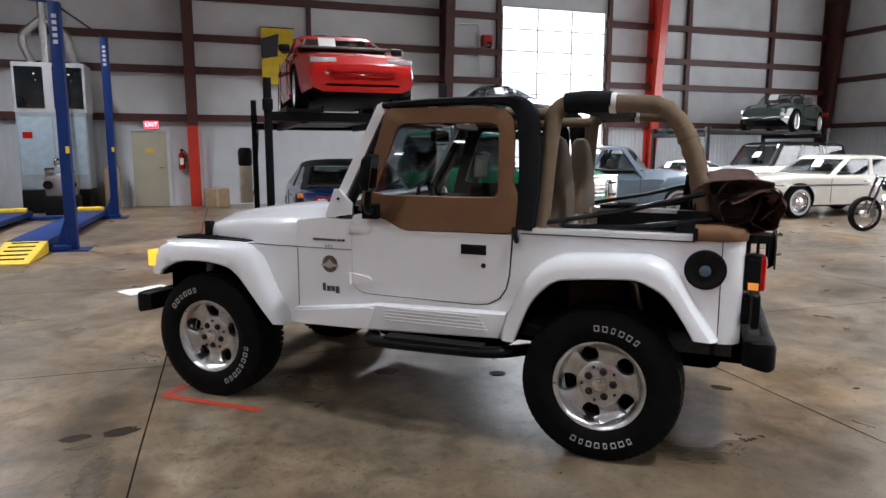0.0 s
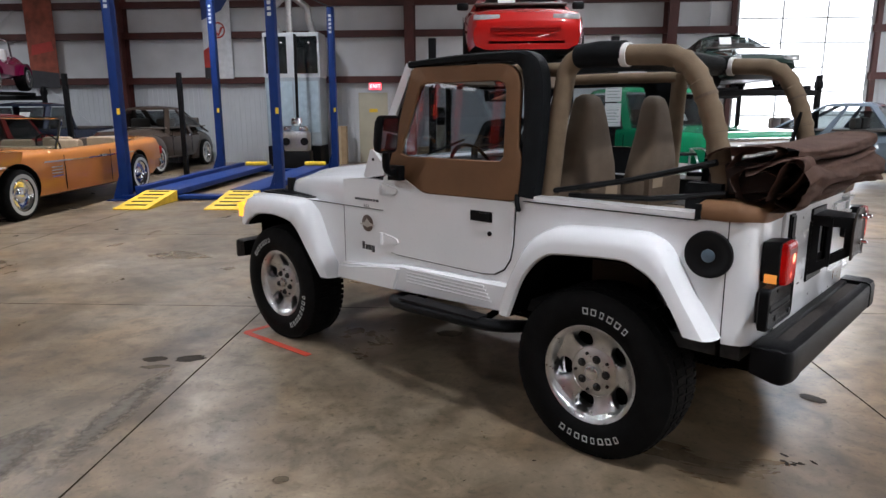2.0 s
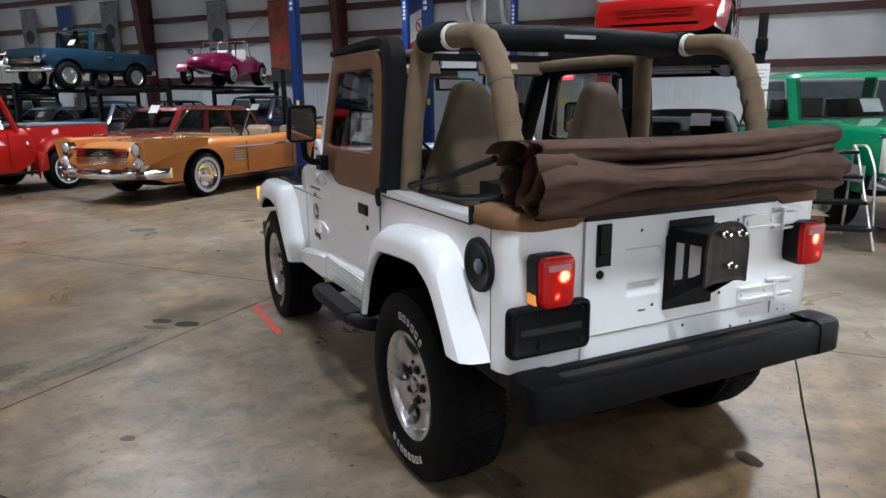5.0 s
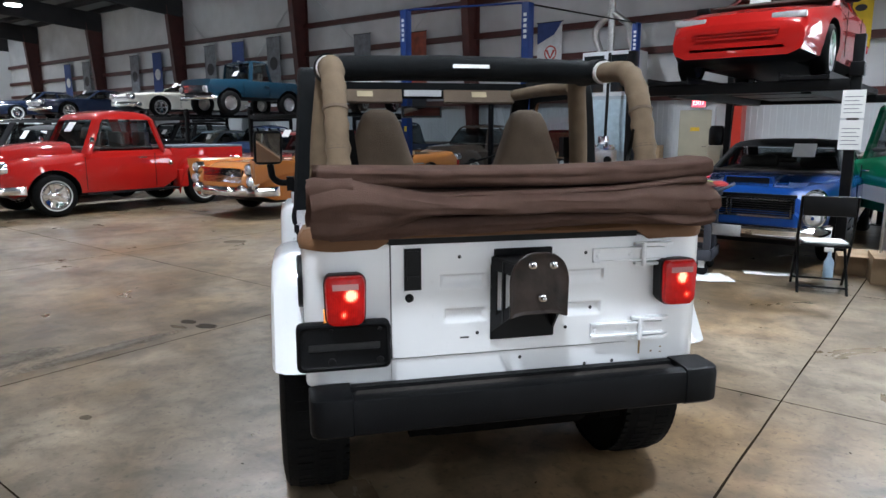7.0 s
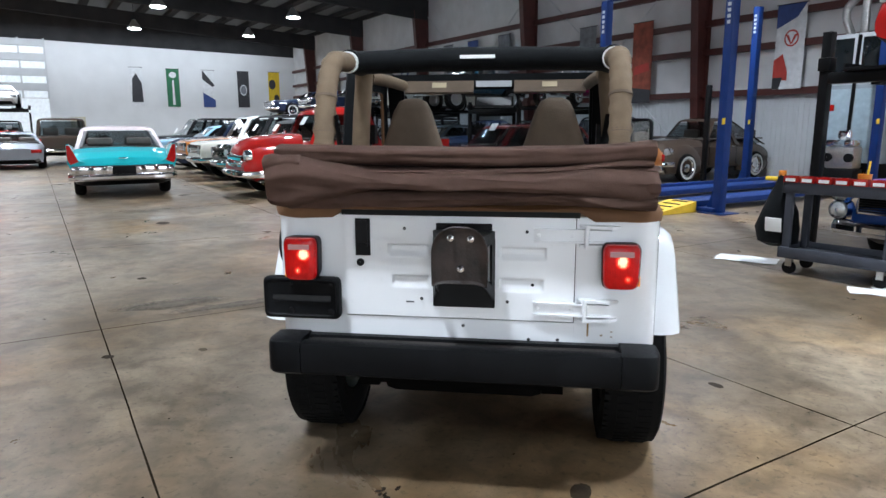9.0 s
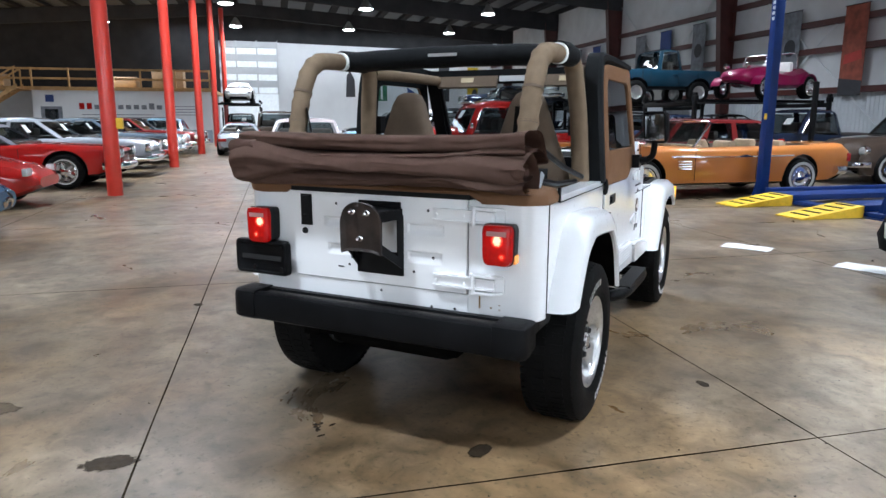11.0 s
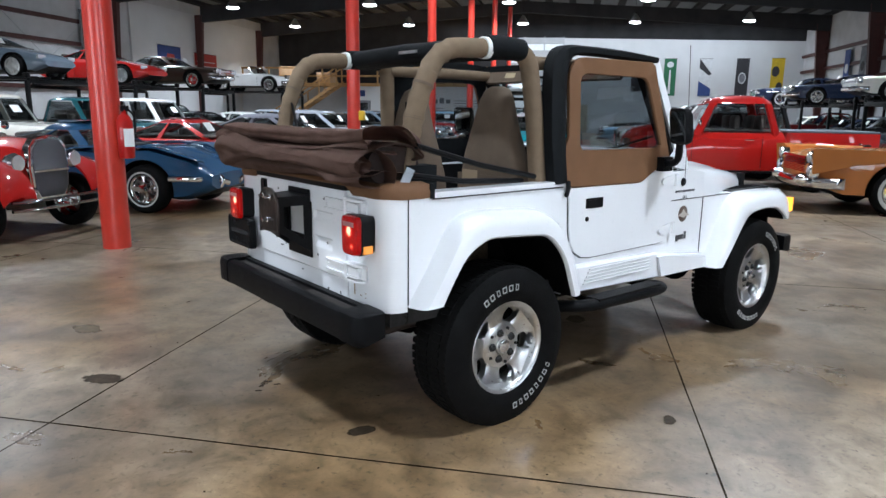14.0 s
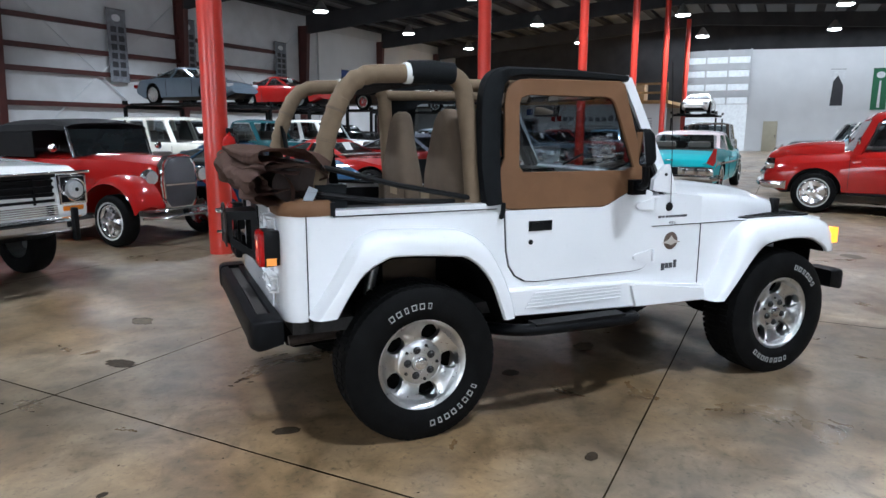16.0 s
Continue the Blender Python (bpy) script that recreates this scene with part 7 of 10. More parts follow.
for y, z in ((0.014, 1.066), (-0.058, 1.064), (-0.022, 0.955)):
    jp("wheel_stud", lathe(bmesh.new(), [(0.013, 0.004), (0.013, -0.012), (0.008, -0.014), (0.007, -0.034), (0.001, -0.036)], 10, "x", Matrix.Translation((XO - 0.006, y, z))), M_CHROME, car_)
# tailgate hinges: a channel-shaped strap on the gate, between two ears on the body
for z in (1.054, 0.774):
    bm = bmesh.new()
    for y0, y1, za, zb_, x0, x1 in ((-0.279, -0.560, -0.020, 0.020, -0.011, -0.024), (-0.279, -0.560, 0.019, 0.026, -0.011, -0.034), (-0.279, -0.560, -0.026, -0.019, -0.011, -0.034)):
        lo = [[(XB + x0, y, z + k * za), (XB + x1 * (0.8 + 0.2 * q), y, z + k * za), (XB + x1 * (0.8 + 0.2 * q), y, z + k * zb_), (XB + x0, y, z + k * zb_)] for y, k, q in ((y0, 1.0, 0), (y0 - 0.02, 1.0, 1), (-0.44, 0.98, 1.3), (y1, 0.86, 1.3))]
        rings(bm, lo)
    hg = jp("gate_hinge", bm, M_WHITE, gate, "white strap hinge", smooth=0)
    for dz in (-0.036, 0.036):
        bm = bmesh.new()
        lo = [[(XB - 0.002, y, z + dz * k - 0.005), (XB - d, y, z + dz * k - 0.005), (XB - d, y, z + dz * k + 0.005), (XB - 0.002, y, z + dz * k + 0.005)] for y, d, k in ((-0.446, 0.020, 1.0), (-0.47, 0.042, 1.0), (-0.56, 0.042, 0.98), (-0.592, 0.022, 0.9))]
        jp("hinge_ear", rings(bm, lo), M_WHITE, hg, smooth=0)
    jp("hinge_foot", soft(boxed(XB - 0.010, -0.598, z - 0.034, XB - 0.001, -0.545, z + 0.034), 0.003, 1), M_WHITE, hg)
    bm = bmesh.new()
    tube(bm, [(XB - 0.034, -0.470, z - 0.043), (XB - 0.034, -0.470, z + 0.043)], 0.009, 10)
    jp("hinge_pin", bm, M_WHITE, hg)
    for y in (-0.295, -0.42):
        jp("hinge_bolt", lathe(bmesh.new(), [(0.008, 0), (0.007, -0.004), (0.001, -0.005)], 10, "x", Matrix.Translation((XB - 0.024, y, z))), M_WHITE, hg)
M_RUST = mat("rust stain", (0.30, 0.20, 0.09), 0.9, var=0.4, scale=60)
for y, z0, z1 in ((-0.487, 0.665, 0.716), (-0.540, 0.668, 0.674), (-0.578, 0.664, 0.668), (-0.578, 0.684, 0.688)):
    w_ = 0.0035 if z1 - z0 > 0.02 else 0.002
    jp("rust_streak", boxed(XB - 0.0014, y - w_, z0, XB + 0.001, y + w_ * (1.0 if z1 - z0 > 0.02 else 3.0), z1), M_RUST, smooth=0)
# tail lamps
for s, yc in ((1, 0.612), (-1, -0.592)):
    z0, z1 = 0.868, 1.038
    ol = round2([(yc - 0.066, z0), (yc + 0.066, z0), (yc + 0.070, z1 - 0.02), (yc + 0.060, z1), (yc - 0.060, z1), (yc - 0.070, z1 - 0.02)], [0.034, 0.034, 0.03, 0.03, 0.03, 0.03], 5)
    zc = (z0 + z1) / 2
    lens_ring = lambda x, k: [(x, yc + (y - yc) * k, zc + (z - zc) * (0.5 + 0.5 * k)) for y, z in ol]
    body = jp("tail_lamp", rings(bmesh.new(), [lens_ring(XB, 0.88), lens_ring(XB - 0.03, 0.96), lens_ring(XB - 0.066, 1.0), lens_ring(XB - 0.070, 0.95)]), M_DARK, None, "black tail lamp with lit red lens")
    jp("lens", rings(bmesh.new(), [lens_ring(XB - 0.058, 0.94), lens_ring(XB - 0.076, 0.94), lens_ring(XB - 0.088, 0.88), lens_ring(XB - 0.093, 0.72)]), M_LIT_RED, body)
    rv = jp("reverse_lens", soft(boxed(XB - 0.0950, yc - 0.042, z1 - 0.046, XB - 0.08, yc + 0.042, z1 - 0.026), 0.004, 1), mat("pale ribbed lens", (0.34, 0.17, 0.16), 0.2), body)
    for k in range(9):
        jp("lens_rib", boxed(XB - 0.0965, yc - 0.040 + 0.0095 * k, z1 - 0.045, XB - 0.094, yc - 0.037 + 0.0095 * k, z1 - 0.027), mat("pale ribbed lens", (0.34, 0.17, 0.16), 0.2), rv, smooth=0)
    jp("side_marker", soft(boxed(XB - 0.062, yc + s * 0.0645 - 0.006, z0 + 0.012, XB - 0.018, yc + s * 0.0645 + 0.006, z0 + 0.045), 0.003, 1), mat("lit marker lens", (0.75, 0.28, 0.06), 0.2, emit=(1.0, 0.35, 0.06, 0.35)), body)
ol = round2([(0.464, 0.712), (0.774, 0.712), (0.774, 0.878), (0.464, 0.878)], 0.026, 5)
hold = lambda x, k: [(x, 0.619 + (y - 0.619) * (1 - k / 0.155), 0.795 + (z - 0.795) * (1 - k / 0.083)) for y, z in ol]
pl_ = jp("plate_holder", rings(bmesh.new(), [hold(XB - 0.03, 0.01), hold(XB - 0.036, 0.0), hold(XB - 0.062, 0.0), hold(XB - 0.068, 0.004), hold(XB - 0.070, 0.012), hold(XB - 0.064, 0.018)]), M_TRIMBLK, None, "black licence plate holder")
jp("plate_slot", soft(boxed(XB - 0.067, 0.500, 0.784, XB - 0.063, 0.735, 0.806), 0.004, 1), M_SEAM, pl_, smooth=0)
jp("slot_lip", soft(boxed(XB - 0.071, 0.505, 0.780, XB - 0.063, 0.730, 0.785), 0.002, 1), M_TRIMBLK, pl_)
for y, z, r_ in ((0.500, 0.742, 0.013), (0.660, 0.745, 0.013), (0.500, 0.850, 0.007), (0.660, 0.852, 0.007)):
    jp("plate_screw", lathe(bmesh.new(), [(r_, 0.002), (r_ * 0.9, -0.004), (0.001, -0.005)], 12, "x", Matrix.Translation((XB - 0.065, y, z))), M_BLACK, pl_)
jp("holder_bracket", boxed(XB - 0.05, 0.56, 0.72, XB, 0.69, 0.84), M_DARK, pl_, smooth=0)
# bumpers: a steel channel with a sunken tread on top and plastic caps at the ends
for x0, x1, yw, z0, z1, nm in ((-1.962, -1.822, 0.740, 0.510, 0.648, "rear_bumper"), (1.66, 1.80, 0.80, 0.47, 0.60, "front_bumper")):
    sg = -1 if x0 < 0 else 1
    xo, xi = (x0, x1) if sg < 0 else (x1, x0)
    bm = bmesh.new()
    sec = [(xi, z0 + 0.03), (xo - sg * 0.016, z0), (xo - sg * 0.004, z0 + 0.008), (xo, z0 + 0.025), (xo, z1 - 0.030), (xo - sg * 0.006, z1 - 0.014), (xo - sg * 0.020, z1 - 0.008), (xo - sg * 0.044, z1 - 0.006), (xo - sg * 0.048, z1 - 0.020), (xo - sg * 0.105, z1 - 0.020), (xo - sg * 0.110, z1 - 0.006), (xi, z1 - 0.006)]
    b = jp(nm, rings(bm, [[(x, y, z) for x, z in sec] for y in (-0.60, 0.60)]), M_TRIMBLK, None, "black bumper with plastic end caps", smooth=35)
    for s in (1, -1):
        bm = bmesh.new()
        cap_sec = [(xi + sg * 0.0, z0 + 0.02), (xo - sg * 0.016, z0 - 0.003), (xo + sg * 0.002, z0 + 0.010), (xo + sg * 0.004, z0 + 0.030), (xo + sg * 0.004, z1 - 0.028), (xo - sg * 0.004, z1 - 0.008), (xo - sg * 0.024, z1), (xi, z1)]
        cx, cz = xi, (z0 + z1) / 2
        lo = []
        for y, kx, kz in ((0.602, 1.0, 1.0), (yw - 0.05, 1.0, 1.0), (yw - 0.022, 0.95, 0.985), (yw - 0.006, 0.84, 0.95), (yw, 0.66, 0.88)):
            lo.append([(cx + (x - cx) * kx, s * y, cz + (z - cz) * kz) for x, z in cap_sec])
        jp("end_cap", rings(bm, lo), M_TRIMBLK, b, "black moulded plastic end cap")
    if sg < 0:
        jp("bumper_tread", boxed(xo + 0.052, -0.585, z1 - 0.0195, xo + 0.102, 0.585, z1 - 0.016), mat("worn brown tread", (0.020, 0.015, 0.012), 0.8, var=0.4, scale=12), b, smooth=0)
        for s in (1, -1):
            jp("bumper_arm", boxed(xi + 0.0, s * 0.40 - 0.04, 0.52, xi + 0.12, s * 0.40 + 0.04, 0.60), M_UNDER, b, smooth=0)
# filler recess on the driver's side
bm = lathe(bmesh.new(), [(0.094, -0.004), (0.092, 0.010), (0.084, 0.013), (0.074, 0.010), (0.060, 0.004), (0.045, 0.001), (0.001, 0.001)], 32, "y", Matrix.Translation((-1.640, TUB + 0.004, 0.972)))
fill = jp("fuel_filler", bm, M_DARK, None, "round black fuel filler recess")
jp("filler_cap", lathe(bmesh.new(), [(0.001, 0.012), (0.020, 0.011), (0.026, 0.006), (0.026, 0.0)], 20, "y", Matrix.Translation((-1.640, TUB + 0.004, 0.967))), mat("blue grey cap", (0.06, 0.10, 0.13), 0.4), fill)
# aerial on the passenger's side
bm = lathe(bmesh.new(), [(0.001, 0.012), (0.018, 0.01), (0.026, 0.0)], 16, "y", Matrix.Translation((0.335, -TUB - 0.001, 1.065)) @ Matrix.Scale(-1, 4, (0, 1, 0)))
aer = jp("aerial_base", bm, M_DARK)
bm = bmesh.new()
tube(bm, [(0.335, -TUB - 0.012, 1.065), (0.32, -TUB - 0.01, 1.4), (0.295, -TUB, 1.85)], 0.002, 6)
jp("aerial", bm, M_DARK, aer)

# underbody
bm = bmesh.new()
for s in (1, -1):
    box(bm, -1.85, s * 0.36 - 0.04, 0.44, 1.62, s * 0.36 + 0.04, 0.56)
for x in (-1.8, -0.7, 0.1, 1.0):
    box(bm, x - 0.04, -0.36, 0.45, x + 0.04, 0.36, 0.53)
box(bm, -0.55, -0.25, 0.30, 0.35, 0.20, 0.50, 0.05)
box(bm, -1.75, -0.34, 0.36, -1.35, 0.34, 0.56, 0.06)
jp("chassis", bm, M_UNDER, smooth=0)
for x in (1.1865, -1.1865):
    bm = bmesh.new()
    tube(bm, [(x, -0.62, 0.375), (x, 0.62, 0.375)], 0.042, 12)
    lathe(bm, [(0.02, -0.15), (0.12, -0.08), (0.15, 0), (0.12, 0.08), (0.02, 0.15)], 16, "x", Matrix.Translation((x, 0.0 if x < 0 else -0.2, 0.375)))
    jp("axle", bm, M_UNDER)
bm = bmesh.new()
tube(bm, curve([(-0.9, -0.42, 0.46), (-1.35, -0.48, 0.47), (-1.55, -0.50, 0.48), (-1.76, -0.50, 0.47)], 5), 0.026, 10)
jp("exhaust", bm, mat("rusty exhaust", (0.03, 0.02, 0.015), 0.8, 0.3, 0.3, 20))
for s in (1, -1):
    jp("damper", tube(bmesh.new(), [(-1.38, s * 0.42, 0.42), (-1.30, s * 0.46, 0.85)], 0.028, 10), M_ALU)
    jp("damper", tube(bmesh.new(), [(1.0, s * 0.40, 0.42), (1.05, s * 0.44, 0.88)], 0.028, 10), M_ALU)

# wheels: five-spoke alloys on white-lettered tyres
R, W_, RI = 0.388, 0.262, 0.222
bm = lathe(bmesh.new(), [(RI - 0.01, -W_ * 0.40), (RI + 0.012, -W_ * 0.46), (RI + 0.06, -W_ * 0.505), (R - 0.075, -W_ * 0.505), (R - 0.03, -W_ * 0.47), (R - 0.008, -W_ * 0.42), (R, -W_ * 0.30), (R, W_ * 0.30), (R - 0.008, W_ * 0.42), (R - 0.03, W_ * 0.47), (R - 0.075, W_ * 0.505), (RI + 0.06, W_ * 0.505), (RI + 0.045, W_ * 0.50), (RI + 0.012, W_ * 0.46), (RI - 0.01, W_ * 0.40)], 64)
tyre_me = mesh_of("tyre", bm, M_RUBBER)
bm = bmesh.new()
for k in range(64):
    a = 2 * math.pi * k / 64
    for sd in (-1, 1):
        box(bm, R - 0.020, sd * W_ * 0.40 - 0.022, -0.013, R - 0.005, sd * W_ * 0.40 + 0.004, 0.013, m=Matrix.Rotation(a + sd * 0.02, 4, "Y"))
        box(bm, R - 0.006, sd * W_ * 0.16 - 0.03, -0.012, R + 0.004, sd * W_ * 0.16 + 0.03, 0.012, m=Matrix.Rotation(a + 0.03 * sd, 4, "Y"))
tread_me = mesh_of("tread", bm, M_RUBBER)
F_ = W_ * 0.40  # outer face of the rim
bm = lathe(bmesh.new(), [(RI - 0.012, -W_ * 0.42), (RI - 0.022, -0.02), (RI - 0.03, F_ - 0.06), (RI - 0.022, F_ - 0.012), (RI - 0.012, F_ + 0.004), (RI + 0.002, F_ + 0.010), (RI + 0.010, F_ + 0.004), (RI + 0.006, F_ - 0.02)], 64)
barrel_me = mesh_of("barrel", bm, M_ALU)
def wheel_face():
    """The cast face: a broad dished disc with five rounded pockets cut in it near the rim, and a raised hub."""
    bm = bmesh.new()
    lathe(bm, [(0.116, F_ - 0.085), (0.116, F_ - 0.046), (0.104, F_ - 0.038), (0.060, F_ - 0.028), (0.046, F_ - 0.030), (0.042, F_ - 0.024), (0.001, F_ - 0.022)], 60)
    hole = lerp_of([(0.112, 0.0), (0.117, 0.018), (0.124, 0.029), (0.136, 0.038), (0.152, 0.044), (0.170, 0.046), (0.186, 0.042), (0.196, 0.030), (0.201, 0.0)])
    radii = (0.110, 0.114, 0.118, 0.124, 0.131, 0.140, 0.152, 0.165, 0.177, 0.187, 0.194, 0.198, 0.2015, 0.208)
    for k in range(5):
        mid = 2 * math.pi * k / 5 + 0.31
        loops = []
        for r_ in radii:
            half = math.pi / 5 - math.asin(min(0.9, hole(r_) / r_))
            y1 = F_ - 0.042 + 0.034 * max(0.0, (r_ - 0.12) / 0.088) ** 1.3
            y0 = y1 - 0.045
            edge = min(0.012 / r_, half * 0.3) if hole(r_) > 0 else 0.0
            row = [(mid - half, y0), (mid - half, y1 - (0.007 if edge else 0.0)), (mid - half + edge, y1)]
            row += [(mid + (half - edge) * u, y1 + 0.004 * (1 - u * u) * (1 if edge else 0)) for u in (-0.6, -0.2, 0.2, 0.6)]
            row += [(mid + half - edge, y1), (mid + half, y1 - (0.007 if edge else 0.0)), (mid + half, y0)]
            loops.append([(r_ * math.cos(a), y, r_ * math.sin(a)) for a, y in row])
        rings(bm, loops)
    return bm


spoke_me = mesh_of("spokes", wheel_face(), M_ALU, smooth=35)
nut_me = mesh_of("wheel_nut", lathe(bmesh.new(), [(0.020, F_ - 0.030), (0.020, F_ - 0.026), (0.015, F_ - 0.024), (0.014, F_ - 0.016), (0.009, F_ - 0.012), (0.001, F_ - 0.012)], 8, "y"), mat("dark nut", (0.03, 0.03, 0.03), 0.4, 0.6))
hole_me = mesh_of("rivet", lathe(bmesh.new(), [(0.008, F_ - 0.032), (0.007, F_ - 0.0245), (0.001, F_ - 0.0245)], 8, "y"), mat("dark nut", (0.03, 0.03, 0.03), 0.4, 0.6))
cap_me = mesh_of("centre_cap", lathe(bmesh.new(), [(0.034, F_ - 0.024), (0.032, F_ - 0.012), (0.026, F_ - 0.009), (0.001, F_ - 0.008)], 24, "y"), mat("bright cap", (0.7, 0.7, 0.7), 0.25, 1.0))


def outline_bar(bm, r, a0, a1, dr, m):
    """A small hollow block of white on the sidewall, bent round the wheel."""
    def ring(k, y):
        rr, aa, bb = dr * k, a0 + (a1 - a0) * (1 - k) / 2, a1 - (a1 - a0) * (1 - k) / 2
        pts = [(r - rr, aa), (r - rr, (aa + bb) / 2), (r - rr, bb), (r + rr, bb), (r + rr, (aa + bb) / 2), (r + rr, aa)]
        return [m @ Vector((p * math.cos(t), y, p * math.sin(t))) for p, t in pts]
    y = W_ * 0.505
    rings(bm, [ring(1.0, y - 0.001), ring(1.0, y + 0.0022), ring(0.70, y + 0.0022), ring(0.70, y - 0.001)], cap=False)


rl = R - 0.092
WORDS = []
for start, n in ((radians(90) + 0.02, 6), (radians(250), 8)):
    # two words of the maker, as hollow blocks
    bm = bmesh.new()
    for k in range(n):
        a = start - (k - (n - 1) / 2) * 0.135
        wd = 0.085 if (k + n) % 3 else 0.060
        outline_bar(bm, rl, a - wd / 2, a + wd / 2, 0.0145, Matrix.Identity(4))
    WORDS.append(mesh_of("white_lettering", bm, M_WHITE_RUBBER))
for x in (1.1865, -1.1865):
    for s in (1, -1):
        w = part("road_wheel", tyre_me, None, wagon_root, "white-lettered off-road tyre on five-spoke alloy wheel", at=pose(x, s * 0.715, R - 0.012, 0, (35 if x > 0 else -15), 0) @ pose(0, 0, 0, 0, 0, 0 if s > 0 else 180))
        part("rim_barrel", barrel_me, None, w)
        part("spokes", spoke_me, None, w)
        tagged(part("tread", tread_me, None, w), kind="stuff")
        part("centre_cap", cap_me, None, w)
        for k in range(5):
            a = 2 * math.pi * k / 5 + 0.31
            part("wheel_nut", nut_me, None, w, at=Matrix.Translation((0.066 * math.cos(a), 0, 0.066 * math.sin(a))))
            part("rivet", hole_me, None, w, at=Matrix.Translation((0.088 * math.cos(a + 0.63), 0, 0.088 * math.sin(a + 0.63))))
        for me in WORDS:
            tagged(part("white_lettering", me, None, w), kind="stuff")
        # near-black backing disc, added so the wheel openings read as shaded
        bm = lathe(bmesh.new(), [(0.188, F_ - 0.11), (0.188, F_ - 0.095), (0.06, F_ - 0.09), (0.001, F_ - 0.09)], 24)
        part("brake_disc", bm, M_UNDER, w)

# folded soft top: loose sheets of canvas laid back over one another
def fold_sheet(name, stations, seed, wrinkle=0.006, thick=0.007, n_across=70, label=""):
    """A sheet whose section in x and z changes along y: stations are (y, [(x, z), ...]) of one length."""
    secs = []
    for y, sec in stations:
        secs.append((y, [Vector((x, z, 0)) for x, z in sec]))
    ctrl = []
    for k in range(len(secs[0][1])):
        ctrl.append(curve([(y, sec[k].x, sec[k].y) for y, sec in secs], 10))
    loops = []
    for i in range(len(ctrl[0])):
        y = ctrl[0][i].x
        row = curve([(c_[i].y, c_[i].z, 0) for c_ in ctrl], 6)
        out = []
        for j, q in enumerate(row):
            v = j / (len(row) - 1)
            w_ = wrinkle * (noise.noise(Vector((y * 2.3 + seed, v * 5, seed))) * 1.5 + noise.noise(Vector((y * 5 + v * 7, v * 11 - y * 3, seed + 3))) - 0.8 * abs(noise.noise(Vector((y * 3 - v * 6, v * 9 + y * 4, seed + 8)))))
            out.append(Vector((q.x + w_, y + 0.4 * w_, q.y + 0.8 * w_)))
        loops.append(out)
    bm = bmesh.new()
    rings(bm, loops, cap=False, closed=False)
    bmesh.ops.solidify(bm, geom=bm.faces[:], thickness=thick)
    return part(name, bm, M_FABRIC, top_root, label, smooth=70)


top_root = jp("soft_top", soft(boxed(-1.66, -0.66, 1.12, -1.56, 0.66, 1.15), 0.01), M_BLKFAB, None, "brown canvas soft top folded down")
# upper panel: a flat doubled sheet with a straight hem at its rear edge
hem = [(-1.56, 1.330), (-1.62, 1.372), (-1.74, 1.384), (-1.86, 1.380), (-1.893, 1.374), (-1.897, 1.352), (-1.885, 1.325), (-1.80, 1.312), (-1.66, 1.306)]
lift = lambda sec, dz, dx=0.0, tail=0.0: [(x + dx + tail * max(0.0, -x - 1.7), z + dz) for x, z in sec]
fold_sheet("canvas_panel", [(0.69, lift(hem, 0.004, -0.01)), (0.60, lift(hem, 0.0)), (0.25, lift(hem, -0.006)), (-0.10, lift(hem, -0.007)), (-0.45, lift(hem, 0.0)), (-0.62, lift(hem, 0.010)), (-0.695, [(-1.60, 1.30), (-1.66, 1.382), (-1.74, 1.402), (-1.84, 1.404), (-1.885, 1.392), (-1.892, 1.368), (-1.875, 1.335), (-1.80, 1.32), (-1.68, 1.315)])], 1.0, 0.004)
# middle roll: opens into a broad flap at the driver's end and a loose roll at the other
roll = [(-1.60, 1.292), (-1.76, 1.300), (-1.885, 1.296), (-1.935, 1.276), (-1.945, 1.250), (-1.925, 1.230), (-1.84, 1.222), (-1.70, 1.220)]
flap = [(-1.70, 1.300), (-1.82, 1.352), (-1.905, 1.346), (-1.950, 1.305), (-1.955, 1.245), (-1.945, 1.190), (-1.90, 1.165), (-1.82, 1.180)]
half_flap = [((a + c_) / 2, (b + d) / 2) for (a, b), (c_, d) in zip(roll, flap)]
fold_sheet("canvas_roll", [(0.715, [(-1.74, 1.275), (-1.84, 1.335), (-1.915, 1.325), (-1.945, 1.285), (-1.945, 1.235), (-1.930, 1.190), (-1.885, 1.175), (-1.82, 1.20)]), (0.63, flap), (0.46, [(x, z - 0.004) for x, z in half_flap]), (0.27, lift(roll, -0.004)), (0.0, roll), (-0.30, lift(roll, 0.002)), (-0.45, [(-1.60, 1.30), (-1.76, 1.312), (-1.89, 1.31), (-1.935, 1.292), (-1.95, 1.255), (-1.93, 1.228), (-1.85, 1.215), (-1.70, 1.215)]), (-0.62, [(-1.58, 1.30), (-1.72, 1.335), (-1.86, 1.318), (-1.93, 1.285), (-1.95, 1.24), (-1.915, 1.205), (-1.84, 1.20), (-1.74, 1.22)]), (-0.70, [(-1.60, 1.27), (-1.70, 1.325), (-1.82, 1.315), (-1.90, 1.29), (-1.925, 1.25), (-1.895, 1.22), (-1.84, 1.215), (-1.78, 1.23)])], 4.3, 0.009)
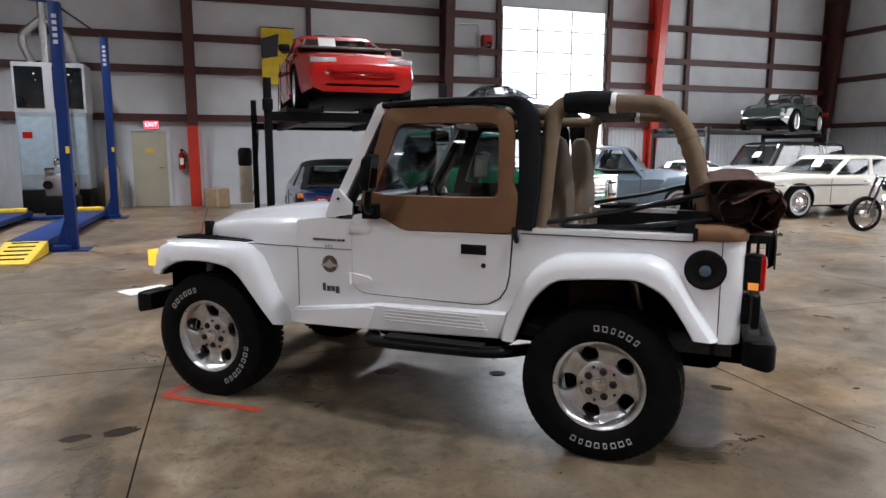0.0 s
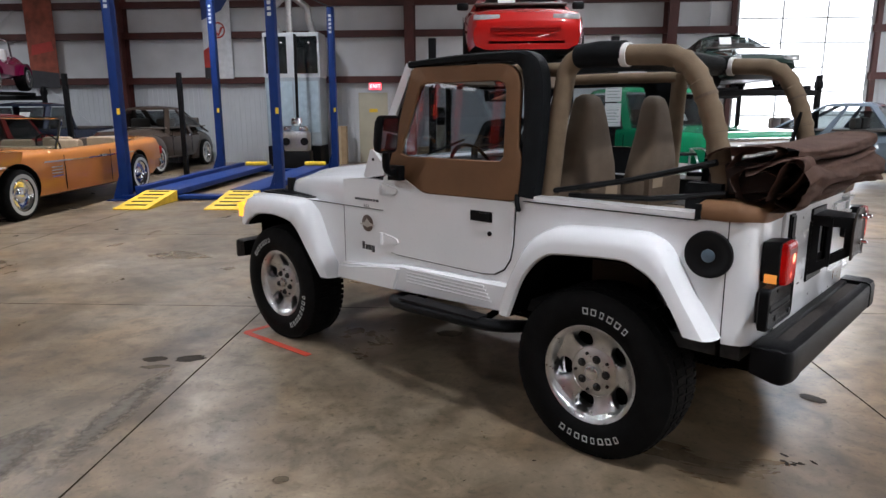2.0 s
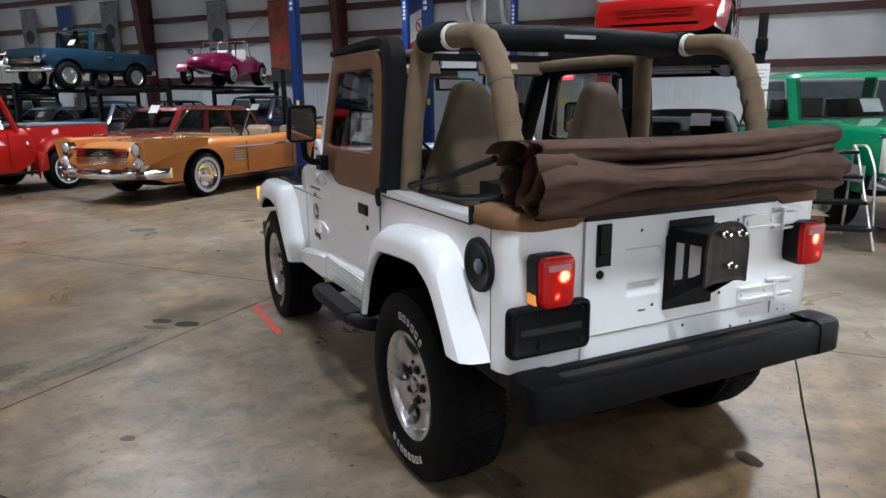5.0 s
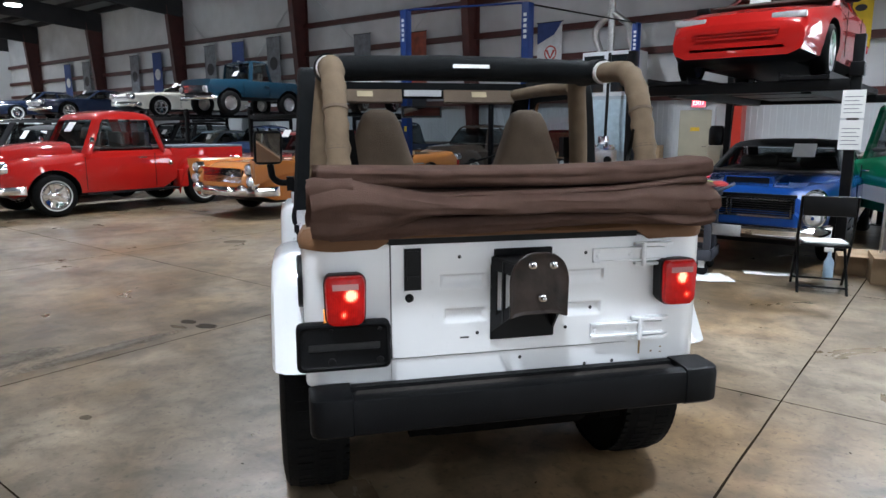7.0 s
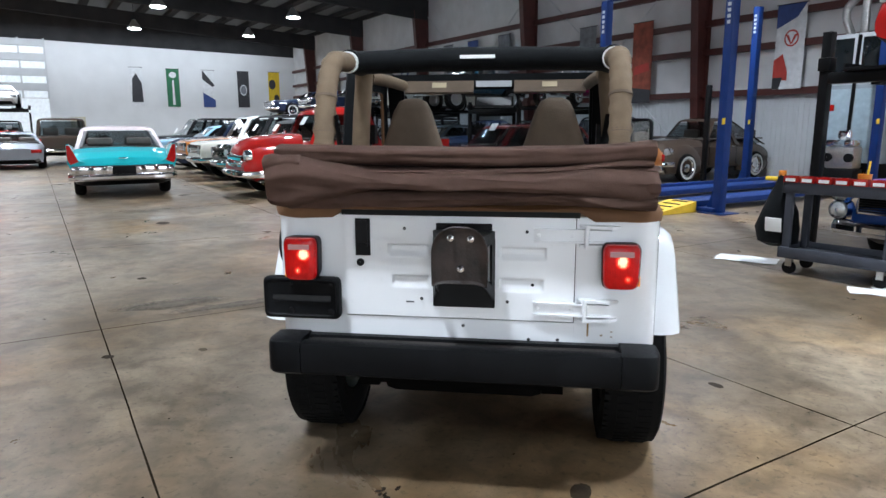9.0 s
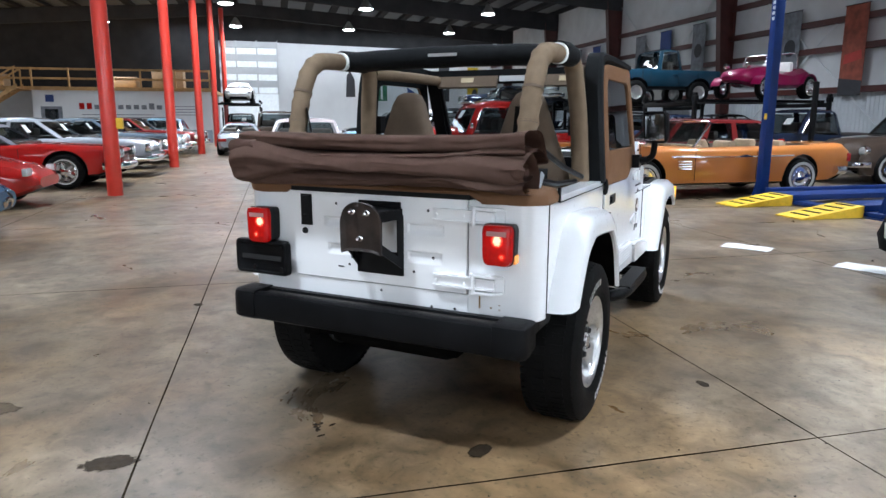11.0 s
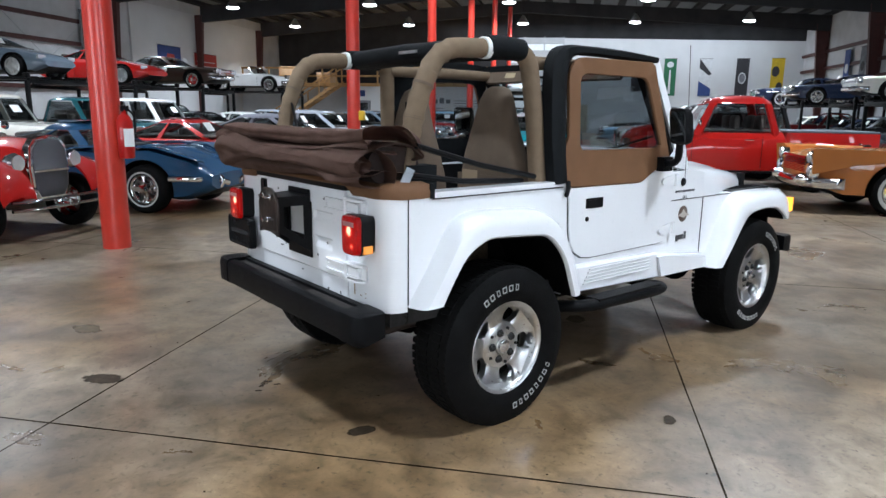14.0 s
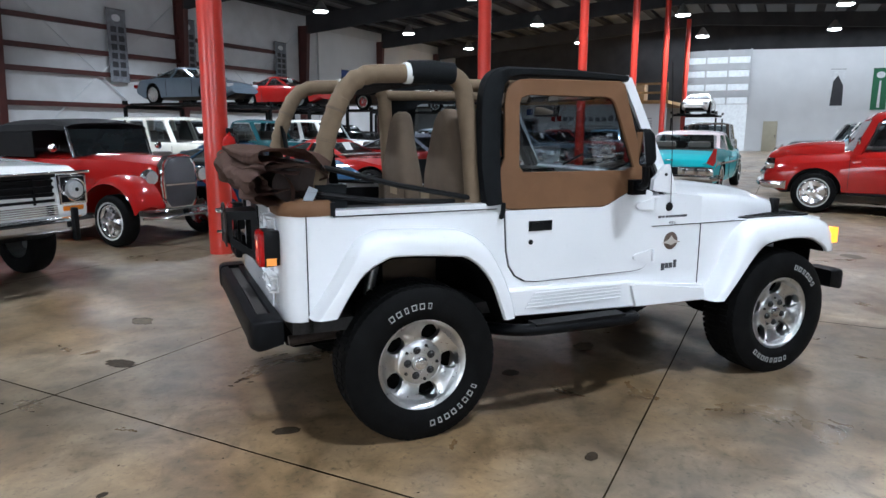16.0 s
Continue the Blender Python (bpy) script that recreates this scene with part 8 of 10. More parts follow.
# second crease inside the roll, and the lower fold
fold_sheet("canvas_crease", [(0.60, [(-1.70, 1.30), (-1.85, 1.315), (-1.90, 1.30), (-1.86, 1.285), (-1.72, 1.28)]), (0.2, [(-1.68, 1.298), (-1.85, 1.302), (-1.905, 1.292), (-1.87, 1.282), (-1.70, 1.28)]), (-0.3, [(-1.68, 1.30), (-1.86, 1.308), (-1.91, 1.30), (-1.88, 1.288), (-1.70, 1.282)]), (-0.60, [(-1.66, 1.32), (-1.84, 1.345), (-1.90, 1.33), (-1.88, 1.31), (-1.70, 1.30)]), (-0.69, [(-1.66, 1.31), (-1.80, 1.345), (-1.865, 1.33), (-1.84, 1.30), (-1.72, 1.29)])], 6.1, 0.006)
low = [(-1.62, 1.212), (-1.80, 1.224), (-1.885, 1.224), (-1.920, 1.208), (-1.915, 1.184), (-1.86, 1.166), (-1.70, 1.160)]
fold_sheet("canvas_low_fold", [(0.66, lift(low, -0.012, 0.015)), (0.45, lift(low, -0.006, 0.01)), (0.1, low), (-0.2, lift(low, 0.004)), (-0.40, lift(low, 0.012, -0.012)), (-0.58, lift(low, 0.0, -0.02)), (-0.70, lift(low, -0.004, 0.01))], 7.7, 0.010)
# core filling the folds, coloured dark for the shade between the sheets
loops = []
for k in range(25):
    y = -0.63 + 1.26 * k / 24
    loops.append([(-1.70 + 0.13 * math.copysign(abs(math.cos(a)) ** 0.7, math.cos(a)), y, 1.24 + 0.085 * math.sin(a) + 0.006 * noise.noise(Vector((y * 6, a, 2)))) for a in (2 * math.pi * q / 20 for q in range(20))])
part("canvas_core", rings(bmesh.new(), loops), mat("shaded fold core", (0.03, 0.018, 0.014), 0.9, var=0.2), top_root, smooth=60)


def cloth_scroll(path, y0, y1, seed, sag=0.0):
    """A band of cloth rolled up along a path in x and z, its open end showing."""
    pts = curve([(x, z, 0) for x, z in path], 7)
    loops = []
    for k, p in enumerate(pts):
        row = []
        for q in range(7):
            v = q / 6
            w_ = 0.008 * noise.noise(Vector((k * 0.12, v * 3, seed)))
            row.append(Vector((p.x + w_ + 0.02 * sag * (1 - v), y0 + (y1 - y0) * v + 0.010 * noise.noise(Vector((k * 0.15, v, seed + 5))), p.y + w_ - sag * 0.03 * v)))
        loops.append(row)
    bm = bmesh.new()
    rings(bm, loops, cap=False, closed=False)
    bmesh.ops.solidify(bm, geom=bm.faces[:], thickness=0.008)
    return bm


spiral = lambda cx, cz, r0, r1, turns, a0, squash=1.0: [(cx + (r0 + (r1 - r0) * k / 16) * math.cos(a0 + turns * 2 * math.pi * k / 16), cz + squash * (r0 + (r1 - r0) * k / 16) * math.sin(a0 + turns * 2 * math.pi * k / 16)) for k in range(17)]
# passenger's end: a rolled corner and a hanging tongue
part("canvas_scroll", cloth_scroll(spiral(-1.895, 1.250, 0.012, 0.052, 1.7, 0.6, 0.85), -0.56, -0.705, 2.0), M_FABRIC, top_root, smooth=70)
part("canvas_tongue", cloth_scroll([(-1.90, 1.300), (-1.84, 1.310), (-1.78, 1.285), (-1.75, 1.225), (-1.755, 1.165), (-1.80, 1.150)], -0.60, -0.712, 5.0), M_FABRIC, top_root, smooth=70)
part("canvas_tongue", cloth_scroll([(-1.76, 1.395), (-1.69, 1.375), (-1.63, 1.325), (-1.595, 1.275), (-1.62, 1.262)], -0.58, -0.70, 6.0), M_FABRIC, top_root, smooth=70)
# driver's end: a heart-shaped loop and an open roll
part("canvas_scroll", cloth_scroll([(-1.70, 1.215), (-1.685, 1.265), (-1.72, 1.300), (-1.765, 1.285), (-1.80, 1.300), (-1.845, 1.275), (-1.835, 1.225), (-1.78, 1.185), (-1.715, 1.185), (-1.70, 1.215)], 0.56, 0.70, 9.0), M_FABRIC, top_root, smooth=70)
part("canvas_scroll", cloth_scroll([(-1.82, 1.19), (-1.84, 1.25), (-1.865, 1.315), (-1.905, 1.352), (-1.938, 1.330), (-1.925, 1.280), (-1.89, 1.235), (-1.86, 1.20)], 0.58, 0.725, 12.0), M_FABRIC, top_root, smooth=70)
part("canvas_tongue", cloth_scroll([(-1.66, 1.30), (-1.70, 1.365), (-1.78, 1.385), (-1.84, 1.37), (-1.80, 1.33), (-1.72, 1.30)], 0.58, 0.70, 14.0), M_FABRIC, top_root, smooth=70)
# lighter skirt along the rim of the tub
loops = []
path = [(-1.585, 0.745), (-1.705, 0.747), (-1.755, 0.740), (-1.797, 0.705), (-1.815, 0.65), (-1.818, 0.45), (-1.820, 0.0), (-1.818, -0.45), (-1.815, -0.65), (-1.797, -0.705), (-1.755, -0.740), (-1.705, -0.747), (-1.585, -0.745)]
pts = curve([(x, y, 0) for x, y in path], 6)
for n, p in enumerate(pts):
    d = (pts[min(n + 1, len(pts) - 1)] - pts[max(n - 1, 0)]).normalized()
    nr = Vector((d.y, -d.x, 0))
    wv = 0.007 * noise.noise(Vector((p.x * 9, p.y * 9, 2)))
    zt = 1.168 + 0.02 * noise.noise(Vector((p.x * 4, p.y * 4, 7)))
    zb = 1.106 + wv if abs(p.y) > 0.49 else 1.136
    loops.append([p + nr * (0.004 + wv) + Vector((0, 0, zb)), p + nr * (0.009 + wv) + Vector((0, 0, (zb + zt) / 2)), p - nr * 0.01 + Vector((0, 0, zt)), p - nr * 0.10 + Vector((0, 0, zt + 0.015)), p - nr * 0.10 + Vector((0, 0, zt - 0.01)), p - nr * 0.012 + Vector((0, 0, zb))])
part("canvas_skirt", rings(bmesh.new(), loops), M_DOORFAB, top_root, "lighter brown canvas skirt", smooth=60)
for s in (1, -1):
    part("skirt_tab", soft(boxed(-1.60, s * 0.752 - 0.005, 1.104, -1.578, s * 0.752 + 0.005, 1.165), 0.003, 1), M_BLKFAB, top_root)

# ---- lifts ----
def storage_lift(label, x, y, z, rz=0, width=2.5, length=4.3, post=2.15):
    """A black four-post parking lift; its runways lie at height z along the car."""
    root = thing("storage_lift", label, "car lift", pose(x, y, 0, 0, 0, rz), group="storage lifts")
    for sx in (-1, 1):
        for sy in (-1, 1):
            px, py = sx * length / 2, sy * width / 2
            p = part("post", boxed(px - 0.05, py - 0.05, 0.012, px + 0.05, py + 0.05, post, 0.006), M_BLACK, root)
            part("base_plate", boxed(px - 0.12, py - 0.12, 0, px + 0.12, py + 0.12, 0.012), M_BLACK, p, smooth=0)
            part("safety_latch", boxed(px - 0.07, py - 0.065, z - 0.02, px + 0.07, py + 0.065, z + 0.12, 0.01), M_BLACK, p)
            part("post_label", boxed(px + 0.051, py - 0.03, z + 0.02, px + 0.053, py + 0.03, z + 0.08), M_PAPER, p, smooth=0)
        part("cross_beam", boxed(sx * length / 2 - 0.06, -width / 2 + 0.05, z - 0.16, sx * length / 2 + 0.06, width / 2 - 0.05, z - 0.04, 0.008), M_BLACK, root)
    for sy in (-1, 1):
        yc = sy * 0.72
        bm = boxed(-length / 2 - 0.1, yc - 0.24, z - 0.04, length / 2 + 0.1, yc + 0.24, z, 0.006)
        box(bm, -length / 2 - 0.1, yc - 0.24, z, length / 2 + 0.1, yc - 0.22, z + 0.04)
        box(bm, -length / 2 - 0.1, yc + 0.22, z, length / 2 + 0.1, yc + 0.24, z + 0.04)
        part("runway", bm, M_BLACK, root, smooth=0)
    return root


cl = storage_lift("black four post lift holding the red coupe", 1.24, 11.05, 2.04, -90, 2.38, 4.3, 2.43)
for k in range(3):
    part("drip_tray", boxed(-1.9 + 1.3 * k, -0.47, 1.93, -0.75 + 1.3 * k, 0.47, 1.95, 0.006), M_BLACK, cl, smooth=0)
for sy in (-1, 1):
    part("runway_beam", boxed(-2.05, sy * 0.72 - 0.05, 1.86, 2.05, sy * 0.72 + 0.05, 1.995, 0.006), M_BLACK, cl, smooth=0)
pu = part("power_unit", boxed(-2.30, -1.50, 0.50, -2.04, -1.26, 1.20, 0.03), mat("beige enamel", (0.50, 0.44, 0.33), 0.4), cl, "beige oil tank of the lift's pump")
part("pump_motor", lathe(bmesh.new(), [(0.001, 1.20), (0.11, 1.20), (0.13, 1.24), (0.13, 1.48), (0.10, 1.54), (0.001, 1.55)], 16, "z", Matrix.Translation((-2.17, -1.38, 0))), M_BLACK, pu, "black electric motor")
part("hose", tube(bmesh.new(), curve([(-2.17, -1.27, 0.6), (-2.2, -1.2, 0.9), (-2.15, -1.14, 1.5), (-2.15, -1.12, 1.9)], 5), 0.012, 6), M_BLACK, cl)
for x, y, z in ((-12.3, 15.4, 1.95), (-18.2, 15.4, 1.95), (-23.0, 15.9, 1.95), (-29.0, 15.9, 1.95), (-34.5, 15.9, 1.95)):
    storage_lift("black four post storage lift along the wall", x, y, z, -90)
for x in (-12.5, -17.2, -21.5):
    storage_lift("black four post storage lift along the wall", x, -13.2, 2.25, 90)
storage_lift("black four post storage lift along the wall", -27.5, -12.5, 2.3, 90)
storage_lift("black four post lift holding a dark green coupe", 6.45, 16.4, 1.9, -90, 2.3)
storage_lift("black four post lift holding an open roadster", 14.6, 16.9, 2.05, 180)
storage_lift("black four post lift holding a white sports car", -40.0, 0.2, 2.4, 0)
# two slim rack posts beside the brown coupe
for x, y in ((-6.2, 15.1), (-8.9, 15.1)):
    p = thing("rack_post", "slim black lift post beside the brown coupe", "post", pose(x, y, 0))
    part("shaft", boxed(-0.05, -0.05, 0, 0.05, 0.05, 2.35, 0.006), M_BLACK, p)
    part("foot", boxed(-0.13, -0.13, 0, 0.13, 0.13, 0.015), M_BLACK, p, smooth=0)

# blue alignment lift with yellow ramps
lift = thing("alignment_lift", "blue four post car lift with yellow ramps, lowered", "car lift")
for x, y, zt in ((-5.45, 11.0, 3.75), (-2.75, 11.05, 3.6), (-2.85, 16.0, 3.85), (-5.7, 16.0, 4.1)):
    p = part("post", boxed(x - 0.075, y - 0.085, 0.015, x + 0.075, y + 0.085, zt, 0.012), M_BLUE, lift)
    part("foot", boxed(x - 0.24, y - 0.22, 0, x + 0.24, y + 0.22, 0.015), M_BLUE, p, smooth=0)
    bm = bmesh.new()
    rings(bm, [[(x - 0.075, y - 0.02, 0.015), (x - 0.075, y + 0.02, 0.015), (x - 0.075, y + 0.02, 0.5), (x - 0.075, y - 0.02, 0.5)], [(x - 0.23, y - 0.02, 0.015), (x - 0.23, y + 0.02, 0.015), (x - 0.23, y + 0.02, 0.05), (x - 0.23, y - 0.02, 0.05)]])
    part("gusset", bm, M_BLUE, p, smooth=0)
    part("switch_box", boxed(x + 0.02, y - 0.10, 1.45, x + 0.07, y - 0.086, 1.55), M_YELLOW, p, smooth=0)
    for k in range(5):
        part("name_block", boxed(x - 0.03, y - 0.0885, zt - 0.23 - 0.09 * k, x + 0.03, y - 0.0855, zt - 0.175 - 0.09 * k), M_LINER, p, smooth=0)
for x in (-4.75, -3.3):
    r_ = part("runway", boxed(x - 0.27, 10.85, 0.09, x + 0.27, 16.1, 0.19, 0.01), M_BLUE, lift)
    bm = bmesh.new()
    rings(bm, [[(x - 0.27, y, 0.004), (x + 0.27, y, 0.004), (x + 0.27, y, z), (x - 0.27, y, z)] for y, z in ((9.75, 0.02), (10.84, 0.18))])
    ramp = part("ramp", bm, M_YELLOW, lift, "yellow steel ramp", smooth=0)
    for k in range(5):
        y = 9.95 + 0.2 * k
        z = 0.02 + 0.16 * (y - 9.75) / 1.09
        part("ramp_slot", boxed(x - 0.17, y - 0.02, z - 0.01, x + 0.17, y + 0.045, z + 0.009), M_BLACK, ramp, smooth=0)
    part("wheel_stop", boxed(x - 0.25, 15.7, 0.19, x + 0.25, 15.85, 0.28, 0.02), M_YELLOW, lift)
for y in (11.0, 16.0):
    part("cross_beam", boxed(-5.5, y - 0.12, 0.02, -2.75, y + 0.12, 0.085, 0.006), M_BLUE, lift)
bm = bmesh.new()
tube(bm, [(-5.45, 11.0, 3.75), (-2.75, 11.05, 3.6)], 0.02, 6)
part("top_cable", bm, M_BLUE, lift)
part("top_cable", tube(bmesh.new(), [(-2.75, 11.05, 3.58), (-2.85, 16.0, 3.85)], 0.015, 6), M_BLACK, lift)
part("side_board", boxed(-5.25, 10.9, 0.02, -5.12, 16.0, 0.24, 0.01), M_BLUE, lift)

# grey machine with ducts at the wall
mach = thing("test_machine", "grey steel machine with dark windows and silver ducts", "machine", pose(-4.35, 18.2, 0))
part("plinth", boxed(-0.72, -0.45, 0, 0.72, 0.5, 0.55, 0.02), M_BLACK, mach)
part("cabinet", boxed(-0.74, -0.35, 0.55, 0.74, 0.5, 2.35, 0.02), M_GREY, mach)
fr = part("frame", boxed(-0.76, -0.32, 2.35, 0.76, 0.45, 3.5, 0.02), M_LINER, mach)
for x0, x1 in ((-0.70, -0.12), (0.08, 0.70)):
    part("dark_window", boxed(x0, -0.335, 2.45, x1, -0.318, 3.4, 0.004), M_DARKGLASS, fr)
part("door_panel", boxed(-0.70, -0.362, 0.9, 0.0, -0.352, 2.25, 0.006), mat("pale blue enamel", (0.30, 0.38, 0.43), 0.4), mach)
part("door_panel", boxed(0.04, -0.362, 0.9, 0.70, -0.352, 2.25, 0.006), mat("pale blue enamel", (0.30, 0.38, 0.43), 0.4), mach)
part("red_notice", boxed(-0.62, -0.372, 1.75, -0.42, -0.364, 1.9), P_RED, mach, smooth=0)
for pts in ([(-0.1, 0, 3.5), (-0.1, 0, 4.4), (-0.1, 0.1, 6.4)], [(-0.15, 0, 4.5), (-0.55, 0, 4.15), (-0.55, 0, 3.9), (-0.35, 0, 3.45)], [(-0.05, 0, 4.5), (0.42, 0, 4.15), (0.42, 0, 3.9), (0.55, 0, 3.45)]):
    part("duct", tube(bmesh.new(), rounded(pts, 0.15), 0.09, 14), M_ALU, mach, "silver duct")
eng = thing("engine", "silver and black engine on a stand before the machine", "engine", pose(-4.1, 17.2, 0))
part("stand", boxed(-0.35, -0.2, 0, 0.35, 0.2, 0.45, 0.03), M_BLACK, eng)
part("block", boxed(-0.32, -0.2, 0.45, 0.32, 0.2, 0.95, 0.05), M_ALU, eng)
for sx in (-1, 1):
    part("valve_cover", boxed(sx * 0.2 - 0.1, -0.24, 0.95, sx * 0.2 + 0.1, 0.2, 1.1, 0.04), M_CHROME, eng)
    part("pulley", lathe(bmesh.new(), [(0.001, -0.26), (0.1, -0.26), (0.1, -0.2)], 18, "y", Matrix.Translation((sx * 0.24, 0, 0.7))), M_BLACK, eng)
part("air_cleaner", lathe(bmesh.new(), [(0.001, 1.3), (0.14, 1.3), (0.15, 1.25), (0.15, 1.15), (0.1, 1.1)], 20, "z"), M_CHROME, eng)
part("exhaust_pipe", tube(bmesh.new(), [(0.0, 0.1, 1.2), (0.0, 0.15, 2.6), (0.0, 0.2, 3.4)], 0.04, 10), M_BLACK, eng)

# fire extinguishers
def extinguisher(m, label):
    e = thing("fire_extinguisher", label, "fire extinguisher", m, group="fire extinguishers")
    part("cylinder", lathe(bmesh.new(), [(0.001, 0), (0.075, 0.0), (0.08, 0.02), (0.08, 0.36), (0.06, 0.42), (0.025, 0.45), (0.02, 0.49)], 20, "z"), P_RED, e)
    part("valve", boxed(-0.03, -0.02, 0.47, 0.05, 0.02, 0.53, 0.006), M_BLACK, e)
    part("hose", tube(bmesh.new(), curve([(0.03, 0, 0.5), (0.10, 0, 0.42), (0.10, 0, 0.2)], 5), 0.012, 8), M_BLACK, e)
    part("label_plate", boxed(-0.05, -0.083, 0.12, 0.05, -0.079, 0.3), M_PAPER, e, smooth=0)
    return e


extinguisher(pose(-1.60, 19.02, 0.98), "red fire extinguisher on the wall beside the door")
extinguisher(pose(-0.95, -0.86, 0.0, 0, 0, 0) @ pose(0.02, 0.40, 0.95, 0, 0, 150), "red fire extinguisher hung on the red post")
box_y = thing("call_box", "small yellow box on the red post", "box", pose(-8.75, -0.50, 1.25))
part("case", boxed(-0.07, -0.05, 0, 0.07, 0.06, 0.2, 0.01), M_YELLOW, box_y)

# speaker and conduit on the wall
sp = thing("alarm_horn", "red alarm horn on the wall", "alarm horn", pose(7.05, 18.95, 4.55))
part("case", boxed(-0.15, -0.12, 0, 0.15, 0.16, 0.32, 0.02), P_RED, sp)
part("cone", lathe(bmesh.new(), [(0.03, -0.1), (0.09, -0.16), (0.10, -0.17)], 18, "y", Matrix.Translation((0, 0, 0.02))), M_BLACK, sp)
con = thing("conduit", "white electrical conduit with an elbow on the wall", "conduit")
part("pipe", tube(bmesh.new(), rounded([(5.9, 19.05, 5.15), (6.8, 19.05, 5.2), (6.85, 19.05, 5.0), (6.85, 19.05, 3.4)], 0.1), 0.025, 8), M_LINER, con)

# ---- banners ----
def banner(name, label, m, w, h, ground, shapes):
    """A flat printed hanging, its print as plain shapes; x across, z up, face towards -y."""
    b = thing(name, label, "banner", m, group="banners")
    part("cloth", boxed(0, -0.006, 0, w, 0.0, h, 0.002, seg=1), ground, b, smooth=0)
    for k, (pts, mt) in enumerate(shapes):
        bm = bmesh.new()
        y = -0.009 - 0.003 * k
        bm.faces.new([bm.verts.new((x * w, y, z * h)) for x, z in pts])
        part("print", bm, mt, b, smooth=0)
    part("rod", tube(bmesh.new(), [(-0.03, -0.003, h), (w + 0.03, -0.003, h)], 0.014, 8), M_BLACK, b)
    return b


def disc(cx, cz, rx, rz, n=24):
    return [(cx + rx * math.cos(2 * math.pi * k / n), cz + rz * math.sin(2 * math.pi * k / n)) for k in range(n)]


B_BLUE, B_WHITE, B_RED, B_BLACK, B_GREY = mat("banner blue", (0.03, 0.06, 0.20), 0.7), mat("banner white", (0.62, 0.64, 0.66), 0.7), mat("banner red", (0.40, 0.04, 0.03), 0.7), mat("banner black", (0.03, 0.03, 0.035), 0.7), mat("banner grey", (0.16, 0.17, 0.19), 0.7, var=0.3, scale=5)
B_GREEN, B_YEL, B_ORANGE = mat("banner green", (0.02, 0.13, 0.06), 0.7), mat("banner yellow", (0.60, 0.42, 0.02), 0.7), mat("banner rust", (0.24, 0.055, 0.03), 0.7, var=0.4, scale=4)
banner("wall_banner", "blue and white printed banner with a round red mark", pose(-7.15, 18.97, 2.38), 0.82, 2.2, B_WHITE, [([(0, 1), (0, 0.72), (0.7, 0.84), (1, 1)], B_BLUE), (disc(0.55, 0.60, 0.25, 0.10), B_RED), (disc(0.55, 0.60, 0.20, 0.08), B_WHITE), ([(0.35, 0.64), (0.45, 0.64), (0.55, 0.55), (0.65, 0.64), (0.75, 0.64), (0.58, 0.53), (0.52, 0.53)], B_RED), ([(0, 0.12), (0, 0.35), (0.3, 0.42), (0.5, 0.2), (0.5, 0.1)], B_RED), ([(0, 0), (0, 0.14), (0.35, 0.14), (0.25, 0)], B_BLACK)])
banner("wall_banner", "rust red printed banner", pose(-12.3, 18.97, 2.15), 0.85, 2.6, B_ORANGE, [([(0.1, 0.35), (0.9, 0.4), (0.85, 0.5), (0.15, 0.46)], B_RED), ([(0, 0), (0, 0.2), (1, 0.16), (1, 0)], B_BLACK)])
banner("wall_banner", "grey printed banner with a dark car", pose(-14.9, 18.97, 2.6), 0.85, 2.3, B_GREY, [(disc(0.5, 0.5, 0.3, 0.12), B_BLACK)])
for x, g in ((-20.0, B_GREY), (-22.4, B_BLUE), (-24.5, B_GREY), (-29.0, B_BLUE), (-31.2, B_GREY), (-36.5, B_GREY), (-38.8, B_BLUE)):
    banner("wall_banner", "printed banner on the wall", pose(x, 18.97, 3.3), 0.85, 1.9, g, [(disc(0.5, 0.45, 0.3, 0.14), B_WHITE if g is B_BLUE else B_BLACK)])
banner("wall_banner", "yellow printed banner behind the red coupe", pose(0.55, 18.97, 3.25), 0.85, 1.5, B_YEL, [([(0, 0.45), (0, 0.8), (0.55, 0.9), (0.5, 0.5)], B_BLACK), (disc(0.72, 0.6, 0.14, 0.05), B_BLACK)])
K = lambda y, z: (1.4 + (y - 1.4) * 0.945, 1.45 + (z - 1.45) * 0.945)
for (y, z), g, sh in (((7.83, 2.87), B_WHITE, [([(0.1, 0.1), (0.2, 0.7), (0.5, 0.85), (0.9, 0.6), (0.95, 0.1)], B_BLACK)]), ((10.35, 2.85), B_GREEN, [(disc(0.5, 0.84, 0.28, 0.08), B_WHITE), ([(0.4, 0.05), (0.44, 0.7), (0.56, 0.7), (0.6, 0.05)], B_WHITE)]),
                      ((12.92, 2.84), B_WHITE, [([(0, 0.4), (1, 0.2), (1, 0), (0, 0)], B_BLUE), ([(0, 1), (0, 0.75), (0.8, 0.55), (1, 0.6)], B_BLACK)]), ((15.55, 2.85), B_BLACK, [(disc(0.5, 0.48, 0.3, 0.15), B_WHITE), (disc(0.5, 0.48, 0.24, 0.12), B_GREY)]), ((18.0, 2.87), B_YEL, [(disc(0.35, 0.65, 0.3, 0.14), B_BLACK), (disc(0.7, 0.25, 0.25, 0.12), B_BLACK)])):
    yy, zz = K(y, z)
    banner("wall_banner", "tall printed banner on the white end wall", pose(-46.97, yy, zz, 0, 0, 90), 0.85, 2.6, g, sh)
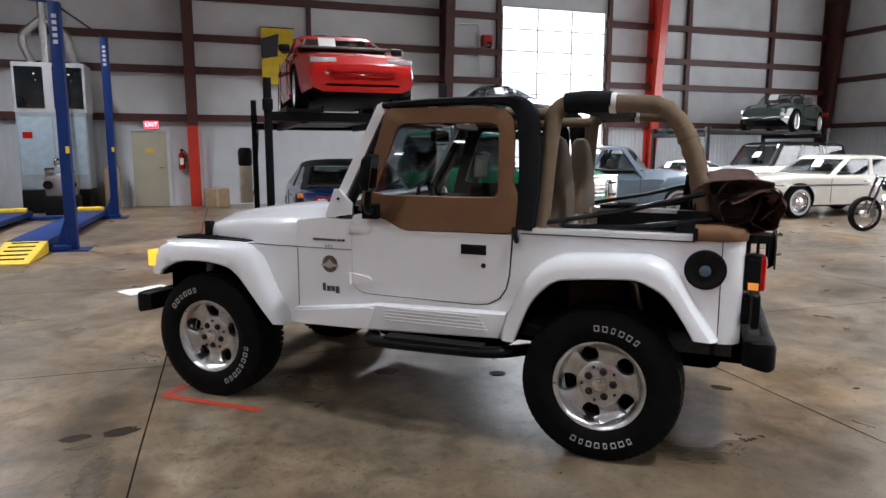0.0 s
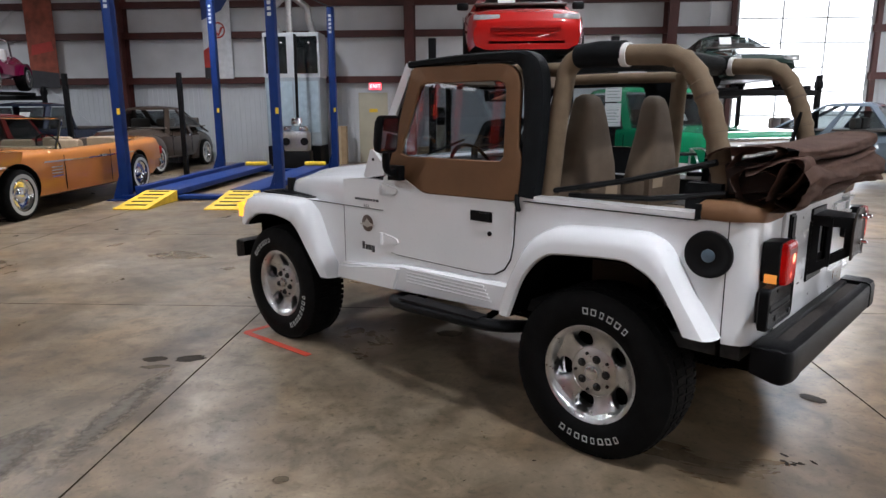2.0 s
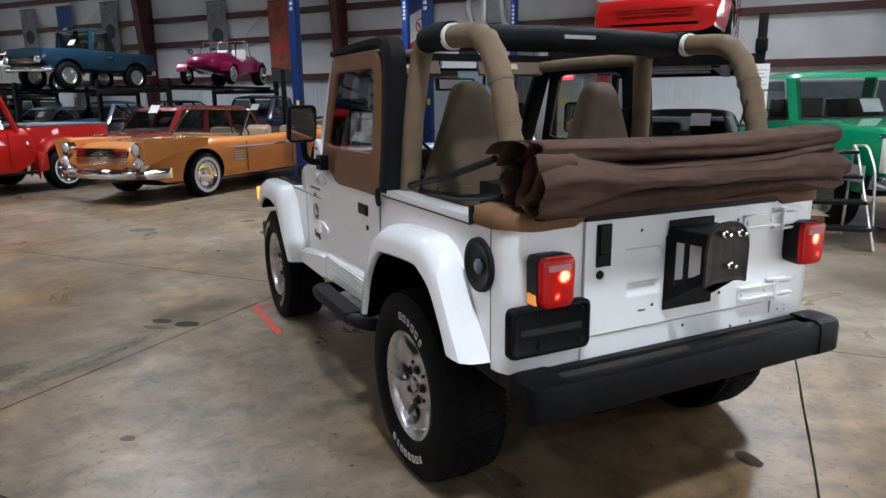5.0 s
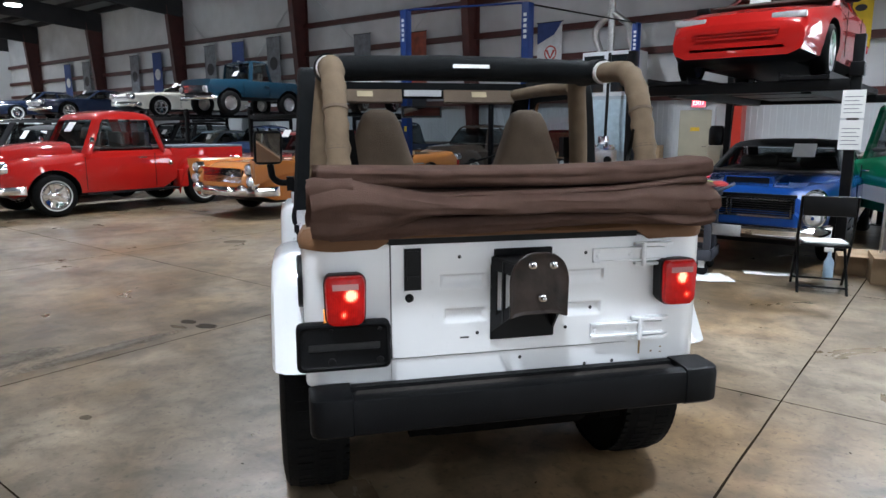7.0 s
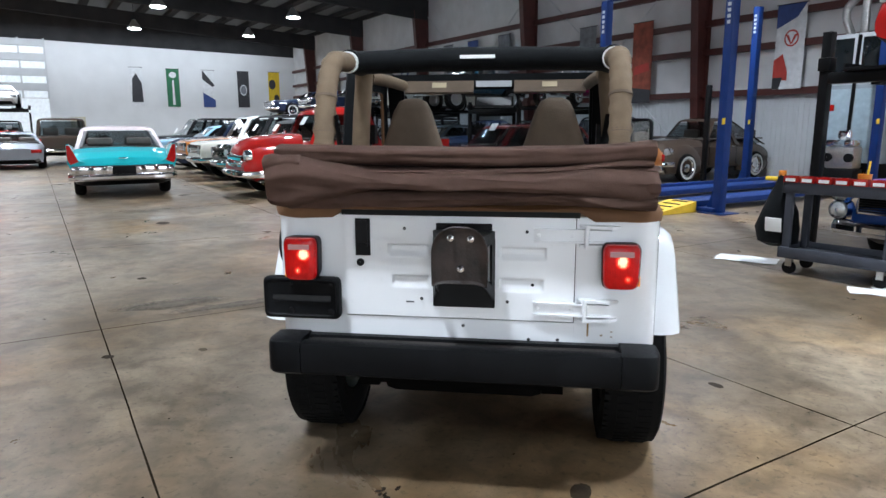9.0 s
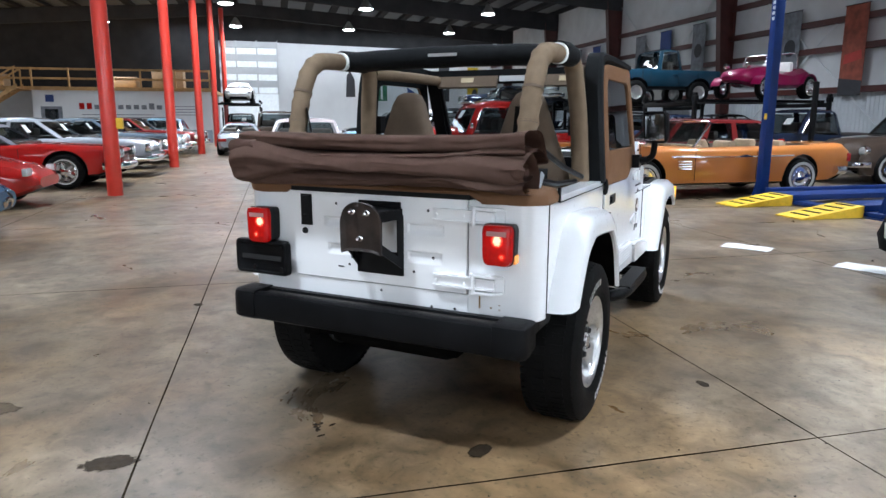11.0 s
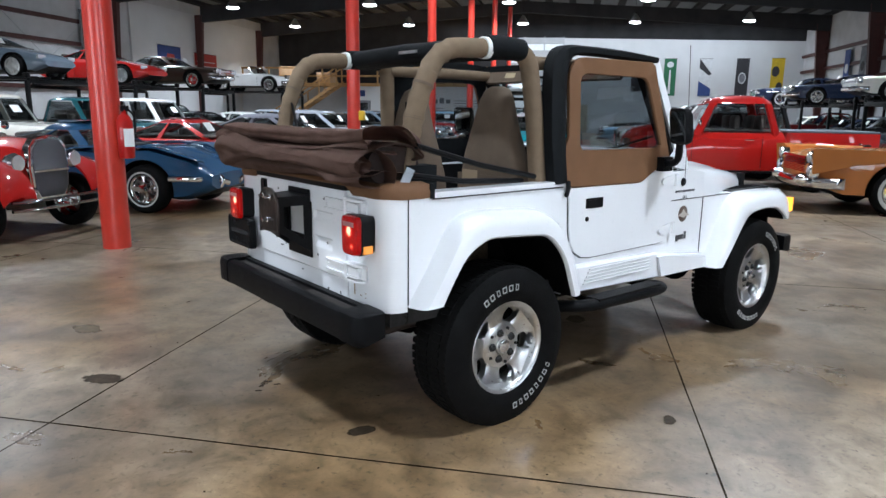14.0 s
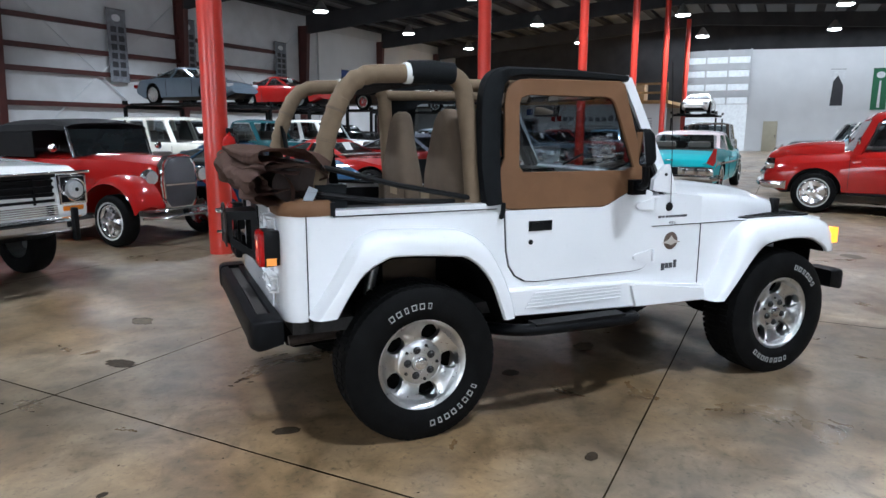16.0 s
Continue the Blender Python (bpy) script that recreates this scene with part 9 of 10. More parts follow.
for x, z, h in ((-14.9, 3.3, 2.9), (-18.6, 3.6, 2.7), (-25.0, 3.6, 2.4)):
    banner("wall_banner", "grey printed banner with rows of small pictures", pose(x + 0.9, YS + 0.2, z, 0, 0, 180), 0.9, h, B_GREY, [(disc(0.5, 0.88, 0.22, 0.05), B_WHITE)] + [([(0.15 + 0.4 * j, 0.08 + 0.12 * k), (0.45 + 0.4 * j, 0.08 + 0.12 * k), (0.45 + 0.4 * j, 0.16 + 0.12 * k), (0.15 + 0.4 * j, 0.16 + 0.12 * k)], B_BLACK) for k in range(6) for j in range(2)])
banner("wall_sign", "blue and red printed sign on the white wall", pose(-30.2, YS + 0.15, 3.9, 0, 0, 180), 2.3, 1.1, B_BLUE, [([(0.3, 0.0), (0.4, 0.6), (0.7, 0.6), (0.8, 0.0)], B_RED)])
banner("wall_sign", "red sign with a white border on the white wall", pose(-34.0, YS + 0.15, 4.1, 0, 0, 180), 2.6, 0.75, B_RED, [([(0.08, 0.3), (0.92, 0.3), (0.92, 0.36), (0.08, 0.36)], B_WHITE)])
# diagonal wall bracing
for y, s in ((YN - 0.1, 1), (YS + 0.1, 1)):
    for x0, x1 in ((-17.5, -9.7), (-26.2, -17.9)):
        for z0, z1 in ((0.3, 6.8), (6.8, 0.3)):
            structure("wall_brace", tube(bmesh.new(), [(x0, y, z0), (x1, y, z1)], 0.022, 6), M_LINER, "thin diagonal wall brace")

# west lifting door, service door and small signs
# glazing and opening given a faint glow of their own as daylight
M_DOORLIGHT = mat("glowing door glazing", (0.60, 0.64, 0.66), 0.5, emit=(0.88, 0.94, 1.0, 0.30))
wd = thing("sectional_door", "white sectional door half raised at the far end", "door", kind="structure")
for k in range(8):
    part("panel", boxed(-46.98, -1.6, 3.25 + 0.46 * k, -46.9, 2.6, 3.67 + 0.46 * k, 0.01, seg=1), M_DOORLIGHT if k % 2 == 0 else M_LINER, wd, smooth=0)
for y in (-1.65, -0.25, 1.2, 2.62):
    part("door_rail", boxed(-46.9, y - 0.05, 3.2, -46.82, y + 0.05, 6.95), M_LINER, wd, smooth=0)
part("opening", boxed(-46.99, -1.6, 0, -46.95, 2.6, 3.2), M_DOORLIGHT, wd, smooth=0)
sd = thing("door_2", "beige steel service door at the far end", "door", kind="structure")
part("leaf", boxed(-46.98, 3.7, 0, -46.92, 4.6, 2.05, 0.005), mat("beige door enamel", (0.40, 0.37, 0.28)), sd)
part("door_handle", boxed(-46.92, 4.45, 0.95, -46.88, 4.52, 1.1, 0.01), M_CHROME, sd)

# ---- mezzanine ----
M_TIMBER = mat("yellow pine timber", (0.42, 0.25, 0.10), 0.6, var=0.2, scale=5, bump=0.15, bump_scale=40)
mez = thing("mezzanine", "timber mezzanine with railing over a white wall", "mezzanine", kind="structure")
MX = -38.0
part("front_wall", boxed(MX - 0.2, -11.0, 0, MX, -1.4, 3.0), M_BOARD, mez, smooth=0)
part("deck", boxed(XW - 8, YS, 3.0, MX + 0.15, -1.3, 3.2), M_TIMBER, mez, smooth=0)
# dark sheet added for the shade above the deck
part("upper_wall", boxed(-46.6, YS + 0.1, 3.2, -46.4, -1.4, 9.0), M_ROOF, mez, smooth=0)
part("lower_wall", boxed(MX - 2.2, YS + 0.1, 0, MX - 2.0, -11.0, 3.0), M_LINER, mez, smooth=0)
part("wall_band", boxed(MX + 0.002, -11.0, 0.0, MX + 0.012, -1.4, 0.75), mat("grey blue wall band", (0.25, 0.30, 0.36), 0.6), mez, smooth=0)
for k in range(10):
    y = -18.5 + 1.9 * k
    part("rail_post", boxed(MX + 0.02, y - 0.045, 3.2, MX + 0.11, y + 0.045, 4.25, 0.006), M_TIMBER, mez)
for z in (3.65, 4.18):
    part("hand_rail", boxed(MX + 0.03, -18.6, z - 0.06, MX + 0.08, -1.4, z + 0.06, 0.006), M_TIMBER, mez)
for sy in (-1, 1):
    yy = -10.2 + sy * 0.45
    bm = bmesh.new()
    x0, x1 = MX + 0.3, MX + 0.32
    # flight climbs along y, from the south to the deck
stair = thing("stairs", "timber stairs with handrail up to the mezzanine", "stairs", kind="structure")
for k in range(16):
    t = (k + 0.5) / 16
    part("tread", boxed(MX + 0.2, -16.3 + 4.9 * t - 0.14, 3.2 * t - 0.04, MX + 1.2, -16.3 + 4.9 * t + 0.16, 3.2 * t, 0.004), M_TIMBER, stair, smooth=0)
for x in (MX + 0.17, MX + 1.2):
    part("stringer", rings(bmesh.new(), [[(x, y, z - 0.2), (x + 0.05, y, z - 0.2), (x + 0.05, y, z + 0.05), (x, y, z + 0.05)] for y, z in ((-16.4, 0.05), (-11.3, 3.25))]), M_TIMBER, stair, smooth=0)
    part("hand_rail", rings(bmesh.new(), [[(x, y, z - 0.05), (x + 0.05, y, z - 0.05), (x + 0.05, y, z + 0.05), (x, y, z + 0.05)] for y, z in ((-16.4, 1.0), (-11.3, 4.2))]), M_TIMBER, stair, smooth=0)
    for k in range(5):
        y, z = -16.2 + 1.2 * k, 0.2 + 0.76 * k
        part("baluster", boxed(x, y - 0.04, z, x + 0.05, y + 0.04, z + 0.85), M_TIMBER, stair, smooth=0)
ws_ = thing("wall_lettering", "large red and grey sign shapes with small text lines", "sign", pose(MX + 0.012, 0, 0))
xx = -8.6
for k, (w_, col) in enumerate([(0.34, P_RED), (0.34, P_RED)] + [(0.36, B_GREY)] * 9):
    part("sign_block", boxed(0, xx, 1.95 + (0.0 if k < 2 else 0.0), 0.008, xx + w_ * 0.8, 2.30 if k in (0, 1, 4, 9) else 2.2), col, ws_, smooth=0)
    xx += w_ + 0.06
for k in range(5):
    part("text_line", boxed(0, -8.5, 1.62 - 0.16 * k, 0.004, -8.5 + (4.6 if k % 2 else 3.9), 1.66 - 0.16 * k), B_GREY, ws_, smooth=0)
for k in range(4):
    part("text_line", boxed(0, -3.9, 2.1 - 0.16 * k, 0.004, -2.2, 2.14 - 0.16 * k), B_GREY, ws_, smooth=0)
nd = thing("door_3", "white door with a dark glass pane in the white wall", "door", kind="structure")
part("leaf", boxed(MX + 0.002, -10.6, 0, MX + 0.03, -9.5, 2.1, 0.004), B_GREY, nd)
part("pane", boxed(MX + 0.03, -10.4, 1.2, MX + 0.035, -9.7, 1.95), M_DARKGLASS, nd, smooth=0)
mk = thing("road_sign", "small blue shield sign above the door", "sign", pose(MX + 0.003, -10.1, 2.35))
part("shield", boxed(0, -0.22, 0, 0.012, 0.22, 0.4, 0.005), B_BLUE, mk)
for k, (y, w_, h_) in enumerate(((-16.0, 1.6, 1.2), (-13.5, 1.0, 0.8), (-6.5, 1.4, 0.7), (-4.0, 1.8, 1.1))):
    bx = thing("storage_crate", "brown cardboard storage crate on the mezzanine", "box", pose(MX - 2.5, y, 3.2), group="storage crates")
    part("crate", boxed(-0.6, -w_ / 2, 0, 0.6, w_ / 2, h_, 0.01), mat("cardboard", (0.28, 0.19, 0.11), 0.8), bx)

# ---- workshop clutter near the car lift ----
M_CARD = mat("cardboard", (0.28, 0.19, 0.11), 0.8)
M_CART = mat("dark grey cart plastic", (0.045, 0.05, 0.065), 0.55, var=0.15, scale=6)
cart = thing("tool_cart", "dark grey two-shelf tool cart with red parts trays", "tool cart", pose(0.92, 7.95, 0, 0, 0, 8))
for z in (0.16, 0.80):
    bm = boxed(-0.50, -0.26, z, 0.50, 0.26, z + 0.05, 0.02)
    for q in ((-0.50, -0.26, 0.50, -0.235), (-0.50, 0.235, 0.50, 0.26), (-0.50, -0.26, -0.475, 0.26), (0.475, -0.26, 0.50, 0.26)):
        box(bm, q[0], q[1], z, q[2], q[3], z + 0.11, 0.006)
    part("shelf", bm, M_CART, cart)
for sx in (-1, 1):
    for sy in (-1, 1):
        part("upright", boxed(sx * 0.44 - 0.035, sy * 0.21 - 0.03, 0.2, sx * 0.44 + 0.035, sy * 0.21 + 0.03, 0.82, 0.01), M_CART, cart)
        c_ = part("caster", lathe(bmesh.new(), [(0.001, -0.02), (0.06, -0.02), (0.065, -0.012), (0.065, 0.012), (0.06, 0.02), (0.001, 0.02)], 18, "y", Matrix.Translation((sx * 0.40, sy * 0.20, 0.065))), M_BLACK, cart)
        part("fork", boxed(sx * 0.40 - 0.03, sy * 0.20 - 0.03, 0.08, sx * 0.40 + 0.03, sy * 0.20 + 0.03, 0.165), M_ALU, c_, smooth=0)
part("handle", tube(bmesh.new(), rounded([(0.48, -0.2, 0.86), (0.62, -0.2, 0.93), (0.62, 0.2, 0.93), (0.48, 0.2, 0.86)], 0.06), 0.016, 8), M_CART, cart)
for k in range(6):
    tr = thing("parts_tray", "small red plastic parts tray on the cart", "tray", pose(0.92, 7.95, 0, 0, 0, 8) @ pose(-0.42 + 0.15 * k, -0.23, 0.905), group="parts trays")
    bm = boxed(-0.065, -0.06, 0, 0.065, 0.06, 0.012)
    for q in ((-0.065, -0.06, 0.065, -0.052), (-0.065, 0.052, 0.065, 0.06), (-0.065, -0.06, -0.057, 0.06), (0.057, -0.06, 0.065, 0.06)):
        box(bm, q[0], q[1], 0, q[2], q[3], 0.06)
    part("tray", bm, P_RED, tr, smooth=0)
    part("tray_label", boxed(-0.045, -0.064, 0.01, 0.045, -0.061, 0.04), M_PAPER, tr, smooth=0)
jar = thing("tool_cup", "orange plastic cup with a screwdriver", "cup", pose(0.92, 7.95, 0.855, 0, 0, 8) @ pose(0.1, 0.05, 0))
part("cup", lathe(bmesh.new(), [(0.001, 0), (0.05, 0), (0.06, 0.14), (0.056, 0.14), (0.046, 0.01), (0.001, 0.01)], 18, "z"), mat("orange plastic", (0.65, 0.2, 0.02), 0.45), jar)
part("screwdriver", tube(bmesh.new(), [(0.01, 0, 0.01), (0.03, 0.01, 0.26)], 0.01, 8), M_YELLOW, jar)
bag = thing("tool_bag", "black fabric bag hanging on the cart", "bag", pose(0.32, 7.83, 0.0, 0, 0, 8))
loops = []
for z, rx, ry in ((0.24, 0.10, 0.08), (0.28, 0.19, 0.15), (0.42, 0.22, 0.17), (0.60, 0.17, 0.13), (0.76, 0.10, 0.09), (0.86, 0.06, 0.05), (0.96, 0.03, 0.03)):
    loops.append([(rx * math.cos(a) * (1 + 0.12 * noise.noise(Vector((math.cos(a) * 2, z * 6, 1)))), ry * math.sin(a), z) for a in (2 * math.pi * k / 20 for k in range(20))])
part("sack", rings(bmesh.new(), loops), M_BLKFAB, bag)
part("white_rag", boxed(-0.02, -0.185, 0.44, 0.14, -0.172, 0.58, 0.006), M_PAPER, bag, at=pose(0, 0, 0, 8, 0, 0))
part("clamp", boxed(-0.03, -0.03, 0.94, 0.03, 0.03, 1.0, 0.01), mat("orange plastic", (0.65, 0.2, 0.02)), bag)
rag = thing("rag_pile", "purple and yellow rags on the cart's end", "rags", pose(0.92, 7.95, 0.912, 0, 0, 8) @ pose(0.36, 0.05, 0))
for k, (nm, m_) in enumerate((("purple_rag", mat("purple cloth", (0.16, 0.08, 0.32), 0.9)), ("yellow_rag", mat("lime cloth", (0.5, 0.6, 0.1), 0.9)), ("red_rag", mat("red cloth", (0.3, 0.02, 0.02), 0.9)))):
    loops = [[(-0.12 + 0.12 * k + 0.1 * math.cos(a) * (1 + 0.3 * noise.noise(Vector((a, k, 0)))) * q, 0.14 * math.sin(a) * q, h) for a in (2 * math.pi * j / 16 for j in range(16))] for q, h in ((1, 0), (0.9, 0.025), (0.5, 0.045), (0.1, 0.05))]
    part(nm, rings(bmesh.new(), loops), m_, rag)

# folding chair
ch = thing("folding_chair", "black metal folding chair with papers on its seat", "chair", pose(2.42, 7.85, 0, 0, 0, 15))
part("seat", boxed(-0.21, -0.20, 0.43, 0.21, 0.20, 0.455, 0.012), M_BLACK, ch)
part("backrest", boxed(-0.21, -0.25, 0.72, 0.21, -0.225, 0.90, 0.012, m=pose(0, 0, 0)), M_DARK, ch)
for sx in (-1, 1):
    part("back_leg", tube(bmesh.new(), rounded([(sx * 0.22, 0.24, 0.0), (sx * 0.22, -0.10, 0.5), (sx * 0.22, -0.24, 0.90)], 0.2), 0.013, 8), M_BLACK, ch)
    part("front_leg", tube(bmesh.new(), [(sx * 0.20, -0.24, 0.0), (sx * 0.20, 0.16, 0.44)], 0.013, 8), M_BLACK, ch)
for y in (-0.20, 0.22):
    part("stretcher", tube(bmesh.new(), [(-0.21, y, 0.06), (0.21, y, 0.06)], 0.010, 8), M_BLACK, ch)
pp = thing("papers", "white papers lying on the chair seat", "papers", pose(2.42, 7.85, 0.456, 0, 0, 22))
part("sheet", boxed(-0.18, -0.12, 0, 0.18, 0.14, 0.012), M_PAPER, pp, smooth=0)
bt = thing("spray_bottle", "pale blue spray bottle on the floor", "bottle", pose(2.42, 8.35, 0))
part("bottle", lathe(bmesh.new(), [(0.001, 0), (0.045, 0), (0.048, 0.02), (0.048, 0.18), (0.02, 0.24), (0.018, 0.29)], 16, "z"), mat("pale blue plastic", (0.35, 0.48, 0.62), 0.3), bt)
part("nozzle", boxed(-0.05, -0.015, 0.28, 0.03, 0.015, 0.33, 0.006), M_PAPER, bt)
for x, y, w_, h_ in ((2.95, 8.6, 0.42, 0.28), (2.55, 8.9, 0.3, 0.22)):
    cb = thing("cardboard_box", "open brown cardboard box on the floor", "box", pose(x, y, 0, 0, 0, 12), group="boxes")
    part("carton", boxed(-w_ / 2, -0.2, 0, w_ / 2, 0.2, h_, 0.005), M_CARD, cb)
    part("flap", boxed(-w_ / 2, -0.34, h_ - 0.006, w_ / 2, -0.2, h_), M_CARD, cb, at=pose(0, 0, 0.0), smooth=0)
# rolling step ladder
ld = thing("step_ladder", "grey steel rolling step ladder with black treads", "step ladder", pose(3.2, 8.25, 0, 0, 0, 12))
for sx in (-1, 1):
    part("side_rail", tube(bmesh.new(), rounded([(sx * 0.30, -0.45, 0.02), (sx * 0.30, 0.25, 0.95), (sx * 0.30, 0.36, 1.0)], 0.1), 0.014, 8), M_ALU, ld)
    part("rear_leg", tube(bmesh.new(), [(sx * 0.30, 0.45, 0.02), (sx * 0.30, 0.36, 1.0)], 0.014, 8), M_ALU, ld)
    part("hand_rail", tube(bmesh.new(), rounded([(sx * 0.32, -0.30, 0.25), (sx * 0.32, -0.20, 0.80), (sx * 0.32, 0.05, 1.02), (sx * 0.32, 0.34, 1.0)], 0.10), 0.012, 8), M_ALU, ld)
for k in range(4):
    part("tread", boxed(-0.29, -0.40 + 0.19 * k, 0.20 + 0.24 * k, 0.29, -0.20 + 0.19 * k, 0.235 + 0.24 * k, 0.006), M_BLACK, ld)
# cards on the lift post
for z, h_ in ((1.28, 0.30), (1.60, 0.28)):
    cd = thing("notice_card", "white printed card taped to the lift post", "notice", pose(2.43, 8.848, z), group="notices")
    part("card", boxed(-0.105, -0.005, 0, 0.105, 0.0, h_, 0.001, seg=1), M_PAPER, cd, smooth=0)
    for k in range(5):
        part("text_line", boxed(-0.08, -0.0065, 0.05 + 0.04 * k, 0.08 - 0.03 * (k % 2), -0.0055, 0.057 + 0.04 * k), B_GREY, cd, smooth=0)
# papers and rags on the floor
for x, y, rz, w_, h_ in ((-0.1, 7.98, 25, 0.62, 0.36), (1.45, 7.62, 30, 0.5, 0.26), (1.45, 7.80, 40, 0.28, 0.22), (1.9, 8.28, 20, 0.50, 0.20), (-1.38, 7.55, 35, 0.52, 0.3)):
    pa = thing("floor_paper", "white paper sheet lying on the floor", "paper", pose(x, y, 0, 0, 0, rz), group="papers on the floor")
    bm = bmesh.new()
    panel(bm, lambda u, v: ((u - 0.5) * w_ + 0.015 * noise.noise(Vector((v * 3, x, 0))), (v - 0.5) * h_ + 0.015 * noise.noise(Vector((u * 3, y, 1))), 0.006 + 0.012 * abs(noise.noise(Vector((u * 3, v * 3, x))))), 10, 6)
    part("sheet", bm, M_PAPER, pa)
for x, y, z, w_, h_ in ((-3.25, 18.6, 0, 0.35, 1.05), (-0.75, 18.4, 0, 0.62, 0.48)):
    cb = thing("cardboard_box", "tall brown cardboard box against the wall", "box", pose(x, y, z, 0, 0, 5), group="boxes")
    part("carton", boxed(-w_ / 2, -0.2, 0, w_ / 2, 0.2, h_, 0.006), M_CARD, cb)
    part("tape", boxed(-0.03, -0.2025, 0, 0.03, -0.2, h_), mat("parcel tape", (0.36, 0.27, 0.16), 0.35), cb, smooth=0)

# ---- floor marks ----
def blob(x, y, rx, ry, rz, seed, name, label, material, z=0.0022):
    n = 40
    pts = [(rx * math.cos(a) * (1 + 0.28 * noise.noise(Vector((2.2 * math.cos(a) + seed, 2.2 * math.sin(a), seed)))), ry * math.sin(a) * (1 + 0.28 * noise.noise(Vector((2 * math.cos(a), 2 * math.sin(a) + seed, seed + 5))))) for a in (2 * math.pi * k / n for k in range(n))]
    bm = bmesh.new()
    m = pose(x, y, z, 0, 0, rz)
    bm.faces.new([bm.verts.new(m @ Vector((px, py, 0))) for px, py in pts])
    tagged(part(name, bm, material, smooth=0), label, "floor stain", "floor stains", "structure")


def soaked(name, colour, rough, spec, edge):
    """A stain that soaks into the slab: ragged and fading out at its rim."""
    m = mat(name, colour, rough, var=0.35, scale=16, spec=spec)
    nt = m.node_tree
    tc, ctr, dist, rag = (nt.nodes.new(k) for k in ("ShaderNodeTexCoord", "ShaderNodeVectorMath", "ShaderNodeVectorMath", "ShaderNodeTexNoise"))
    ctr.operation, dist.operation = "MULTIPLY", "DISTANCE"
    ctr.inputs[1].default_value = (1, 1, 0)
    nt.links.new(tc.outputs["Generated"], ctr.inputs[0])
    nt.links.new(ctr.outputs[0], dist.inputs[0])
    dist.inputs[1].default_value = (0.5, 0.5, 0)
    rag.inputs["Scale"].default_value, rag.inputs["Detail"].default_value = 28, 6
    nt.links.new(tc.outputs["Object"], rag.inputs["Vector"])
    add, fade = nt.nodes.new("ShaderNodeMath"), nt.nodes.new("ShaderNodeMapRange")
    add.operation = "MULTIPLY_ADD"
    nt.links.new(rag.outputs["Fac"], add.inputs[0])
    add.inputs[1].default_value = -0.35
    nt.links.new(dist.outputs["Value"], add.inputs[2])
    fade.inputs["From Min"].default_value, fade.inputs["From Max"].default_value = 0.27, 0.27 - edge
    fade.interpolation_type = "SMOOTHSTEP"
    nt.links.new(add.outputs[0], fade.inputs["Value"])
    nt.links.new(fade.outputs[0], nt.nodes["Principled BSDF"].inputs["Alpha"])
    return m


M_OIL = soaked("oil stain", (0.030, 0.020, 0.011), 0.6, 0.2, 0.10)
M_WET = soaked("damp stain", (0.080, 0.058, 0.034), 0.5, 0.3, 0.14)
M_GRIME = soaked("tyre grime", (0.100, 0.078, 0.054), 0.45, 0.5, 0.40)
STAINS = ((-1.32, 3.585, 0.085, 0.042, 20, M_OIL), (-1.105, 3.605, 0.105, 0.052, 24, M_OIL), (-1.26, 3.46, 0.095, 0.028, 17, M_WET), (2.483, 3.175, 0.085, 0.034, -45, M_OIL), (1.215, 3.875, 0.06, 0.05, 0, M_OIL), (2.215, 1.61, 0.115, 0.062, 98, M_OIL), (-0.131, 2.254, 0.04, 0.025, 0, M_WET), (1.50, 0.93, 0.14, 0.06, 60, M_WET), (-6.48, 3.0, 0.16, 0.09, 10, M_OIL), (0.5, 4.14, 0.09, 0.07, 0, M_WET), (-4.3, 6.1, 0.2, 0.1, 40, M_WET), (2.05, 4.6, 0.05, 0.03, 10, M_OIL), (-2.6, 2.2, 0.06, 0.04, 10, M_OIL), (3.3, 2.9, 0.03, 0.02, 0, M_OIL), (-0.3, 1.7, 0.05, 0.03, 40, M_OIL), (3.6, 5.2, 0.04, 0.025, 70, M_OIL), (-1.16, 2.75, 0.75, 0.10, 86, M_GRIME), (-1.45, 2.3, 0.55, 0.16, 75, M_GRIME))
for k, (x, y, rx, ry, rz, m_) in enumerate(STAINS):
    blob(x, y, rx * 1.15, ry * 1.15, rz, k * 3.1, "floor_stain", "dark oily stain on the concrete floor", m_, 0.0022 + 0.0002 * k)
M_SPLAT = mat("dried dark splatter", (0.020, 0.015, 0.012), 0.8, var=0.4, scale=30, spec=0.1)
rnd = random.Random(11)
for k in range(11):
    # a scuffed mark of several small dabs
    blob(2.088 + rnd.gauss(0, 0.030), 2.487 + rnd.gauss(0, 0.022), rnd.uniform(0.006, 0.021), rnd.uniform(0.004, 0.010), rnd.uniform(0, 180), 50 + k, "floor_stain", "cluster of small dark dried splatters on the floor", M_SPLAT)
for k in range(46):
    # loose dark crumbs strewn about
    blob(rnd.uniform(0.6, 4.6), rnd.uniform(0.6, 6.2), rnd.uniform(0.003, 0.010), rnd.uniform(0.002, 0.005), rnd.uniform(0, 180), 90 + k, "floor_stain", "small dark chip in the concrete floor", M_SPLAT)
M_TAPE = mat("red floor tape", (0.50, 0.045, 0.02), 0.5, var=0.12, scale=30)
tp = thing("floor_tape", "corner mark of red tape on the floor", "tape")
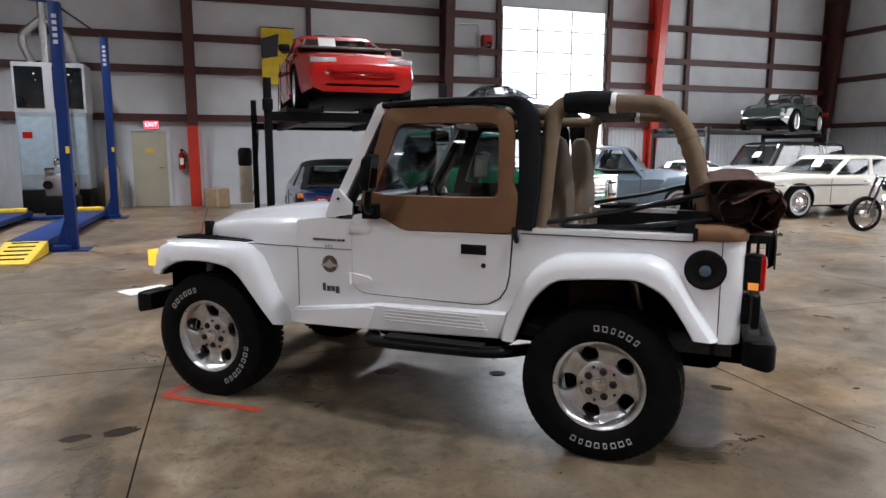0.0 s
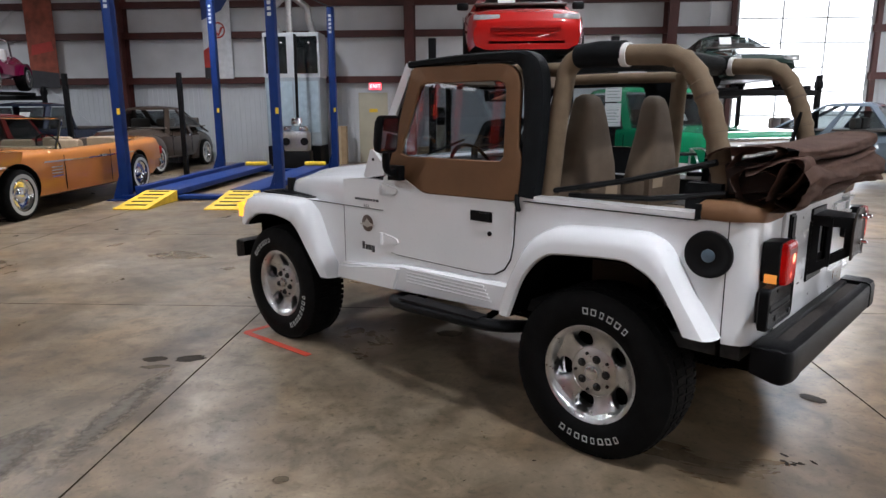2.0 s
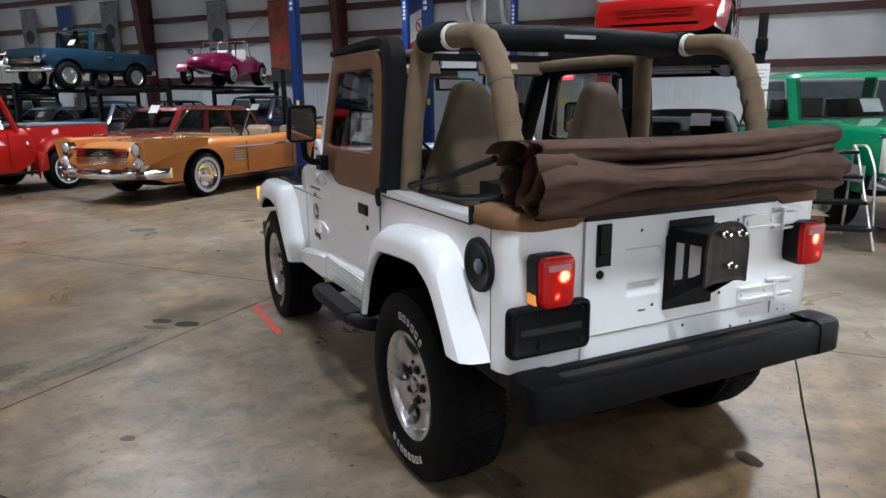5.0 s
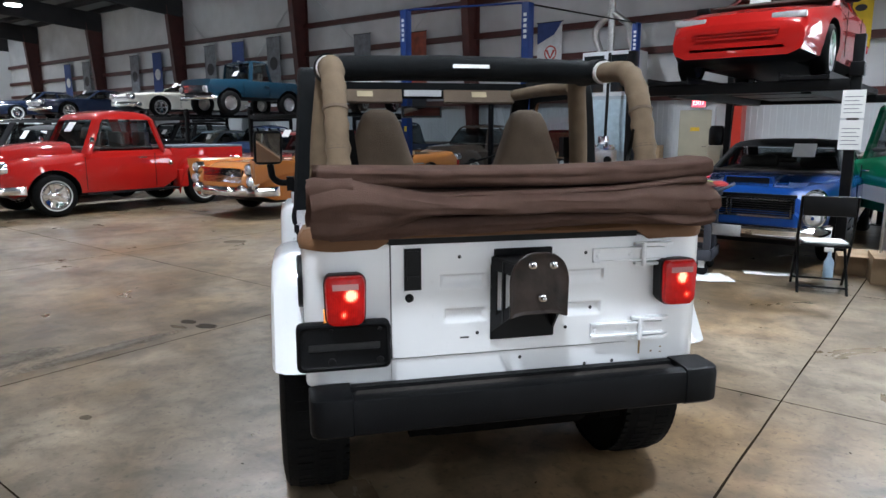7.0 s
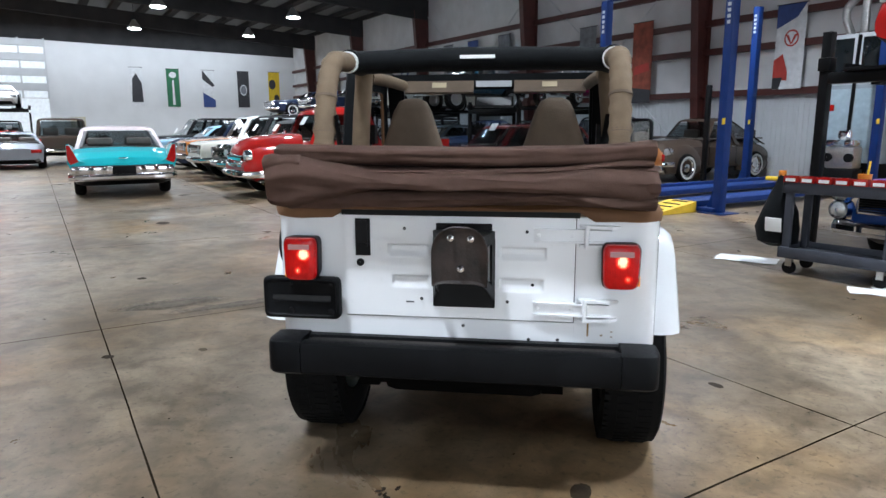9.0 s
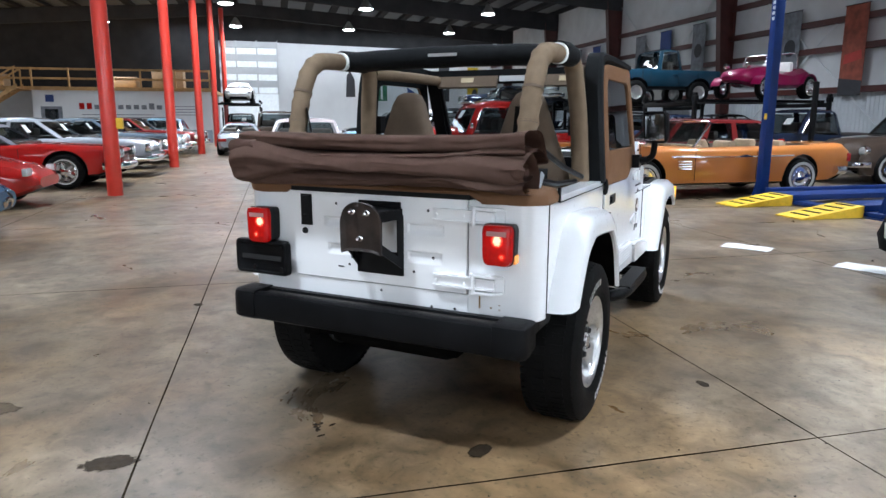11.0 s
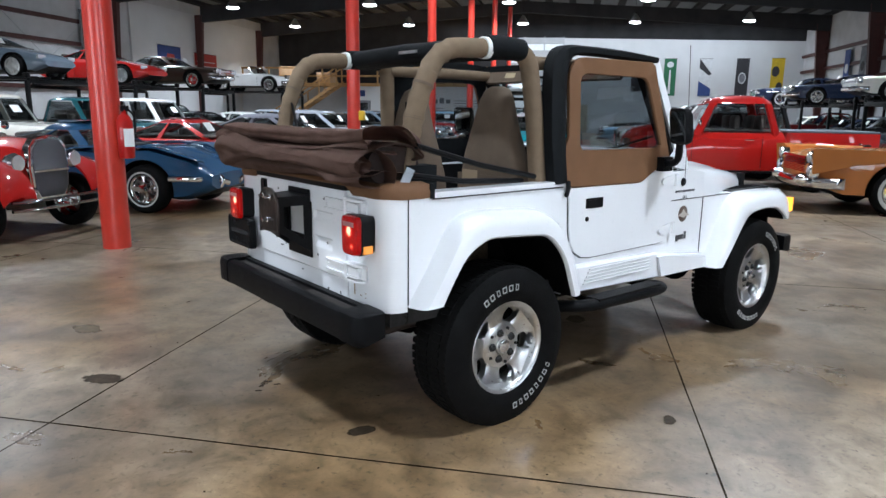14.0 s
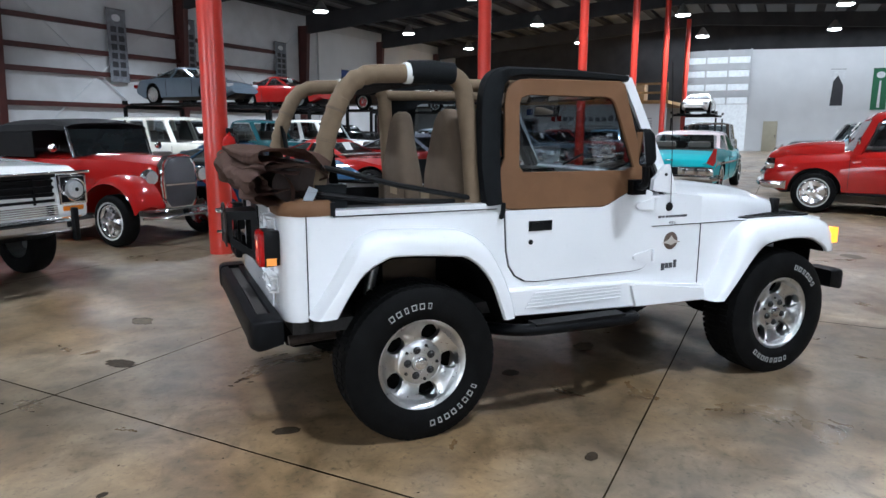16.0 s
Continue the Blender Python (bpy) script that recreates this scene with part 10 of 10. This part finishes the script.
for p, q in (((-0.93, 4.11), (-0.375, 3.69)), ((-0.93, 4.11), (-0.80, 4.27))):
    p, q = Vector((*p, 0)), Vector((*q, 0))
    d = (q - p).normalized()
    n_ = Vector((-d.y, d.x, 0)) * 0.024
    part("strip", extruded(bmesh.new(), [((p + n_).x, (p + n_).y), ((p - n_).x, (p - n_).y), ((q - n_).x, (q - n_).y), ((q + n_).x, (q + n_).y)], 0.0012, Matrix.Translation((0, 0, 0.0025))), M_TAPE, tp, smooth=0)

# ---- special cars ----
# open buggy on the wall lift
bug = thing("dune_buggy", "magenta open dune buggy with chrome roll bar on a lift", "car", pose(-11.2, 15.5, 2.0, 0, 0, -72) @ Matrix.Diagonal((0.9, 0.9, 0.9, 1)))
loops = []
for x, w_, z0, z1 in ((-1.6, 0.45, 0.45, 0.62), (-1.45, 0.66, 0.38, 0.80), (-0.9, 0.72, 0.32, 0.92), (-0.3, 0.70, 0.30, 0.78), (0.3, 0.70, 0.30, 0.80), (0.7, 0.66, 0.34, 0.92), (1.2, 0.55, 0.42, 0.86), (1.6, 0.42, 0.48, 0.76), (1.72, 0.25, 0.52, 0.66)):
    half = [(0, z0), (w_ * 0.8, z0), (w_, z0 + 0.1), (w_, z1 - 0.12), (w_ * 0.8, z1), (0, z1 + 0.03)]
    loops.append([(x, y, z) for y, z in half] + [(x, -y, z) for y, z in half[-2:0:-1]])
cutb = boxed(-0.75, -0.52, 0.45, 0.35, 0.52, 2)
me = solid_cut(rings(bmesh.new(), loops), cutb, (P_PURPLE, M_VINYL))
me.shade_smooth()
me.set_sharp_from_angle(angle=radians(40))
part("body", me, None, bug)
for x, r_, w_ in ((1.15, 0.29, 0.18), (-1.05, 0.34, 0.28)):
    for s in (-1, 1):
        wheel(bug, x, s * 0.68, r_, w_, "chrome", s)
        part("wing", rings(bmesh.new(), [[(x + (r_ + k) * math.cos(a), s * 0.52, r_ + (r_ + k) * math.sin(a)) for k in (0.04, 0.07)] + [(x + (r_ + k) * math.cos(a), s * 0.82, r_ + (r_ + k) * math.sin(a)) for k in (0.07, 0.04)] for a in np.linspace(0.25, 2.8, 10)]), P_PURPLE, bug)
for s in (-1, 1):
    part("headlamp", lathe(bmesh.new(), [(0.001, 0.05), (0.08, 0.03), (0.09, 0.0), (0.05, -0.1)], 18, "x", Matrix.Translation((1.45, s * 0.36, 0.93))), M_CHROME, bug)
part("roll_bar", tube(bmesh.new(), rounded([(-0.75, -0.55, 0.75), (-0.75, -0.50, 1.38), (-0.75, 0.50, 1.38), (-0.75, 0.55, 0.75)], 0.15), 0.028, 10), M_CHROME, bug)
part("screen_frame", tube(bmesh.new(), rounded([(0.45, -0.58, 0.80), (0.25, -0.52, 1.28), (0.25, 0.52, 1.28), (0.45, 0.58, 0.80)], 0.08), 0.02, 8), M_CHROME, bug)
for s in (-1, 1):
    part("seat", boxed(-0.62, s * 0.27 - 0.22, 0.5, -0.45, s * 0.27 + 0.22, 1.1, 0.06), M_PAPER, bug)

# red hot rod with a tall mesh grille
HR = pose(-1.35, -3.55, 0, 0, 0, B)
rod = thing("hot_rod", "red 1930s hot rod with mesh grille and black soft top", "car", HR)
loops = []
for x, w_, z0, z1 in ((-2.0, 0.55, 0.5, 0.75), (-1.8, 0.66, 0.42, 1.0), (-1.0, 0.72, 0.40, 1.12), (0.3, 0.70, 0.40, 1.12), (0.55, 0.62, 0.40, 1.13), (1.1, 0.46, 0.40, 1.12), (1.62, 0.36, 0.42, 1.08), (1.70, 0.34, 0.45, 1.05)):
    half = [(0, z0), (w_ * 0.9, z0), (w_, z0 + 0.08), (w_, z1 - 0.2), (w_ * 0.86, z1 - 0.06), (w_ * 0.5, z1), (0, z1 + 0.015)]
    loops.append([(x, y, z) for y, z in half] + [(x, -y, z) for y, z in half[-2:0:-1]])
part("body", rings(bmesh.new(), loops), P_RED, rod)
g = part("grille_shell", rings(bmesh.new(), [[(1.70 + dx, k * y, z) for y, z in [(0.17, 0.44), (0.25, 0.55), (0.27, 0.80), (0.25, 1.02), (0.17, 1.12), (0, 1.15), (-0.17, 1.12), (-0.25, 1.02), (-0.27, 0.80), (-0.25, 0.55), (-0.17, 0.44)]] for dx, k in ((0, 1.1), (0.07, 1.1), (0.09, 0.98))]), M_CHROME, rod)
bm = rings(bmesh.new(), [[(1.795 + dx, k * y, 0.79 + (z - 0.79) * k) for y, z in [(0.17, 0.46), (0.24, 0.56), (0.255, 0.80), (0.24, 1.0), (0.16, 1.09), (0, 1.12), (-0.16, 1.09), (-0.24, 1.0), (-0.255, 0.80), (-0.24, 0.56), (-0.17, 0.46)]] for dx, k in ((0, 0.98), (0.006, 0.95))])
part("grille_mesh", bm, mat("grey wire mesh", (0.10, 0.10, 0.11), 0.4, 0.9, 0.3, 160, bump=0.8, bump_scale=400), g)
part("badge_bar", boxed(1.80, -0.25, 0.745, 1.815, 0.25, 0.765), M_CHROME, g, smooth=0)
for s in (-1, 1):
    h = part("headlamp", lathe(bmesh.new(), [(0.001, 0.055), (0.09, 0.045), (0.105, 0.02), (0.11, 0.0), (0.08, -0.1), (0.02, -0.16)], 22, "x", Matrix.Translation((1.72, s * 0.42, 0.86))), M_CHROME, rod)
    part("lens", lathe(bmesh.new(), [(0.001, 0.062), (0.085, 0.052)], 22, "x", Matrix.Translation((1.72, s * 0.42, 0.86))), M_LENS, h)
    path = [(1.95, 0.50), (1.88, 0.66), (1.72, 0.80), (1.50, 0.86), (1.25, 0.82), (1.02, 0.66), (0.85, 0.45), (0.6, 0.34), (-0.6, 0.33)]
    pc = curve([(x, z, 0) for x, z in path], 4)
    lo = []
    for p in pc:
        lo.append([(p.x, s * 0.42, p.y - 0.02), (p.x, s * 0.42, p.y + 0.02), (p.x, s * 0.62, p.y + 0.045), (p.x, s * 0.80, p.y + 0.01), (p.x, s * 0.86, p.y - 0.06), (p.x, s * 0.84, p.y - 0.06), (p.x, s * 0.78, p.y - 0.01), (p.x, s * 0.62, p.y + 0.02)])
    part("front_wing", rings(bmesh.new(), lo), P_RED, rod)
    pc = curve([(-0.7, 0.34, 0), (-0.85, 0.55, 0), (-1.1, 0.82, 0), (-1.4, 0.88, 0), (-1.7, 0.75, 0), (-1.95, 0.45, 0)], 4)
    lo = [[(p.x, s * 0.55, p.y - 0.02), (p.x, s * 0.55, p.y + 0.02), (p.x, s * 0.72, p.y + 0.04), (p.x, s * 0.86, p.y), (p.x, s * 0.9, p.y - 0.07), (p.x, s * 0.86, p.y - 0.06), (p.x, s * 0.72, p.y)] for p in pc]
    part("rear_wing", rings(bmesh.new(), lo), P_RED, rod)
    wheel(rod, 1.42, s * 0.70, 0.33, 0.20, "chrome", s)
    wheel(rod, -1.38, s * 0.72, 0.37, 0.25, "chrome", s)
    part("mirror", lathe(bmesh.new(), [(0.001, -0.02), (0.05, -0.015), (0.055, 0.01), (0.02, 0.03)], 16, "x", Matrix.Translation((0.45, s * 0.82, 1.22))), M_CHROME, rod)
    part("screen_post", tube(bmesh.new(), [(0.55, s * 0.60, 1.08), (0.42, s * 0.60, 1.48)], 0.018, 8), M_CHROME, rod)
bm = tube(bmesh.new(), rounded([(1.92, -0.72, 0.47), (2.02, -0.55, 0.47), (2.02, 0.55, 0.47), (1.92, 0.72, 0.47)], 0.12), 0.035, 8, flat=0.5)
part("front_bumper", bm, M_CHROME, rod)
bm = tube(bmesh.new(), rounded([(1.92, -0.72, 0.38), (2.02, -0.55, 0.38), (2.02, 0.55, 0.38), (1.92, 0.72, 0.38)], 0.12), 0.035, 8, flat=0.5)
part("front_bumper", bm, M_CHROME, rod)
lo = [[(x, w_ * math.cos(a), z + h_ * max(0.0, math.sin(a)) ** 0.5) for a in np.linspace(0, math.pi, 14)] for x, w_, z, h_ in ((0.46, 0.62, 1.44, 0.10), (0.1, 0.66, 1.44, 0.16), (-0.8, 0.68, 1.42, 0.17), (-1.5, 0.66, 1.32, 0.14), (-1.7, 0.64, 1.10, 0.06))]
bm = bmesh.new()
rings(bm, lo, cap=False, closed=False)
bmesh.ops.solidify(bm, geom=bm.faces[:], thickness=0.02)
part("soft_top", bm, M_SOFTTOP, rod)
part("windscreen", panel(bmesh.new(), lambda u, v: (0.55 - 0.13 * v, 0.58 * (2 * u - 1), 1.10 + 0.36 * v), 4, 2), M_DARKGLASS, rod)
part("side_curtain", boxed(-1.6, -0.66, 1.08, -0.2, -0.64, 1.42), M_BLACK, rod, smooth=0)
part("side_curtain", boxed(-1.6, 0.64, 1.08, -0.2, 0.66, 1.42), M_BLACK, rod, smooth=0)

# parked motorcycle in the bright corner
mc = thing("motorcycle", "black and chrome motorcycle parked in the bright corner", "motorcycle", pose(11.7, 9.2, 0, 0, 0, 170))
for x in (0.75, -0.75):
    w_ = part("wheel", lathe(bmesh.new(), [(0.26, -0.05), (0.32, -0.05), (0.335, 0), (0.32, 0.05), (0.26, 0.05)], 28, "y", Matrix.Translation((x, 0, 0.335))), M_RUBBER, mc)
    part("rim", lathe(bmesh.new(), [(0.26, -0.04), (0.24, 0), (0.26, 0.04), (0.262, 0.0)], 28, "y", Matrix.Translation((x, 0, 0.335))), M_CHROME, w_)
    part("hub", lathe(bmesh.new(), [(0.001, -0.06), (0.07, -0.05), (0.07, 0.05), (0.001, 0.06)], 14, "y", Matrix.Translation((x, 0, 0.335))), M_ALU, w_)
part("tank", rings(bmesh.new(), [[(x, r_ * math.cos(a), 0.86 + r_ * 0.8 * math.sin(a)) for a in (2 * math.pi * k / 14 for k in range(14))] for x, r_ in ((0.42, 0.05), (0.35, 0.13), (0.1, 0.15), (-0.12, 0.08))]), P_BLACK, mc)
part("saddle", boxed(-0.75, -0.13, 0.70, -0.1, 0.13, 0.80, 0.05), M_VINYL, mc)
part("engine", boxed(-0.25, -0.18, 0.25, 0.30, 0.18, 0.70, 0.06), M_CHROME, mc)
part("handlebar", tube(bmesh.new(), rounded([(0.25, -0.40, 1.08), (0.45, -0.15, 1.02), (0.45, 0.15, 1.02), (0.25, 0.40, 1.08)], 0.1), 0.014, 8), M_CHROME, mc)
for s in (-1, 1):
    part("fork", tube(bmesh.new(), [(0.75, s * 0.08, 0.335), (0.48, s * 0.08, 1.02)], 0.022, 8), M_CHROME, mc)
    part("exhaust", tube(bmesh.new(), [(0.2, s * 0.18, 0.32), (-0.9, s * 0.20, 0.30)], 0.04, 10), M_CHROME, mc)

# filler gables close the gap up to the roof: west dark, east white and unseen
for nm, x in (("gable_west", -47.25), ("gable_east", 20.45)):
    tagged(part(nm, boxed(x, -20.0, 6.0, x + 0.15, 19.4, 12.0), M_ROOF if x < 0 else M_BOARD, None, smooth=0), "filler gable above the end wall", "wall", kind="structure")
